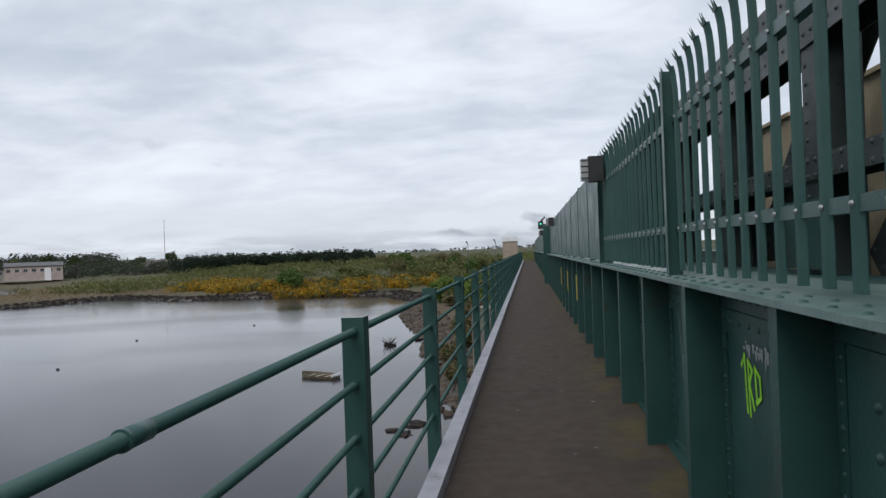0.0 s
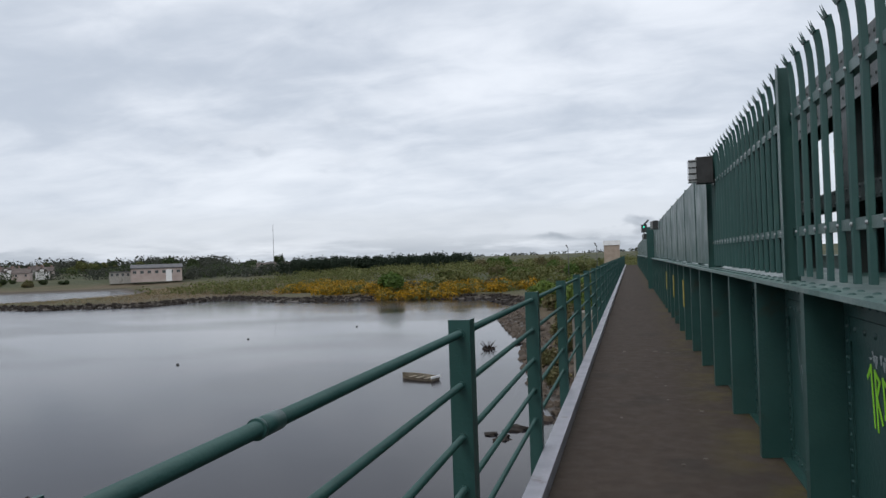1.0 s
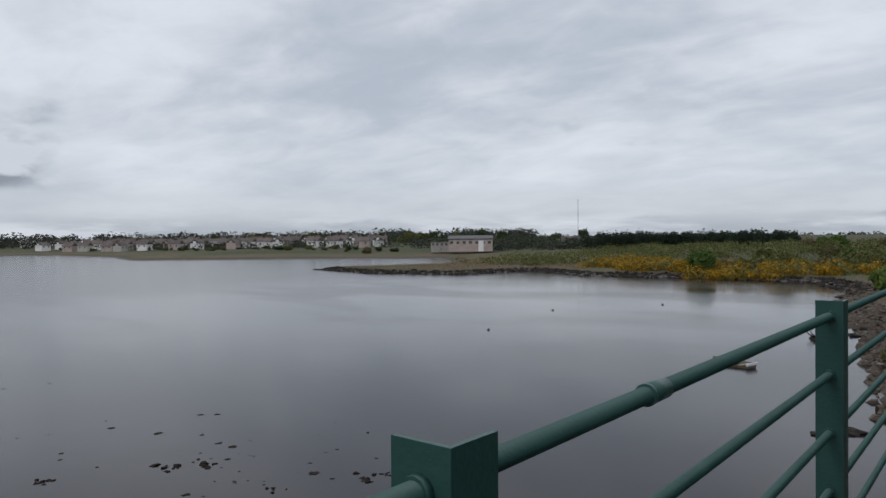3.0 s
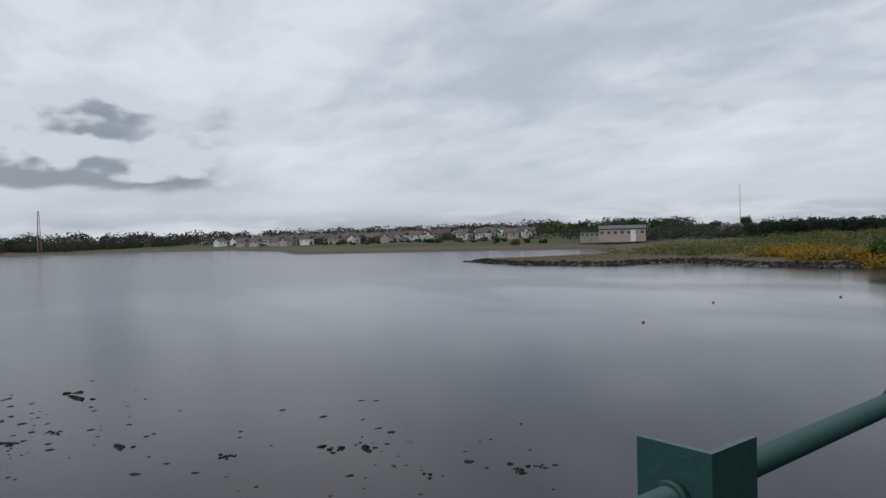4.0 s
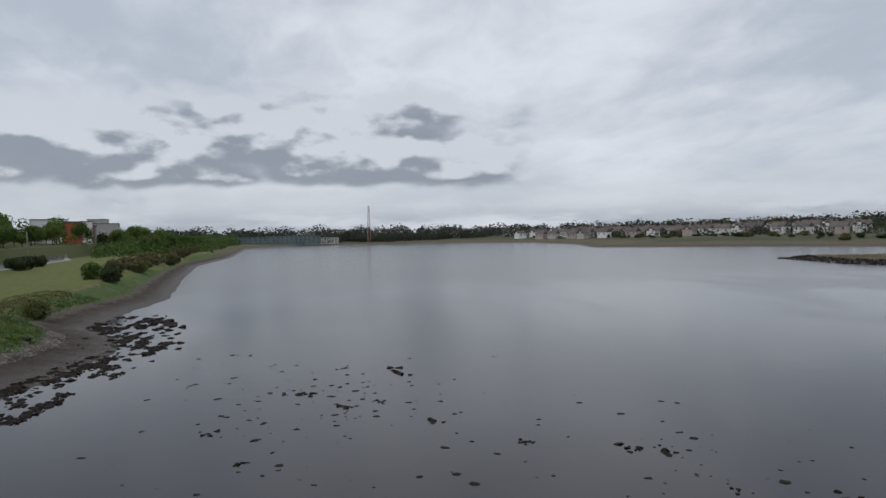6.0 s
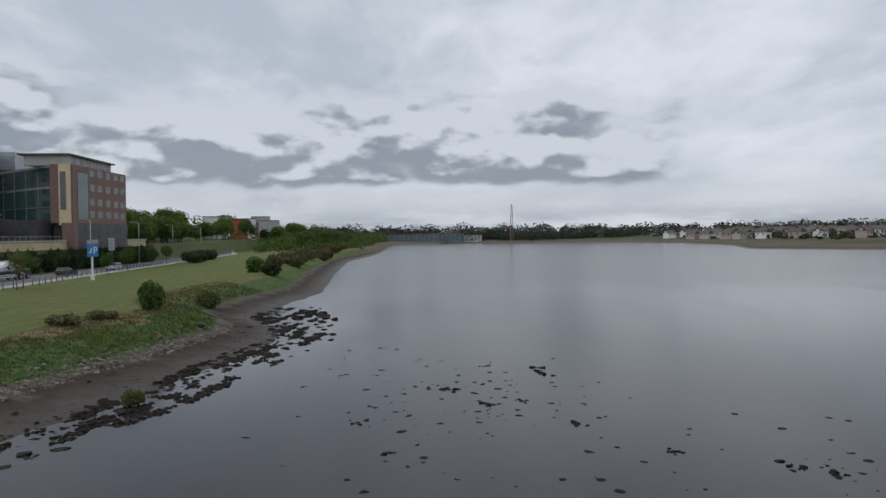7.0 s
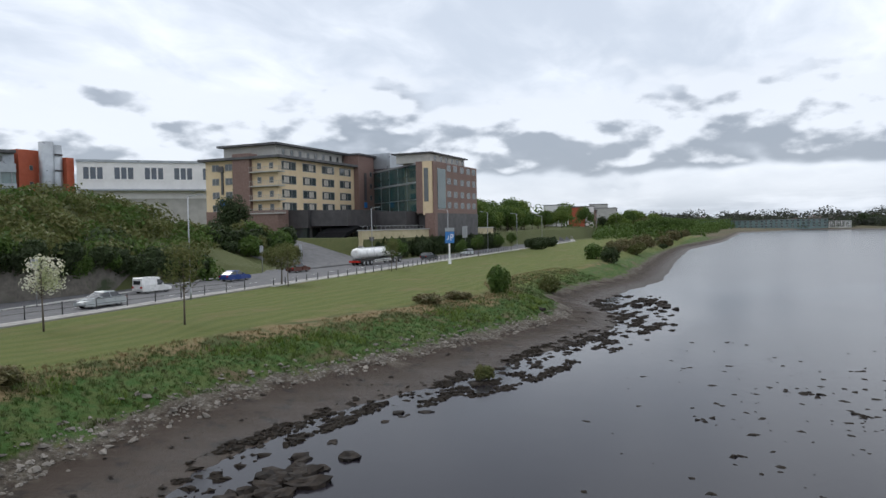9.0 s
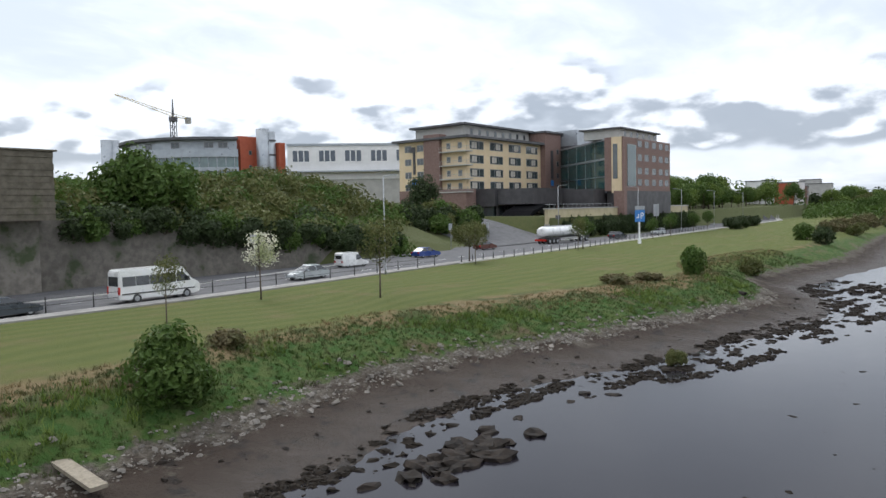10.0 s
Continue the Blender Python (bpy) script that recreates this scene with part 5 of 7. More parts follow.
bus = thing("minibus", "long white high-roof minibus with dark side windows", "minibus", (-30.0, -54.6, -5.42), 180)
bm = bmesh.new()
tapered(bm, [(-3.45, 0.35), (-3.5, 0.7), (-3.45, 2.5), (-3.25, 2.68), (1.6, 2.70), (2.0, 2.55), (2.75, 1.55), (3.35, 1.25), (3.5, 0.9), (3.45, 0.4), (2.9, 0.3), (-3.0, 0.3)], 1.0, 0.9, 1.2, 2.7)
bevel(bm, 0.07, 2)
part("body", bm, WHITECAR, bus)
for s in (-1, 1):
    for a, b in ((-3.2, -2.15), (-2.1, -1.0), (-0.95, 0.2), (0.25, 1.25)):
        bm = bmesh.new()
        q = [(a, 1.38), (b, 1.38), (b, 2.12), (a, 2.12)]
        lo = [bm.verts.new((x, s * (1.006 - 0.1 * (z - 1.2) / 1.5), z)) for x, z in q]
        hi = [bm.verts.new((x, s * (0.95 - 0.1 * (z - 1.2) / 1.5), z)) for x, z in q]
        bm.faces.new(lo), bm.faces.new(hi[::-1])
        for i in range(4):
            bm.faces.new((lo[i], lo[(i + 1) % 4], hi[(i + 1) % 4], hi[i]))
        bmesh.ops.recalc_face_normals(bm, faces=bm.faces)
        part("side_window", bm, CARGLASS, bus, "dark side window")
    bm = bmesh.new()
    q = [(1.35, 1.4), (2.6, 1.42), (2.0, 2.15), (1.35, 2.15)]
    lo = [bm.verts.new((x, s * (1.006 - 0.1 * (z - 1.2) / 1.5), z)) for x, z in q]
    hi = [bm.verts.new((x, s * 0.9, z)) for x, z in q]
    bm.faces.new(lo), bm.faces.new(hi[::-1])
    for i in range(4):
        bm.faces.new((lo[i], lo[(i + 1) % 4], hi[(i + 1) % 4], hi[i]))
    bmesh.ops.recalc_face_normals(bm, faces=bm.faces)
    part("cab_window", bm, CARGLASS, bus)
    solid("tail_light", LAMPRED, bus, (-3.53, -3.4, s * 0.88 - 0.09, s * 0.88 + 0.09, 0.75, 1.35), chamfer=0.02)
    solid("side_trim", BLACK, bus, (-3.3, 3.0, s * 1.006 - 0.012, s * 1.006 + 0.012, 0.72, 0.82), label="black rubbing strip")
    solid("mirror", BLACK, bus, (2.2, 2.35, s * 1.15 - 0.1, s * 1.15 + 0.1, 1.45, 1.8), chamfer=0.03)
solid("rear_window", CARGLASS, bus, (-3.495, -3.43, -0.75, 0.75, 1.4, 2.15), label="dark rear window")
bm = bmesh.new()
v = [bm.verts.new(p) for p in ((2.09, -0.86, 2.47), (2.09, 0.86, 2.47), (2.79, 0.9, 1.55), (2.79, -0.9, 1.55))]
bm.faces.new(v)
bmesh.ops.solidify(bm, geom=bm.faces[:], thickness=-0.03)
part("windscreen", bm, CARGLASS, bus)
add_wheels(bus, (-2.1, 2.2), 0.98, wheel_mesh(0.36, 0.25), 0.36)

tanker = thing("tanker_lorry", "white tanker lorry with a long rounded tank", "lorry", (-121.9, -66.6, -5.42), 178)
bm = bmesh.new()
rings = []
for x, s in ((-10.4, 0.55), (-10.2, 0.9), (-9.9, 1.0), (2.2, 1.0), (2.5, 0.9), (2.65, 0.55)):
    rings.append([bm.verts.new((x, 1.2 * s * math.cos(a), 2.25 + 0.98 * s * math.sin(a))) for a in np.linspace(0, 2 * math.pi, 25)[:-1]])
for a, b in zip(rings, rings[1:]):
    for i in range(24):
        bm.faces.new((a[i], a[(i + 1) % 24], b[(i + 1) % 24], b[i])).smooth = True
bm.faces.new(rings[0][::-1]), bm.faces.new(rings[-1])
part("tank", bm, WHITECAR, tanker, "glossy white tank")
solid("walkway_rail", STEEL, tanker, (-9.6, 2.0, -0.35, 0.35, 3.2, 3.3))
solid("chassis", BLACK, tanker, (-10.5, 5.0, -0.55, 0.55, 0.75, 1.2))
solid("rear_bumper", LAMPRED, tanker, (-10.65, -10.5, -1.2, 1.2, 0.6, 0.95), label="red rear marker board")
for s in (-1, 1):
    solid("side_guard", WHITECAR, tanker, (-5.4, 1.0, s * 1.15 - 0.03, s * 1.15 + 0.03, 0.55, 0.68), (-5.4, 1.0, s * 1.15 - 0.03, s * 1.15 + 0.03, 0.85, 0.98))
    bm = bmesh.new()
    v = [bm.verts.new((x, s * 1.215, z)) for x, z in ((-2.0, 2.25), (-1.6, 1.85), (-1.2, 2.25), (-1.6, 2.65))]
    bm.faces.new(v)
    bmesh.ops.solidify(bm, geom=bm.faces[:], thickness=0.01)
    part("hazard_diamond", bm, BLACK, tanker, "dark diamond-shaped placard")
bm = bmesh.new()
tapered(bm, [(3.0, 0.6), (3.0, 3.2), (3.3, 3.4), (4.6, 3.3), (5.1, 2.2), (5.2, 0.6)], 1.2, 1.1, 2.0, 3.4)
bevel(bm, 0.08, 2)
part("cab", bm, WHITECAR, tanker)
for s in (-1, 1):
    solid("cab_window", CARGLASS, tanker, (3.7, 4.7, s * 1.19 - 0.03, s * 1.19 + 0.03, 1.95, 2.7))
    solid("cab_skirt", BLACK, tanker, (3.1, 5.1, s * 1.205 - 0.02, s * 1.205 + 0.02, 0.6, 1.5))
solid("windscreen", CARGLASS, tanker, (5.02, 5.16, -1.05, 1.05, 1.75, 2.3))
add_wheels(tanker, (-9.2, -7.9, -6.6, 2.1, 4.2), 1.15, BIGWHEELS, 0.5)

# the plank on the grass and the stray branch in the shallows
plank = thing("timber_plank", "long weathered timber plank lying down the bank", "plank", (-10.4, -25.3, -7.05))
bm = bmesh.new()
v = box(bm, -0.28, 0.28, -2.6, 2.6, 0, 0.14)
for q in v:
    q.co.z += -0.085 * q.co.y * -1 * -1 - 0.02
bevel(bm, 0.015)
part("plank_body", bm, WOOD, plank)

# ---------------------------------------------------------------- buildings
def window_mesh(w, h, frame_w=0.12, mullions=1, glass=GLASS, trim=None):
    """A window with a frame, panes set back and mullions, facing -y... its outer face at y = 0."""
    bm = bmesh.new()
    box(bm, -w / 2, w / 2, -0.05, 0.06, -h / 2, -h / 2 + frame_w)
    box(bm, -w / 2, w / 2, -0.05, 0.06, h / 2 - frame_w, h / 2)
    for k in range(mullions + 2):
        x = -w / 2 + frame_w / 2 + (w - frame_w) * k / (mullions + 1)
        box(bm, x - frame_w / 2, x + frame_w / 2, -0.049, 0.061, -h / 2 + frame_w, h / 2 - frame_w)
    f = finish("window_frame", bm, trim or FRAME)
    bm = bmesh.new()
    box(bm, -w / 2 + 0.02, w / 2 - 0.02, -0.02, 0.02, -h / 2 + 0.02, h / 2 - 0.02)
    return f, finish("pane", bm, glass)


def add_window(parent, meshes, m):
    f = share("window", meshes[0], parent, m)
    share("pane", meshes[1], f, Matrix.Identity(4))
    return f


hotel = thing("hotel", "five-storey hotel in cream render and brown brick with a glazed atrium", "hotel")
AX, AY = -139.3, -104.7
solid("cream_block", CREAM, hotel, (-174.5, AX, -127, AY, 6.3, 18.9))
solid("eaves", ROOFGREY, hotel, (-175, AX + 1.4, -128.4, AY + 1.4, 18.901, 19.5), label="dark overhanging eaves")
solid("penthouse", PALEWALL, hotel, (-174, AX - 4, -124.5, AY - 3.5, 19.501, 22.6), label="pale set-back top storey")
solid("penthouse_roof", ROOFGREY, hotel, (-175, AX - 2.6, -125.6, AY - 2.2, 22.601, 23.1), label="thin dark roof edge")
for x in (-152, -149):
    solid("roof_vent", DARKCLAD, hotel, (x, x + 1.6, -114, -112, 23.101, 24.0))
solid("brick_pier", BRICK, hotel, (AX - 2, AX + 1.0, -117.6, -112.4, -1.0, 20.3), label="brown brick pier")
solid("brick_tower", BRICK, hotel, (-183.5, -174.6, -114, -103.2, -1, 22.4), label="brown brick stair tower")
solid("tower_cap", ROOFGREY, hotel, (-184, -174.1, -114.5, -102.7, 22.401, 22.9))
solid("brick_base", BRICK, hotel, (AX - 3, AX + 1.2, -112.3, AY + 0.6, -1, 6.29))
solid("side_base", BRICK, hotel, (AX - 8, AX + 0.2, -127, -112.31, -1, 6.29))
solid("wing", BRICK, hotel, (-192.4, -162.3, -79.0, -74.0, 5.0, 18.2), (-192.4, -186.5, -104, -79.001, 5.0, 18.2), label="brown brick wing")
solid("wing_base", DARKCLAD, hotel, (-192.4, -163.5, -79, -73.8, -1, 4.99), label="charcoal glazed base")
solid("wing_pier", BRICK, hotel, (-163.4, -161.9, -76.4, -73.6, -1, 5.0))
solid("wing_return", CREAM, hotel, (-162.299, -162.0, -77.0, -74.4, 4.5, 18.2), label="tan rendered return wall")
solid("return_window", GLASS, hotel, (-161.999, -161.9, -76.6, -75.4, 8, 16.5))
solid("wing_penthouse", PALEWALL, hotel, (-188.5, -165.0, -86, -76.2, 18.201, 20.5))
solid("wing_roof", ROOFGREY, hotel, (-189.3, -164.2, -87, -75.4, 20.501, 20.85))
for x in (-181, -176):
    solid("roof_vent", DARKCLAD, hotel, (x, x + 2.2, -85, -82, 20.851, 21.6))
# atrium: glazed wall between the wing and the tower
a, b = Vector((-163.6, -79.2, 0)), Vector((-183.9, -103.4, 0))
u = (b - a).normalized()
n = Vector((-u.y, u.x, 0))
if n.dot(Vector((1, 0.3, 0))) < 0:
    n = -n
turn_at = math.degrees(math.atan2(u.y, u.x))
atrium = part("atrium", (lambda bm: (box(bm, 0, (b - a).length, -0.2, 0.2, 0, 13.0), bm)[1])(bmesh.new()), GREENGLASS, hotel, "tall green-tinted glazed atrium")
atrium.matrix_basis = pose(a.x, a.y, 4.6, 0, 0, turn_at)
ln = (b - a).length
for k in range(6):
    bm = bmesh.new()
    x = ln * k / 5
    box(bm, x - 0.12, x + 0.09, -0.3, 0.3, 0, 13.0)
    part("mullion", bm, FRAME, atrium)
for z, hh in ((0.0, 0.4), (4.0, 0.12), (8.2, 0.5), (10.2, 0.3), (12.0, 0.3), (13.001, 0.5)):
    bm = bmesh.new()
    box(bm, -0.2, ln + 0.2, -0.34, 0.34, z, z + hh)
    part("transom", bm, GREENGLASS if 10 < z < 13 else SILVER, atrium)
solid("atrium_back", DARKCLAD, hotel, (-190, -184.5, -104, -98, 4.0, 17.0))
solid("plant_room", SILVER, hotel, (-192, -184, -105.4, -98, 19.0, 23.5), label="pale grey rooftop plant room")
solid("plant_base", DARKCLAD, hotel, (-192, -184, -105.5, -98.1, 16, 18.99))
# podium with dark glazing and the black entrance canopy
solid("podium", DARKCLAD, hotel, (-175, AX - 3.1, -104.6, -98.5, 1.8, 6.2), (-163.4, -143.5, -98.49, -88, 2.2, 6.0), (-171, -157, -87.99, -79.5, 0.6, 5.6), label="charcoal clad podium")
solid("podium_glass", GLASS, hotel, (-174, AX - 4, -104, -99.6, -1, 1.79))
for k in range(9):
    x = AX - 5 - 3.8 * k
    solid("column", DARKCLAD, hotel, (x - 0.25, x + 0.25, -99.3, -98.7, -1, 1.79))
for k in range(3):
    x = AX - 6.5 - 7 * k
    solid("lobby_window", GLASS, hotel, (x - 2.4, x + 2.4, -98.49, -98.4, 2.2, 4.9))
solid("lit_sign", surface("teal_sign", (0.10, 0.22, 0.2), (0.14, 0.28, 0.25), 3, 0.4), hotel, (-165, -160.5, -98.49, -98.35, 3.9, 5.1), label="teal illuminated name panel left plain")
canopy = part("entrance_canopy", (lambda bm: (prism(bm, [(-155, 2.15), (-146, 2.15), (-140, 0.6), (-136.5, -1.6), (-137.6, -1.6), (-141, 0.1), (-146.4, 1.7), (-155, 1.7)], "y", -94.0, -86.0), bm)[1])(bmesh.new()), surface("matte_black_sheet", (0.006, 0.006, 0.007), (0.01, 0.01, 0.011), 2.0, 0.95, spec=0.05), hotel, "black slanted entrance canopy")
solid("canopy_leg", BLACK, hotel, (-154.6, -154.0, -87.4, -86.8, -1.2, 1.7))
W_CREAM = window_mesh(5.9, 2.1, 0.14, 2)
W_SIDE = window_mesh(2.2, 1.7, 0.12, 1)
W_WING = window_mesh(2.6, 1.7, 0.1, 1)
W_SMALL = window_mesh(1.2, 1.5, 0.1, 0)
bm = bmesh.new()
box(bm, -1.2, 0.9, -0.035, -0.021, -0.75, 0.75)
curtain_mesh = finish("curtain", bm, CURTAIN)
rows = (17.2, 13.75, 10.35, 7.15)
for z in rows:
    for k in range(4):
        f = add_window(hotel, W_CREAM, pose(AX - 4.4 - 8.7 * k, AY + 0.01, z, 0, 0, 180))
        c = share("curtain", curtain_mesh, f, pose(random.choice((-0.9, 0.9)), 0.0, 0))
    for y in (-119.6, -123.8):
        add_window(hotel, W_SIDE, pose(AX + 0.01, y, z, 0, 0, 90))
    for k, x in enumerate((-172.0, -176.4, -181.2, -185.8, -190.0)):
        add_window(hotel, W_WING, pose(x, -73.99, z - 0.3 if z > 8 else z, 0, 0, 180))
    add_window(hotel, W_SMALL, pose(-181.5, -103.19, z, 0, 0, 180))
    # balconies on the corner
    bal = part("balcony", (lambda bm: (box(bm, AX - 1.0, AX + 1.5, -112.2, AY + 1.3, z - 1.75, z - 1.5), bm)[1])(bmesh.new()), PALEWALL, hotel)
    bm = bmesh.new()
    for yy in np.arange(-112.1, AY + 1.2, 0.45):
        tube(bm, (AX + 1.42, yy, z - 1.5), (AX + 1.42, yy, z - 0.5), 0.03, 0.03, 5)
    box(bm, AX + 1.36, AX + 1.48, -112.2, AY + 1.28, z - 0.5, z - 0.42)
    box(bm, AX - 1.0, AX + 1.48, AY + 1.2, AY + 1.28, z - 0.499, z - 0.421)
    for xx in np.arange(AX - 0.9, AX + 1.4, 0.45):
        tube(bm, (xx, AY + 1.24, z - 1.5), (xx, AY + 1.24, z - 0.5), 0.03, 0.03, 5)
    part("balustrade", bm, PALEWALL, bal)
    add_window(hotel, W_SMALL, pose(AX + 0.01, -110.2, z - 0.1, 0, 0, 90))
    add_window(hotel, W_SMALL, pose(AX + 0.01, -106.6, z - 0.1, 0, 0, 90))
for k in range(9):
    add_window(hotel, W_SMALL, pose(AX - 7 - 3.6 * k, AY - 3.49, 21.1, 0, 0, 180))
for k in range(6):
    add_window(hotel, W_SMALL, pose(-168 - 3.8 * k, -76.19, 19.4, 0, 0, 180))
solid("wing_glazing", GREENGLASS, hotel, (-169.6, -164.5, -73.99, -73.9, 6.2, 16.5), label="tall glazed strip on the wing")
# name banner and emblem as plain shapes
solid("wall_ornament", DARKCLAD, hotel, (AX + 0.001, AX + 0.3, -121.9, -121.3, 10.5, 17.5), (AX + 0.301, AX + 0.4, -122.8, -121.0, 16.2, 17.6), label="dark sculpted wall ornament")
solid("blue_emblem", BLUESIGN, hotel, (AX + 0.001, AX + 0.15, -122.6, -120.8, 7.6, 9.2), label="small blue square sign")
solid("vertical_banner", DARKCLAD, hotel, (-178.8, -177.6, -103.199, -103.0, 9.5, 17.5), label="dark vertical name banner left plain")
solid("blue_emblem", BLUESIGN, hotel, (-178.9, -177.5, -103.199, -103.0, 7.4, 9.0))

# boundary wall in front of the hotel
bwall = thing("boundary_wall", "cream capped boundary wall below the hotel terrace", "wall", kind="structure")
solid("wall_face", surface("dull_cream_wall", (0.42, 0.36, 0.22), (0.50, 0.43, 0.28), 0.6, 0.85, stain=(0.32, 0.28, 0.19), stain_scale=0.3), bwall, (-210, -128.4, -76.2, -75.4, -2.2, 0.9))
solid("plinth", CONCRETE, bwall, (-210, -128.3, -76.3, -75.2, -5.6, -2.201))
solid("coping", PALEWALL, bwall, (-210.2, -128.2, -76.4, -75.2, 0.901, 1.1))
solid("terrace_rail", STEEL, bwall, (-160, -128.4, -76.0, -75.95, 1.9, 1.98), *[(x, x + 0.06, -76.0, -75.95, 1.101, 1.899) for x in np.arange(-160, -128.4, 2.0)])
solid("door_recess", DARKCLAD, bwall, (-133.5, -131.5, -75.39, -75.3, -2.2, -0.4))

# curved glass offices, silver stair tower, red panels
office = thing("glass_office", "curved silver and glass office block", "office building")
cx, cy, R = -154.0, -231.0, 34.2


def arc_band(r0, r1, z0, z1, a0, a1, n=28):
    bm = bmesh.new()
    g = []
    for k in range(n + 1):
        t = radians(a0 + (a1 - a0) * k / n)
        g.append([bm.verts.new((cx + r * math.cos(t), cy + r * math.sin(t), z)) for r, z in ((r1, z0), (r1, z1), (r0, z1), (r0, z0))])
    for p_, q_ in zip(g, g[1:]):
        for i in range(4):
            bm.faces.new((p_[i], p_[(i + 1) % 4], q_[(i + 1) % 4], q_[i]))
    bm.faces.new(g[0]), bm.faces.new(g[-1][::-1])
    bmesh.ops.recalc_face_normals(bm, faces=bm.faces)
    return bm


OFFGLASS = glass_material("office_glass", (0.14, 0.21, 0.21), 0.1)
for z0, z1, r, m, nm in ((5, 12.0, 34.0, SILVER, "spandrel"), (12.0, 15.4, 33.6, OFFGLASS, "glazing"), (15.4, 16.7, 34.2, SILVER, "spandrel"), (16.7, 20.0, 33.6, OFFGLASS, "glazing"), (20.0, 20.9, 34.4, SILVER, "spandrel"), (20.9, 22.6, 33.9, SILVER, "spandrel"), (22.6, 25.7, 31.8, SILVER, "top_storey"), (25.7, 26.6, 34.6, ROOFGREY, "roof_edge")):
    part(nm, arc_band(12, r, z0, z1, -55, 66), m, office)
for k in range(25):
    t = radians(-50 + 114 * k / 24)
    o = part("mullion", (lambda bm: (box(bm, -0.08, 0.08, -0.1, 0.25, 12, 20), bm)[1])(bmesh.new()), SILVER, office)
    o.matrix_basis = pose(cx + 33.7 * math.cos(t), cy + 33.7 * math.sin(t), 0, 0, 0, math.degrees(t) - 90)
W_OFF = window_mesh(3.0, 1.9, 0.15, 1)
for t in (58, 50, 30, 10):
    add_window(office, W_OFF, pose(cx + 31.85 * math.cos(radians(t)), cy + 31.85 * math.sin(radians(t)), 24.1, 0, 0, t + 90 - 180))
solid("red_wall", REDWALL, office, (-150.5, -143.5, -212, -203.5, 5, 27.5), label="red clad wall")
for z in (12, 17, 22):
    add_window(office, W_SMALL, pose(-147.5, -203.49, z, 0, 0, 180))
for x in (-153.2, -150.6):
    bm = bmesh.new()
    tube(bm, (x, -200.5, 5), (x, -200.5, 30.0 - (x < -152) * 0.8), 2.2, 2.2, 24)
    part("stair_drum", bm, SILVER, office, "silver stair drum")
for z in (11, 16, 21, 26):
    bm = bmesh.new()
    tube(bm, (-153.2, -200.5, z), (-153.2, -200.5, z + 0.5), 2.35, 2.35, 24)
    part("drum_ring", bm, DARKCLAD, office)
solid("red_link", REDWALL, office, (-157.8, -155.2, -203, -197.6, 5, 25.5))
for x in (-129, -126.5):
    bm = bmesh.new()
    tube(bm, (x, -262, 4), (x, -262, 29.5), 2.2, 2.2, 20)
    part("stair_drum", bm, SILVER, office)

white = thing("white_office", "long white building with a row of large square windows", "office building", (-157.0, -195.5, 0), 0)
du = Vector((-182.7 + 157.0, -171.0 + 195.5, 0))
ang = math.degrees(math.atan2(du.y, du.x))
white.matrix_basis = pose(-157.0, -195.5, 0, 0, 0, ang)
solid("wall", WHITEWALL, white, (0, 44, 0.0, 14, 12.5, 24.2))
solid("parapet", SILVER, white, (-0.2, 44.2, -0.3, 14.2, 24.201, 25.0), label="grey parapet edge")
solid("canopy", SILVER, white, (0, 44, -2.5, -0.001, 15.0, 15.5))
solid("plinth", PALEWALL, white, (0.5, 44, 0.3, 14, 4, 12.49))
W_BIG = window_mesh(6.4, 4.6, 0.42, 2, glass_material("dark_office_glass", (0.04, 0.06, 0.09), 0.08), WHITEWALL)
for k in range(5):
    f = add_window(white, W_BIG, pose(4.6 + 9.0 * k, -0.01, 20.7, 0, 0, 0))

crane = thing("tower_crane", "yellow tower crane behind the offices", "crane", (-177.1, -302.1, 4), 0)
bm = bmesh.new()
for sx, sy in ((-1, -1), (1, -1), (1, 1), (-1, 1)):
    tube(bm, (sx, sy, 0), (sx, sy, 43), 0.22, 0.22, 5)
for k in range(14):
    z = k * 3.0
    tube(bm, (-1, -1, z), (1, -1, z + 3), 0.1, 0.1, 4), tube(bm, (1, 1, z), (-1, 1, z + 3), 0.1, 0.1, 4), tube(bm, (1, -1, z), (1, 1, z + 3), 0.1, 0.1, 4), tube(bm, (-1, 1, z), (-1, -1, z + 3), 0.1, 0.1, 4)
part("mast", bm, BLACK, crane)
bm = bmesh.new()
tube(bm, (0, 0, 43), (0, 0, 50.5), 0.6, 0.2, 5)
part("cat_head", bm, BLACK, crane)
jib = Vector((-158.4 + 177.1, -312.3 + 302.1, 0)).normalized()
for s, l, name, dz in ((1, 24, "jib", 9.0), (-1, 7.5, "counter_jib", -1.0)):
    bm = bmesh.new()
    e = jib * s * l
    for o in (-0.5, 0.5):
        tube(bm, (o, o, 42.5), (e.x + o, e.y + o, 42.5 + dz), 0.16, 0.12, 5)
    tube(bm, (0, 0, 44), (e.x, e.y, 42.8 + dz), 0.16, 0.12, 5)
    for k in range(int(l / 2)):
        p0, p1 = e * (2 * k / l), e * ((2 * k + 1) / l)
        tube(bm, (p0.x + 0.5, p0.y + 0.5, 42.5 + dz * 2 * k / l), (p1.x, p1.y, 43.6 + dz * (2 * k + 1) / l), 0.07, 0.07, 4)
    part(name, bm, CRANE_Y, crane)
solid("operator_cab", DARKCLAD, crane, (-1.4, 1.4, -1.4, 1.4, 40.2, 42.4))
e = jib * -6.5
solid("counterweight", CONCRETE, crane, (e.x - 1, e.x + 1, e.y - 1, e.y + 1, 39.5, 42.3))


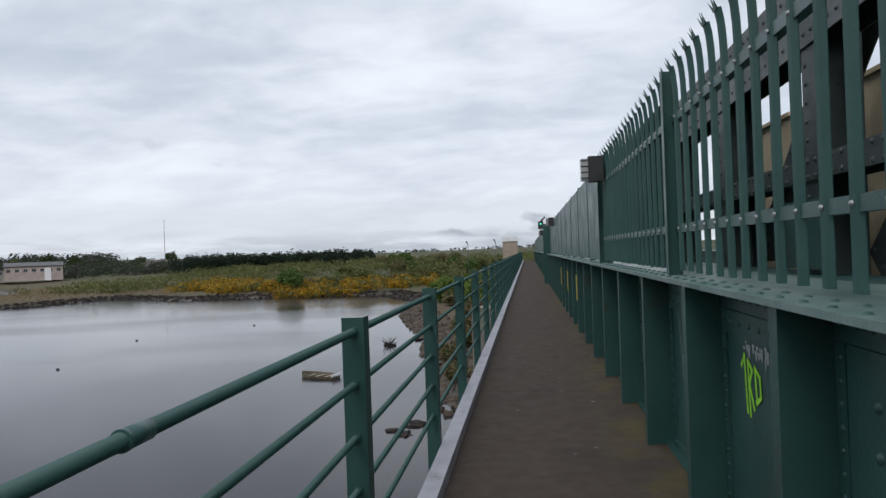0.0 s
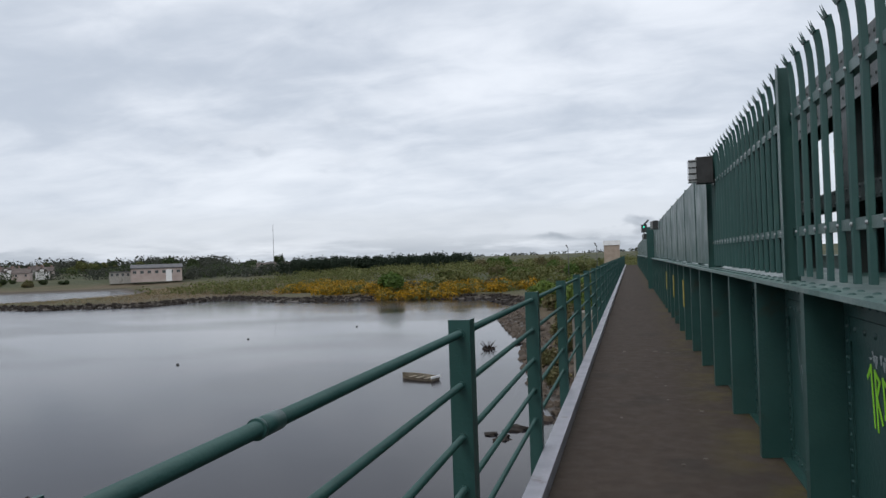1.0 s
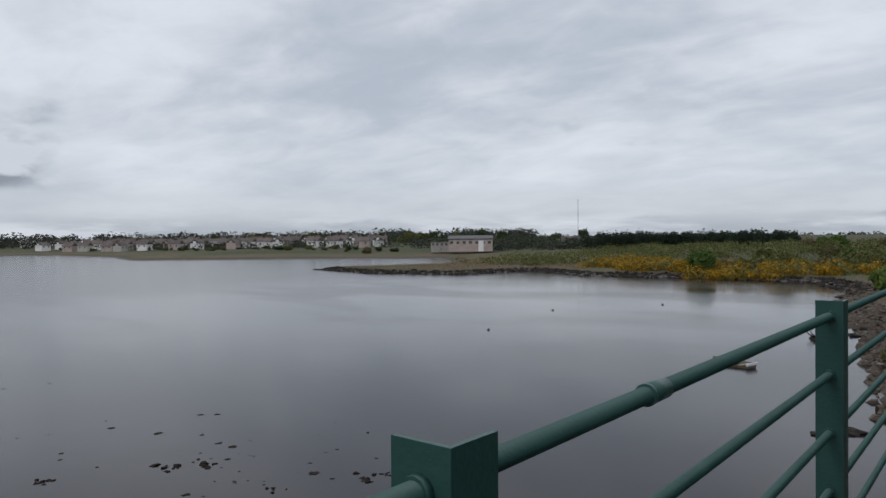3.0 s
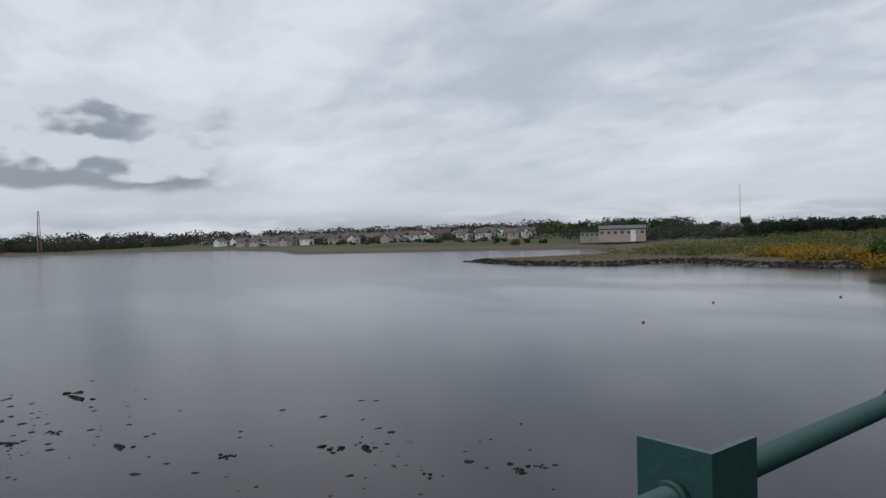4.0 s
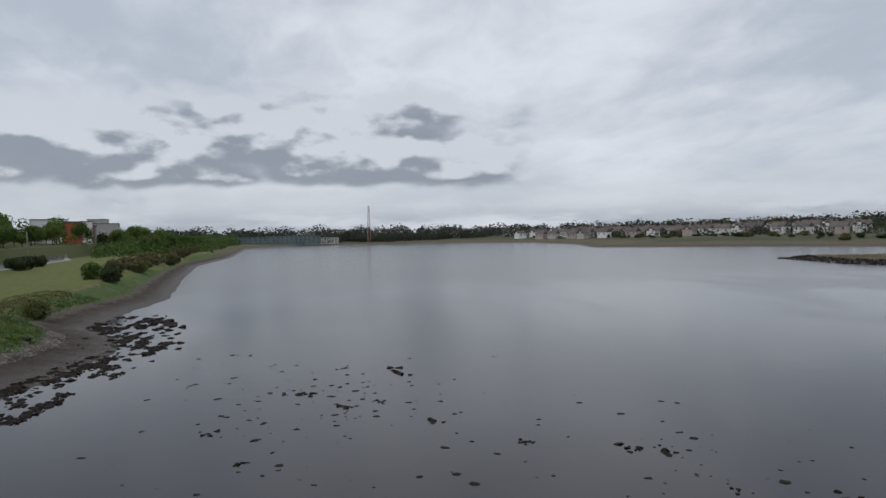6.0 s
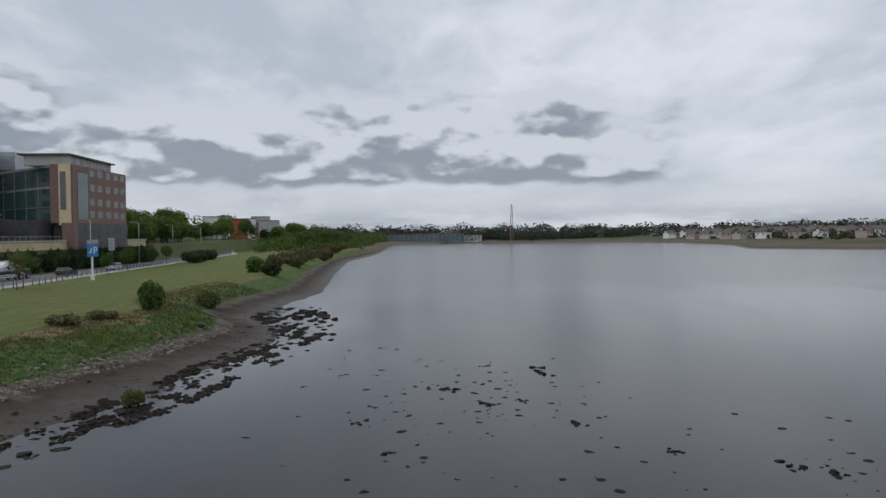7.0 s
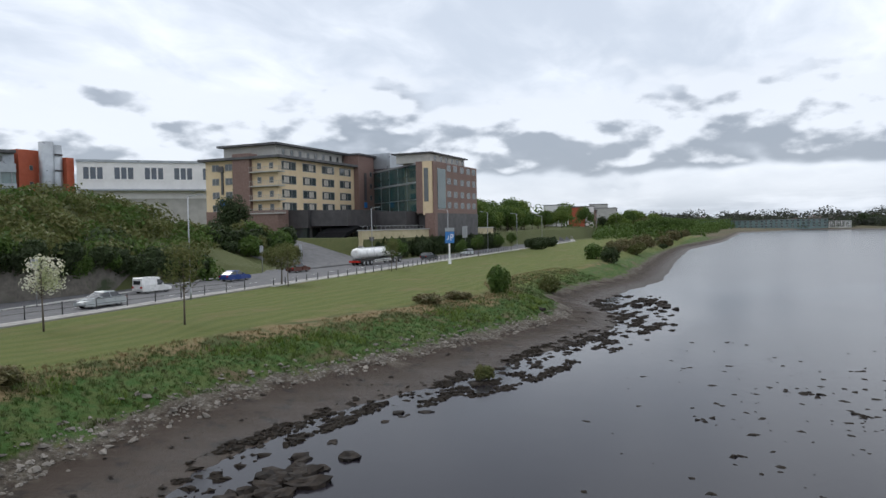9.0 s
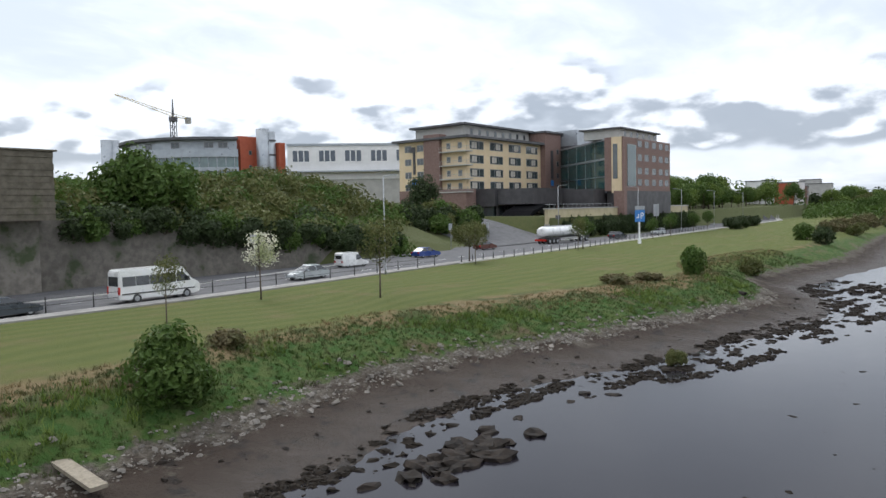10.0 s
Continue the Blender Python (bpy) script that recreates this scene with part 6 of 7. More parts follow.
def block_building(name, label, x, y, w, d, h, wall, turn=0.0, roof="flat", storeys=2, cols=4, z=None, cat="building"):
    ob = thing(name, label, cat, (x, y, ground_z(x, y) if z is None else z), turn)
    solid("wall", wall, ob, (-w / 2, w / 2, -d / 2, d / 2, -3, h))
    if roof == "flat":
        solid("roof", ROOFGREY, ob, (-w / 2 - 0.3, w / 2 + 0.3, -d / 2 - 0.3, d / 2 + 0.3, h + 0.001, h + 0.4))
    else:
        bm = bmesh.new()
        prism(bm, [(-d / 2 - 0.4, h + 0.001), (d / 2 + 0.4, h + 0.001), (0, h + d * 0.32)], "x", -w / 2 - 0.3, w / 2 + 0.3)
        part("roof", bm, ROOFPALE, ob)
    wm = window_mesh(w / cols * 0.5, min(1.5, h / storeys * 0.55), 0.1, 1)
    for s in range(storeys):
        for c in range(cols):
            for side, rz in ((d / 2 + 0.01, 180), (-d / 2 - 0.01, 0)):
                add_window(ob, wm, pose(-w / 2 + (c + 0.5) * w / cols, side, (s + 0.55) * h / storeys, 0, 0, rz))
    return ob


# along the road past the hotel
block_building("apartment_block", "red apartment block with white end bays", -392, -94, 26, 14, 13, REDWALL, 14, "flat", 4, 6, -2.5, "apartment block")
block_building("apartment_block", "white rendered apartment block beside the road", -370, -97, 12, 13, 14, WHITEWALL, 14, "flat", 4, 3, -2.5, "apartment block")
block_building("apartment_block", "tall narrow white rendered apartment block", -415, -93, 9, 13, 14, WHITEWALL, 14, "flat", 4, 2, -2.5, "apartment block")
block_building("apartment_block", "dull red apartment block with a dark roof", -438, -96, 28, 13, 12, BRICK, 10, "flat", 4, 6, -2.5, "apartment block")
block_building("office_block", "pale low office block above the trees", -400, -140, 40, 16, 9, PALEWALL, 12, "flat", 4, 8, 0, "office building")
block_building("apartment_block", "large grey stepped apartment block on the rise", -505, -98, 30, 18, 12, PALEWALL, 8, "flat", 4, 7, 0, "apartment block")
block_building("apartment_block", "set-back top storey block of grey apartments", -508, -102, 18, 12, 15, PALEWALL, 8, "flat", 5, 4, 0, "apartment block")
block_building("kiosk", "small brown brick kiosk beside the hotel", -202, -84, 6, 5, 4.5, BRICK, 0, "flat", 1, 2, -1, "building")

# long glassy sheds and sheds on the western shore
for x, y, w, h, t, m in ((-742, -78, 46, 6, 85, PALEWALL), (-752, -20, 60, 7.5, 88, OFFGLASS), (-764, 36, 56, 8, 92, OFFGLASS), (-770, 74, 20, 6, 92, WHITEWALL)):
    block_building("industrial_unit", "low pale glazed industrial building on the far shore", x, y, w, 16, h, m, t, "flat", 3, 12, -6.0, "industrial building")
solid_mast = thing("lattice_mast", "tall red-brown lattice mast behind the far town", "mast", (-741, 114, -6))
bm = bmesh.new()
for sx, sy in ((-1.6, -1.6), (1.6, -1.6), (0, 1.8)):
    tube(bm, (sx, sy, 0), (sx * 0.3, sy * 0.3, 39), 0.3, 0.22, 5)
for k in range(16):
    a_, b_ = 1 - 0.7 * k / 16, 1 - 0.7 * (k + 1) / 16
    z0, z1 = 39 * k / 16, 39 * (k + 1) / 16
    tube(bm, (-1.6 * a_, -1.6 * a_, z0), (1.6 * b_, -1.6 * b_, z1), 0.14, 0.14, 4), tube(bm, (1.6 * a_, -1.6 * a_, z0), (0, 1.8 * b_, z1), 0.14, 0.14, 4)
part("lattice", bm, surface("mast_red", (0.22, 0.12, 0.10), (0.28, 0.17, 0.15), 3, 0.7), solid_mast)
thin = thing("radio_mast", "very thin pale guyed radio mast", "mast", (-214, 396, -4))
bm = bmesh.new()
tube(bm, (0, 0, 0), (0, 0, 31), 0.22, 0.16, 6)
part("pole", bm, STEEL, thin)
pale_hall = block_building("school_hall", "long pale pink two-storey hall with a shallow grey roof", -245, 325, 25, 14, 3.9, PINKWALL, 36, "flat", 1, 7, -1.9, "hall")
bm = bmesh.new()
prism(bm, [(-7.6, 4.31), (7.6, 4.31), (0, 6.2)], "x", -12.9, 12.9)
part("pitched_roof", bm, ROOFGREY, pale_hall)
solid("entrance", WHITE, pale_hall, (4.5, 7.4, -7.4, -7.05, -3, 3.2), label="white entrance bay")
block_building("annexe", "low grey annexe beside the pale hall", -263, 321, 13, 9, 3.0, CONCRETE, 36, "flat", 1, 5, -2.4, "building")
for x, y, w, h in ((-218, 420, 26, 6), (-190, 430, 20, 7), (-236, 430, 16, 6)):
    block_building("farm_shed", "pale shed behind the far trees", x, y, w, 10, h - 2.5, PALEWALL, 20, "gable", 1, 4, -3, "shed")

# ---------------------------------------------------------------- the far town: many small houses
def make_house(wall, label):
    ob = thing("house", label, "house", group="houses across the water")
    solid("wall", wall, ob, (-5, 5, -3.8, 3.8, -2, 5.0))
    bm = bmesh.new()
    prism(bm, [(-4.3, 5.001), (4.3, 5.001), (0, 8.0)], "x", -5.3, 5.3)
    part("roof", bm, ROOFPALE, ob)
    solid("gable_wall", wall, ob, (-5.32, -5.301, -1.2, 1.2, 5.0, 6.6))
    solid("chimney", BRICK, ob, (3.2, 4.2, -0.5, 0.5, 7.2, 9.0))
    wm = W_SMALL
    for s in (-1, 1):
        for x in (-2.6, 2.6):
            for z in (3.6,):
                add_window(ob, wm, pose(x, s * 3.81, z, 0, 0, 0 if s < 0 else 180))
    return ob


kinds = [make_house(WHITEWALL, "white-walled house with a weathered pitched roof across the water"), make_house(PALEWALL, "grey-walled house with a weathered pitched roof across the water"), make_house(PINKWALL, "buff-walled house with a weathered pitched roof across the water")]
r = random.Random(12)
count = 0
for row in range(9):
    for k in range(17):
        # the estate rises from the shore between the wood and the western sheds
        t = (k + r.uniform(-0.3, 0.3)) / 16
        base = Vector((-330 - 330 * t, 345 - 95 * t, 0))
        out_ = Vector((-0.75, 0.66, 0))
        p = base + out_ * (22 + 30 * row) + Vector((r.uniform(-6, 6), r.uniform(-6, 6), 0))
        if r.random() < 0.22:
            continue
        z = ground_z(p.x, p.y) + 0.0
        m = pose(p.x, p.y, z, 0, 0, r.choice((20, 35, 110, 125)) + r.uniform(-8, 8))
        k_ = kinds[r.choice((0, 0, 1, 2, 2))]
        if "planted" not in k_:
            k_["planted"] = 1
            k_.matrix_basis = m
        else:
            copy_thing(k_, m)
for k in range(26):
    x, y = -766 - r.uniform(5, 190), -60 + 16 * k + r.uniform(-8, 8)
    copy_thing(kinds[k % 3], pose(x, y, ground_z(x, y), 0, 0, r.uniform(0, 180)))

# ---------------------------------------------------------------- planting: the southern bank and hill
sapling = make_tree("young staked tree with thin pale new leaves on the lawn", LEAF_OLIVE, 2.3, 1.5, 1.9, 900, 0.10, 3, 8, 0.06)
plant(sapling, -40.3, -39.0, 1.15)
plant(sapling, -70.4, -51.7, 1.0, 0.95)
plant(sapling, -98.5, -52.5, 0.95)
plant(sapling, -23.6, -41.7, 0.75, 0.8)
blossom = make_tree("young tree in cream blossom on the lawn", BLOSSOM, 2.5, 1.45, 1.6, 800, 0.11, 5, 8, 0.06)
plant(blossom, -34.5, -46.6, 1.05)
broad = make_tree("spreading young tree with yellowish new leaves", LEAF_OLIVE, 1.9, 2.7, 1.7, 2600, 0.12, 8, 10, 0.09)
plant(broad, -72.2, -54.0, 1.05)
green_tree = make_tree("leafy green roadside tree", LEAF_MID, 1.8, 1.8, 2.0, 1700, 0.13, 9, 9, 0.08)
for x, y, s in ((-102, -53.5, 1.0), (-136, -55.8, 0.8), (-150, -57.5, 0.95), (-171, -60.0, 0.9), (-186, -61.6, 0.95)):
    plant(green_tree, x, y, s)
bush_mid = make_bush("dense rounded green bush on the bank", LEAF_MID, 4200, 0.06, 11, 0.9, 14)
plant(bush_mid, -15.6, -28.0, 2.25, 2.25, 0.5)
bush_dark = make_bush("dark green leafy bush with dense twigs", LEAF_DARK, 1250, 0.11, 12, 0.8)
bush_olive = make_bush("olive green scrub bush on rough grass", LEAF_OLIVE, 1200, 0.11, 13, 0.75)
bush_bright = make_bush("fresh pale green leafy bush", LEAF_BRIGHT, 1200, 0.11, 14, 0.8)
bush_green = make_bush("mid green rounded scrub bush", LEAF_MID, 1200, 0.11, 15, 0.8)
bush_brown = make_bush("brownish budding low scrub bush", LEAF_BROWN, 1200, 0.10, 16, 0.75)
for k in range(26):
    x, y = -97 - 21 * random.random(), -79 - 17 * random.random()
    s = random.uniform(1.8, 3.0)
    plant(random.choice((bush_dark, bush_olive, bush_green)), x, y, s, s * random.uniform(0.9, 1.3))
# shrubs on the bank
plant(bush_green, -69.4, -24.3, 1.45, 2.0)
plant(bush_dark, -70.4, -24.6, 0.9, 1.3)
plant(bush_olive, -87.0, -23.7, 1.5, 1.6)
plant(bush_green, -138.8, -28.7, 2.2, 2.2), plant(bush_dark, -131.1, -24.2, 2.0, 2.2)
plant(bush_brown, -58, -27.0, 1.6, 0.7), plant(bush_brown, -62, -26.0, 1.5, 0.6), plant(bush_brown, -21.5, -32, 1.2, 0.7), plant(bush_olive, -41.5, -15.6, 0.7, 0.7, z=WATER)
for k in range(46):
    x = -165 - 6.0 * k + random.uniform(-2, 2)
    y = -27 + random.uniform(-7, 3) - 0.03 * (abs(x) - 165)
    s = random.uniform(1.2, 2.9)
    plant(random.choice((bush_olive, bush_brown, bush_olive, bush_brown, bush_dark)), x, y, s, s * random.uniform(0.7, 1.1))
# hedges in front of the hotel
for k in range(24):
    x = -134 - 3.2 * k
    if not (-150 < x < -146):
        plant(bush_dark, x, -73.6, 2.0, 3.4 if k % 5 else 2.8, z=-5.4)
for k in range(12):
    plant(bush_dark, -205 - 2.6 * k, -62.5 - 0.25 * k, 1.7, 2.0)
for x, y in ((-190, -56), (-194, -55.5), (-222, -60), (-214, -58)):
    plant(bush_dark, x, y, 2.2, 2.2)
# overgrown hill above the wall
hill_sets = {"dark": [], "mid": [], "olive": []}
for k in range(420):
    x = random.uniform(-114, 2)
    y = random.uniform(-116, -70.8)
    if x < -84 and y > -77 - (-84 - x) * 0.7:
        continue
    s = random.uniform(1.4, 3.0)
    key = random.choice(("dark", "mid", "olive")) if y > -77 else random.choice(("mid", "olive", "olive", "olive", "mid"))
    hill_sets[key].append((x, y, ground_z(x, y) + s * 0.35, s * 1.15, s * 1.15, s * random.uniform(0.6, 1.0)))
for key, material in (("dark", LEAF_DARK), ("mid", LEAF_MID), ("olive", LEAF_OLIVE)):
    tagged(new("hill_scrub", leaf_cloud("hill_scrub", hill_sets[key], 230 * len(hill_sets[key]), 0.31, material, 70 + len(key))), "overgrown green scrub covering the hill above the wall", "scrub", kind="stuff")
# ivy and brambles hanging over the wall
for k in range(44):
    x = -31 - 50 * (k / 44) + random.uniform(-1, 1)
    y = float(np.interp(x, [-79, -60, -40], [-73.2, -69.4, -68.9])) - 0.5
    top_z = float(np.interp(x, [-96, -78, -50, -33, -28], [-5.4, -3.2, -0.8, 0.9, 1.2]))
    s = random.uniform(1.3, 2.2)
    plant(random.choice((bush_dark, bush_dark, bush_green)), x, y, s, s * 1.0, z=top_z - random.uniform(0.2, 2.2))
round_tree = make_tree("large round leafy tree on the hill", LEAF_MID, 1.2, 6.6, 4.6, 9000, 0.30, 21, 16, 0.35)
plant(round_tree, -42.0, -78.0, 1.0, z=-0.6)
conifer = make_tree("dark conical evergreen beside the hotel", LEAF_DARK, 0.6, 3.4, 4.0, 3800, 0.22, 22, 10, 0.2)
plant(conifer, -117.0, -100.0, 1.2)
big_tree = make_tree("tall leafy tree beyond the hotel", LEAF_BRIGHT, 2.5, 5.5, 5.5, 2800, 0.40, 23, 13, 0.3)
big_dark = make_tree("tall dark green leafy tree", LEAF_MID, 2.5, 5.5, 5.8, 2800, 0.40, 24, 13, 0.3)
for k in range(26):
    x = -226 - 4.2 * k + random.uniform(-3, 3)
    plant((big_tree, big_dark, big_dark)[k % 3], x, -88 - 0.12 * (abs(x) - 226) - random.uniform(0, 28), random.uniform(0.75, 1.2), z=-1.5)
for x, y, s in ((-345, -76, 0.8), (-352, -88, 0.9), (-330, -84, 0.7), (-300, -160, 1.3), (-276, -160, 1.2), (-455, -80, 1.0), (-470, -74, 1.1), (-430, -70, 0.7), (-540, -80, 1.2), (-560, -70, 1.1), (-575, -90, 1.3), (-520, -66, 0.9), (-10, -118, 1.2), (-24, -125, 1.1), (-480, -120, 1.6), (-440, -140, 1.7)):
    plant(random.choice((big_dark, big_tree)), x, y, s)
for k in range(26):
    x = -214 - 6.5 * k + random.uniform(-3, 3)
    plant((big_dark, big_tree)[k % 2], x, -77 - 0.11 * (abs(x) - 214) - random.uniform(0, 9), random.uniform(0.4, 0.72))
for k in range(30):
    x = -330 - 9 * k + random.uniform(-4, 4)
    plant((big_dark, bush_dark)[0], x, -40 - random.uniform(0, 26), random.uniform(0.45, 0.8))
drive = thing("hotel_drive", "grey asphalt drive climbing to the hotel", "drive", kind="structure")
bm = bmesh.new()
g = [[bm.verts.new((x, y, ground_z(x, y) + 0.16)) for y in np.linspace(-70.5, -97, 12)] for x in np.linspace(-127.5, -101, 10)]
for p_, q_ in zip(g, g[1:]):
    for i in range(11):
        bm.faces.new((p_[i], q_[i], q_[i + 1], p_[i + 1]))
part("drive_surface", bm, ASPHALT, drive)
far_tree = make_tree("distant dark tree on the far shore", LEAF_DARK, 1.5, 4.2, 3.2, 700, 0.6, 31, 9, 0.3, density_limbs=4)
far_olive = make_tree("distant olive tree on the far shore", LEAF_OLIVE, 1.5, 4.2, 3.0, 700, 0.6, 32, 9, 0.3, density_limbs=4)
for k in range(120):
    t = r.random()
    if t < 0.3:
        x, y = -760 - r.uniform(0, 260), r.uniform(-120, 330)
    elif t < 0.6:
        x, y = -440 - 220 * r.random(), -40 - r.uniform(10, 120)
    else:
        q = r.random()
        x, y = -330 - 420 * q + r.uniform(-60, 20), 410 - 70 * q + r.uniform(30, 280)
    s = r.uniform(0.8, 1.6)
    plant(far_tree if r.random() < 0.6 else far_olive, x, y, s)
for k in range(70):
    q = k / 70
    x, y = -296 - 400 * q + r.uniform(-6, 6), 292 - 20 * q + r.uniform(0, 26)
    if inland(np.array([x]), np.array([y]))[0] > 6:
        plant(random.choice((bush_brown, bush_olive, bush_dark)), x, y + r.uniform(0, 22), r.uniform(1.2, 3.4), r.uniform(0.9, 2.6))

# distant ridge of trees that closes the horizon
pts = []
for k in range(1300):
    deg = r.uniform(-12, 250)
    a = math.radians(deg)
    d = r.uniform(780, 1080)
    x, y = -d * math.sin(a), d * math.cos(a)
    s = (0.3 if deg < 32 else 1.3 if 74 < deg < 112 else 0.9 if deg >= 112 else 1.15) * r.uniform(0.7, 1.15)
    pts.append((x, y, ground_z(x, y) + 2.5 * s, r.uniform(9, 18) * s, r.uniform(9, 18) * s, r.uniform(5, 10) * s))
# leaf colour carries the distance haze, there is no volume
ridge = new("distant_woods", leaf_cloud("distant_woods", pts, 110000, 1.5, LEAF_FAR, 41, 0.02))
pts = []
for k in range(520):
    q = r.random()
    x, y = -320 - 400 * q + r.uniform(-70, 30), 330 - 70 * q + r.uniform(10, 270)
    s = r.uniform(2.0, 4.2)
    pts.append((x, y, ground_z(x, y) + s * 0.5, s * 1.6, s * 1.6, s))
for k in range(150):
    x, y = -766 - r.uniform(0, 50), -110 + 2.4 * k
    s = r.uniform(3.6, 6.6)
    pts.append((x, y, ground_z(x, y) + s * 0.5, s * 1.5, s * 1.5, s))
for k in range(120):
    x, y = -262 + r.uniform(-60, 90), 345 + r.uniform(-4, 70)
    s = r.uniform(2.0, 4.6)
    pts.append((x, y, ground_z(x, y) + s * 0.6, s * 1.4, s * 1.4, s))
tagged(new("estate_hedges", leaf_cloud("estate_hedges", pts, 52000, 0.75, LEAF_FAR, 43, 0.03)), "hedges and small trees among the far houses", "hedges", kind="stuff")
tagged(new("estate_trees", leaf_cloud("estate_trees", [(x + 9, y + 6, z + 0.8, a, c, d) for x, y, z, a, c, d in pts[::2]], 22000, 0.7, LEAF_DARK, 44, 0.03)), "dark trees among the far houses", "trees", kind="stuff")
pts = []
for k in range(150):
    x = r.uniform(-480, -214)
    y = r.uniform(-165, -96) - 0.06 * (abs(x) - 214)
    s = r.uniform(4.0, 6.5)
    pts.append((x, y, ground_z(x, y) + s * 0.8, s, s, s * r.uniform(0.9, 1.4)))
for k in range(110):
    x = r.uniform(-620, -300)
    y = r.uniform(-86, -26) if x < -330 else r.uniform(-70, -34)
    s = r.uniform(2.2, 4.4)
    pts.append((x, y, ground_z(x, y) + s * 0.6, s * 1.2, s * 1.2, s))
for k in range(60):
    x, y = r.uniform(-775, -600), r.uniform(-75, -20)
    s = r.uniform(3.5, 6.0)
    pts.append((x, y, ground_z(x, y) + s * 0.6, s * 1.4, s * 1.4, s))
tagged(new("hillside_trees", leaf_cloud("hillside_trees", pts, 56000, 0.6, LEAF_MID, 45)), "leafy trees massed on the rise beyond the hotel", "trees", kind="stuff")
tagged(ridge, "dark distant tree belt along the horizon", "woods", kind="stuff")

# ---------------------------------------------------------------- the northern shore: gorse, scrub, pine wood
blobs_y, blobs_g, blobs_r = [], [], []
for k in range(210):
    t = r.random()
    x = -100 + 74 * t + r.uniform(-3, 3)
    y = 172 + 10 * math.sin(t * 7) * 0.4 + r.uniform(0, 24) + (12 if x < -85 else 0)
    s = r.uniform(1.2, 2.4)
    (blobs_y if r.random() < 0.8 else blobs_g).append((x, y, ground_z(x, y) + s * 0.35, s * 1.5, s * 1.2, s * 0.85))
for k in range(560):
    x = r.uniform(-150, 20)
    y = r.uniform(192, 340)
    s = r.uniform(1.5, 3.2)
    blobs_g.append((x, y, ground_z(x, y) + s * 0.3, s * 1.6, s * 1.3, s * 0.9))
tagged(new("gorse", leaf_cloud("gorse", blobs_y, 30000, 0.30, GORSE, 51)), "yellow flowering gorse along the far bank", "gorse", kind="stuff")
tagged(new("gorse_green", leaf_cloud("gorse_green", [(x + 1, y + 1.5, z - 0.2, a * 1.05, b * 1.05, c) for x, y, z, a, b, c in blobs_y], 9000, 0.3, LEAF_OLIVE, 53)), "green stems and leaves of the gorse", "gorse", kind="stuff")
tagged(new("scrub", leaf_cloud("scrub", blobs_g, 48000, 0.38, LEAF_OLIVE, 52)), "olive and brown scrub behind the gorse", "scrub", kind="stuff")
plant(bush_green, -61.5, 178, 4.2, 3.9)
for k in range(60):
    x = r.uniform(-60, -4)
    y = r.uniform(95, 300) if x > -18 else r.uniform(175, 310)
    if inland(np.array([x]), np.array([y]))[0] > 3:
        s = r.uniform(1.8, 3.6)
        plant(r.choice((bush_green, bush_brown, bush_olive, bush_olive)), x, y, s, s * r.uniform(0.7, 1.1))
for x, y, s in ((-8.0, 104, 3.6), (-10.5, 112, 4.0), (-6.5, 116, 3.8), (-13, 120, 4.2), (-9, 128, 4.6), (-5.2, 98, 2.6), (-16, 132, 4.0)):
    plant(bush_bright, x, y, s * 0.7, s * 0.75)
for x, y, s in ((-5.0, 52, 1.2), (-6.5, 60, 1.4), (-5.2, 66, 1.6), (-6.5, 74, 1.8), (-6.8, 86, 2.2)):
    plant(bush_brown, x, y, s, s * 0.9)
pts = []
for k in range(170):
    t = r.random()
    x, y = -163 + 84 * t + r.uniform(-3, 3), 306 + 30 * t + r.uniform(0, 22)
    h = r.uniform(3.4, 4.5)
    pts.append((x, y, -3.4 + h, r.uniform(1.8, 3.0), r.uniform(1.8, 3.0), h))
tagged(new("pine_plantation", leaf_cloud("pine_plantation", pts, 26000, 0.5, PINE, 61)), "dense dark pine plantation on the skyline", "woods", kind="stuff")
tufts("reed_bed", "dry brown reeds on the far marsh", (lambda q: np.stack([q[:, 0], q[:, 1], height(q[:, 0], q[:, 1])], -1)[inland(q[:, 0], q[:, 1]) > 4])(rng.uniform((-190, 150), (-95, 260), (9000, 2))), 0.5, REEDS, 4)
p = rng.uniform((-190, 130), (-15, 195), (30000, 2))
dd = inland(p[:, 0], p[:, 1])
p = p[(dd > -1.5) & (dd < 3.2)]
scatter_stones("far_shore_rocks", "dark rocks and wrack along the far waterline", np.stack([p[:, 0], p[:, 1], np.maximum(height(p[:, 0], p[:, 1]), WATER - 0.02)], -1), 0.15 + 0.55 * rng.random(len(p)) ** 2, ROCK, 0.5)
p = rng.uniform((-24, 36), (-3, 165), (9000, 2))
dd = inland(p[:, 0], p[:, 1])
p = p[(dd > -1.2) & (dd < 4) & (p[:, 0] < -3)]
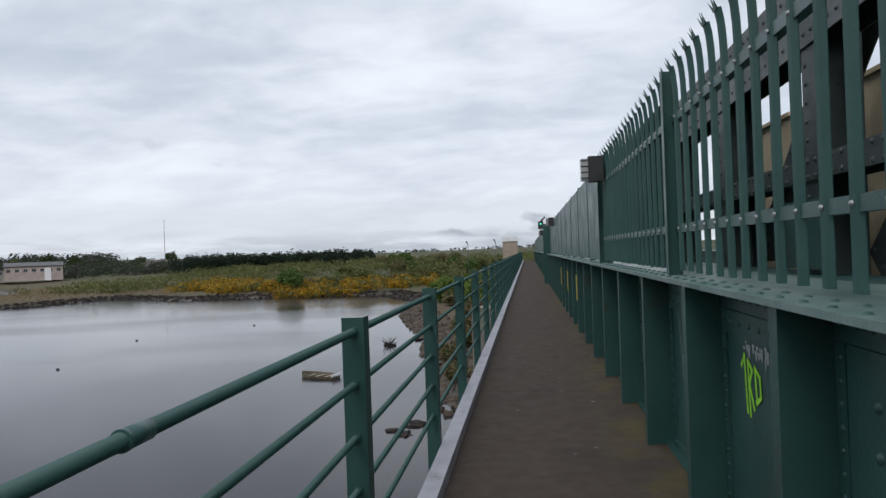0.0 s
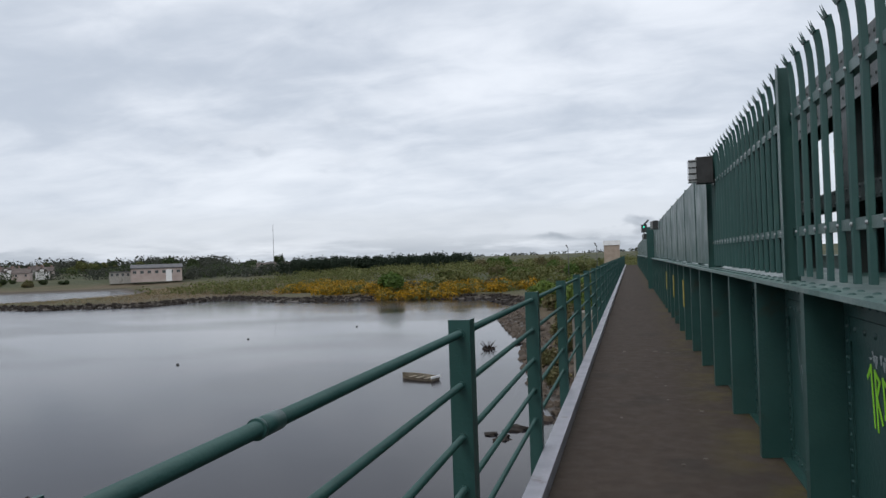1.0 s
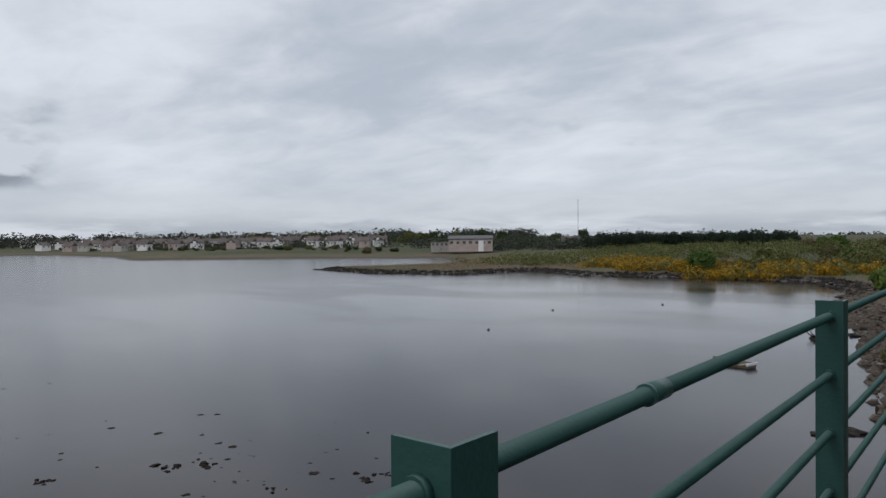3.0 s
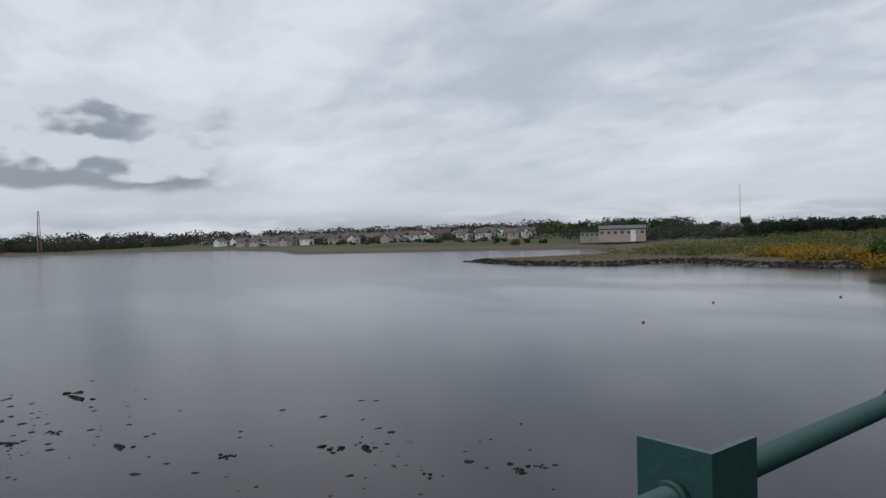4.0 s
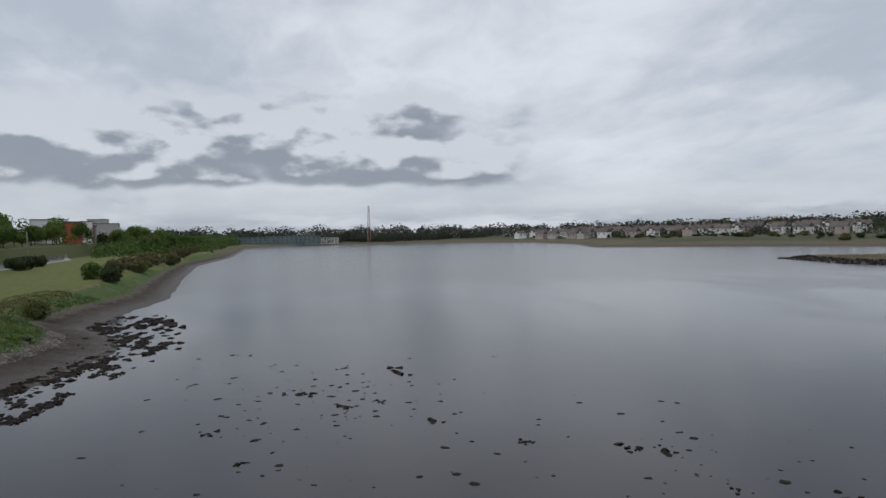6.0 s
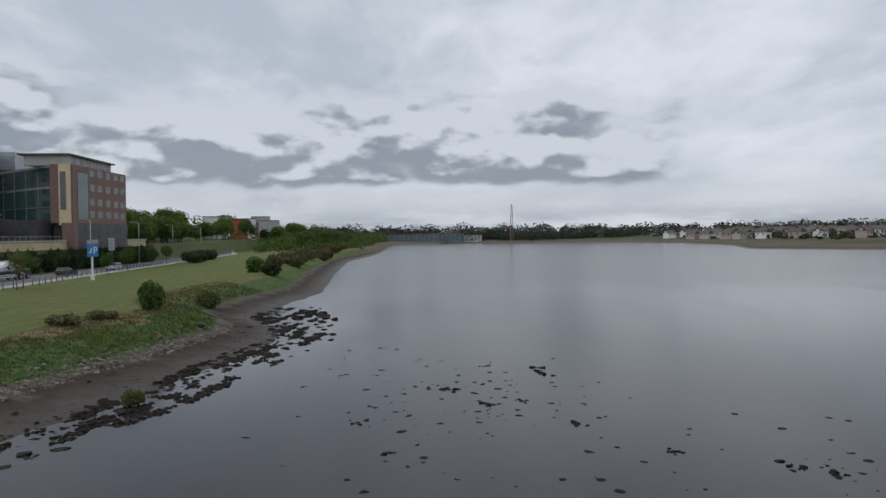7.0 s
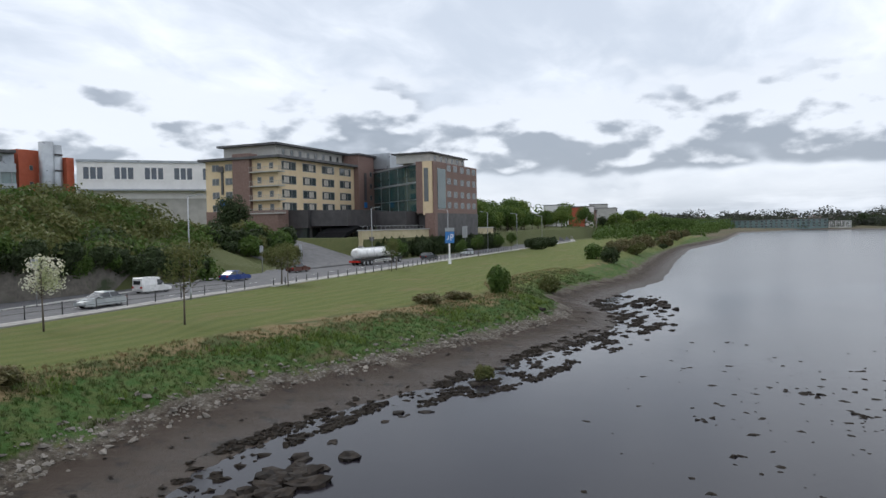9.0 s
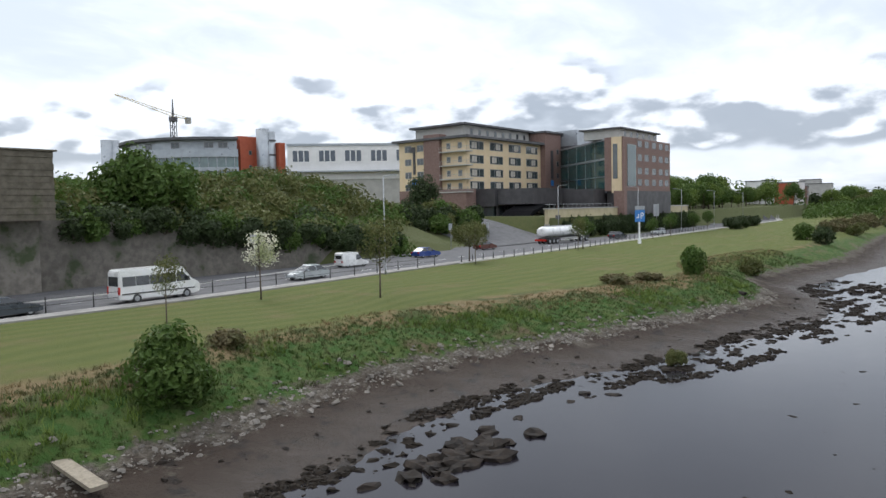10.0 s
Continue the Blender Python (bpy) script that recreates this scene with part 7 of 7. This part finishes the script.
scatter_stones("embankment_rocks", "brown rocks along the embankment beside the bridge", np.stack([p[:, 0], p[:, 1], np.maximum(height(p[:, 0], p[:, 1]), WATER - 0.02)], -1), 0.12 + 0.4 * rng.random(len(p)) ** 2, surface("brown_rock", (0.045, 0.034, 0.026), (0.09, 0.068, 0.05), 1.0, 0.85, bump=0.4), 0.6)

# the wrecked boat and the snag in the shallows
boat = thing("wrecked_boat", "half-sunk rotten grey rowing boat in still water", "boat", (-16.6, 55.6, WATER - 0.12), 160)
bm = bmesh.new()
g = []
for k in range(9):
    t = k / 8
    wdt = 0.75 * (1 - (max(t - 0.45, 0) / 0.55) ** 2.2) * (0.8 + 0.2 * min(t * 3, 1))
    x = -1.6 + 3.4 * t
    top_z = 0.42 + 0.16 * t * t
    g.append([bm.verts.new((x, y, z)) for y, z in ((-wdt, top_z), (-wdt * 0.8, 0.05), (0, -0.1), (wdt * 0.8, 0.05), (wdt, top_z - 0.1))])
for p_, q_ in zip(g, g[1:]):
    for i in range(4):
        bm.faces.new((p_[i], p_[i + 1], q_[i + 1], q_[i]))
bm.faces.new(g[0])
bmesh.ops.solidify(bm, geom=bm.faces[:], thickness=0.05)
part("hull", bm, WOOD, boat)
for x in (-0.9, 0.0, 0.8):
    solid("thwart", WOOD, boat, (x - 0.12, x + 0.12, -0.6, 0.6, 0.26, 0.31))
solid("transom_cap", WHITE, boat, (-1.68, -1.56, -0.62, 0.62, 0.32, 0.5))
snag = thing("driftwood_snag", "dark root of driftwood sticking out of the water", "driftwood", (-14.6, 74.3, WATER))
bm = bmesh.new()
for k in range(11):
    a = k * 0.57
    tube(bm, (0, 0, -0.1), (0.9 * math.cos(a), 0.6 * math.sin(a), random.uniform(0.15, 1.0)), 0.09, 0.02, 5)
part("roots", bm, WEED, snag)
for x, y in ((-44.0, 62.0), (-49, 84), (-40, 100)):
    o = thing("mooring_buoy", "small dark mooring buoy on the water", "buoy", (x, y, WATER))
    bm = bmesh.new()
    bmesh.ops.create_uvsphere(bm, u_segments=10, v_segments=8, radius=0.17)
    part("float", bm, BLACK, o)
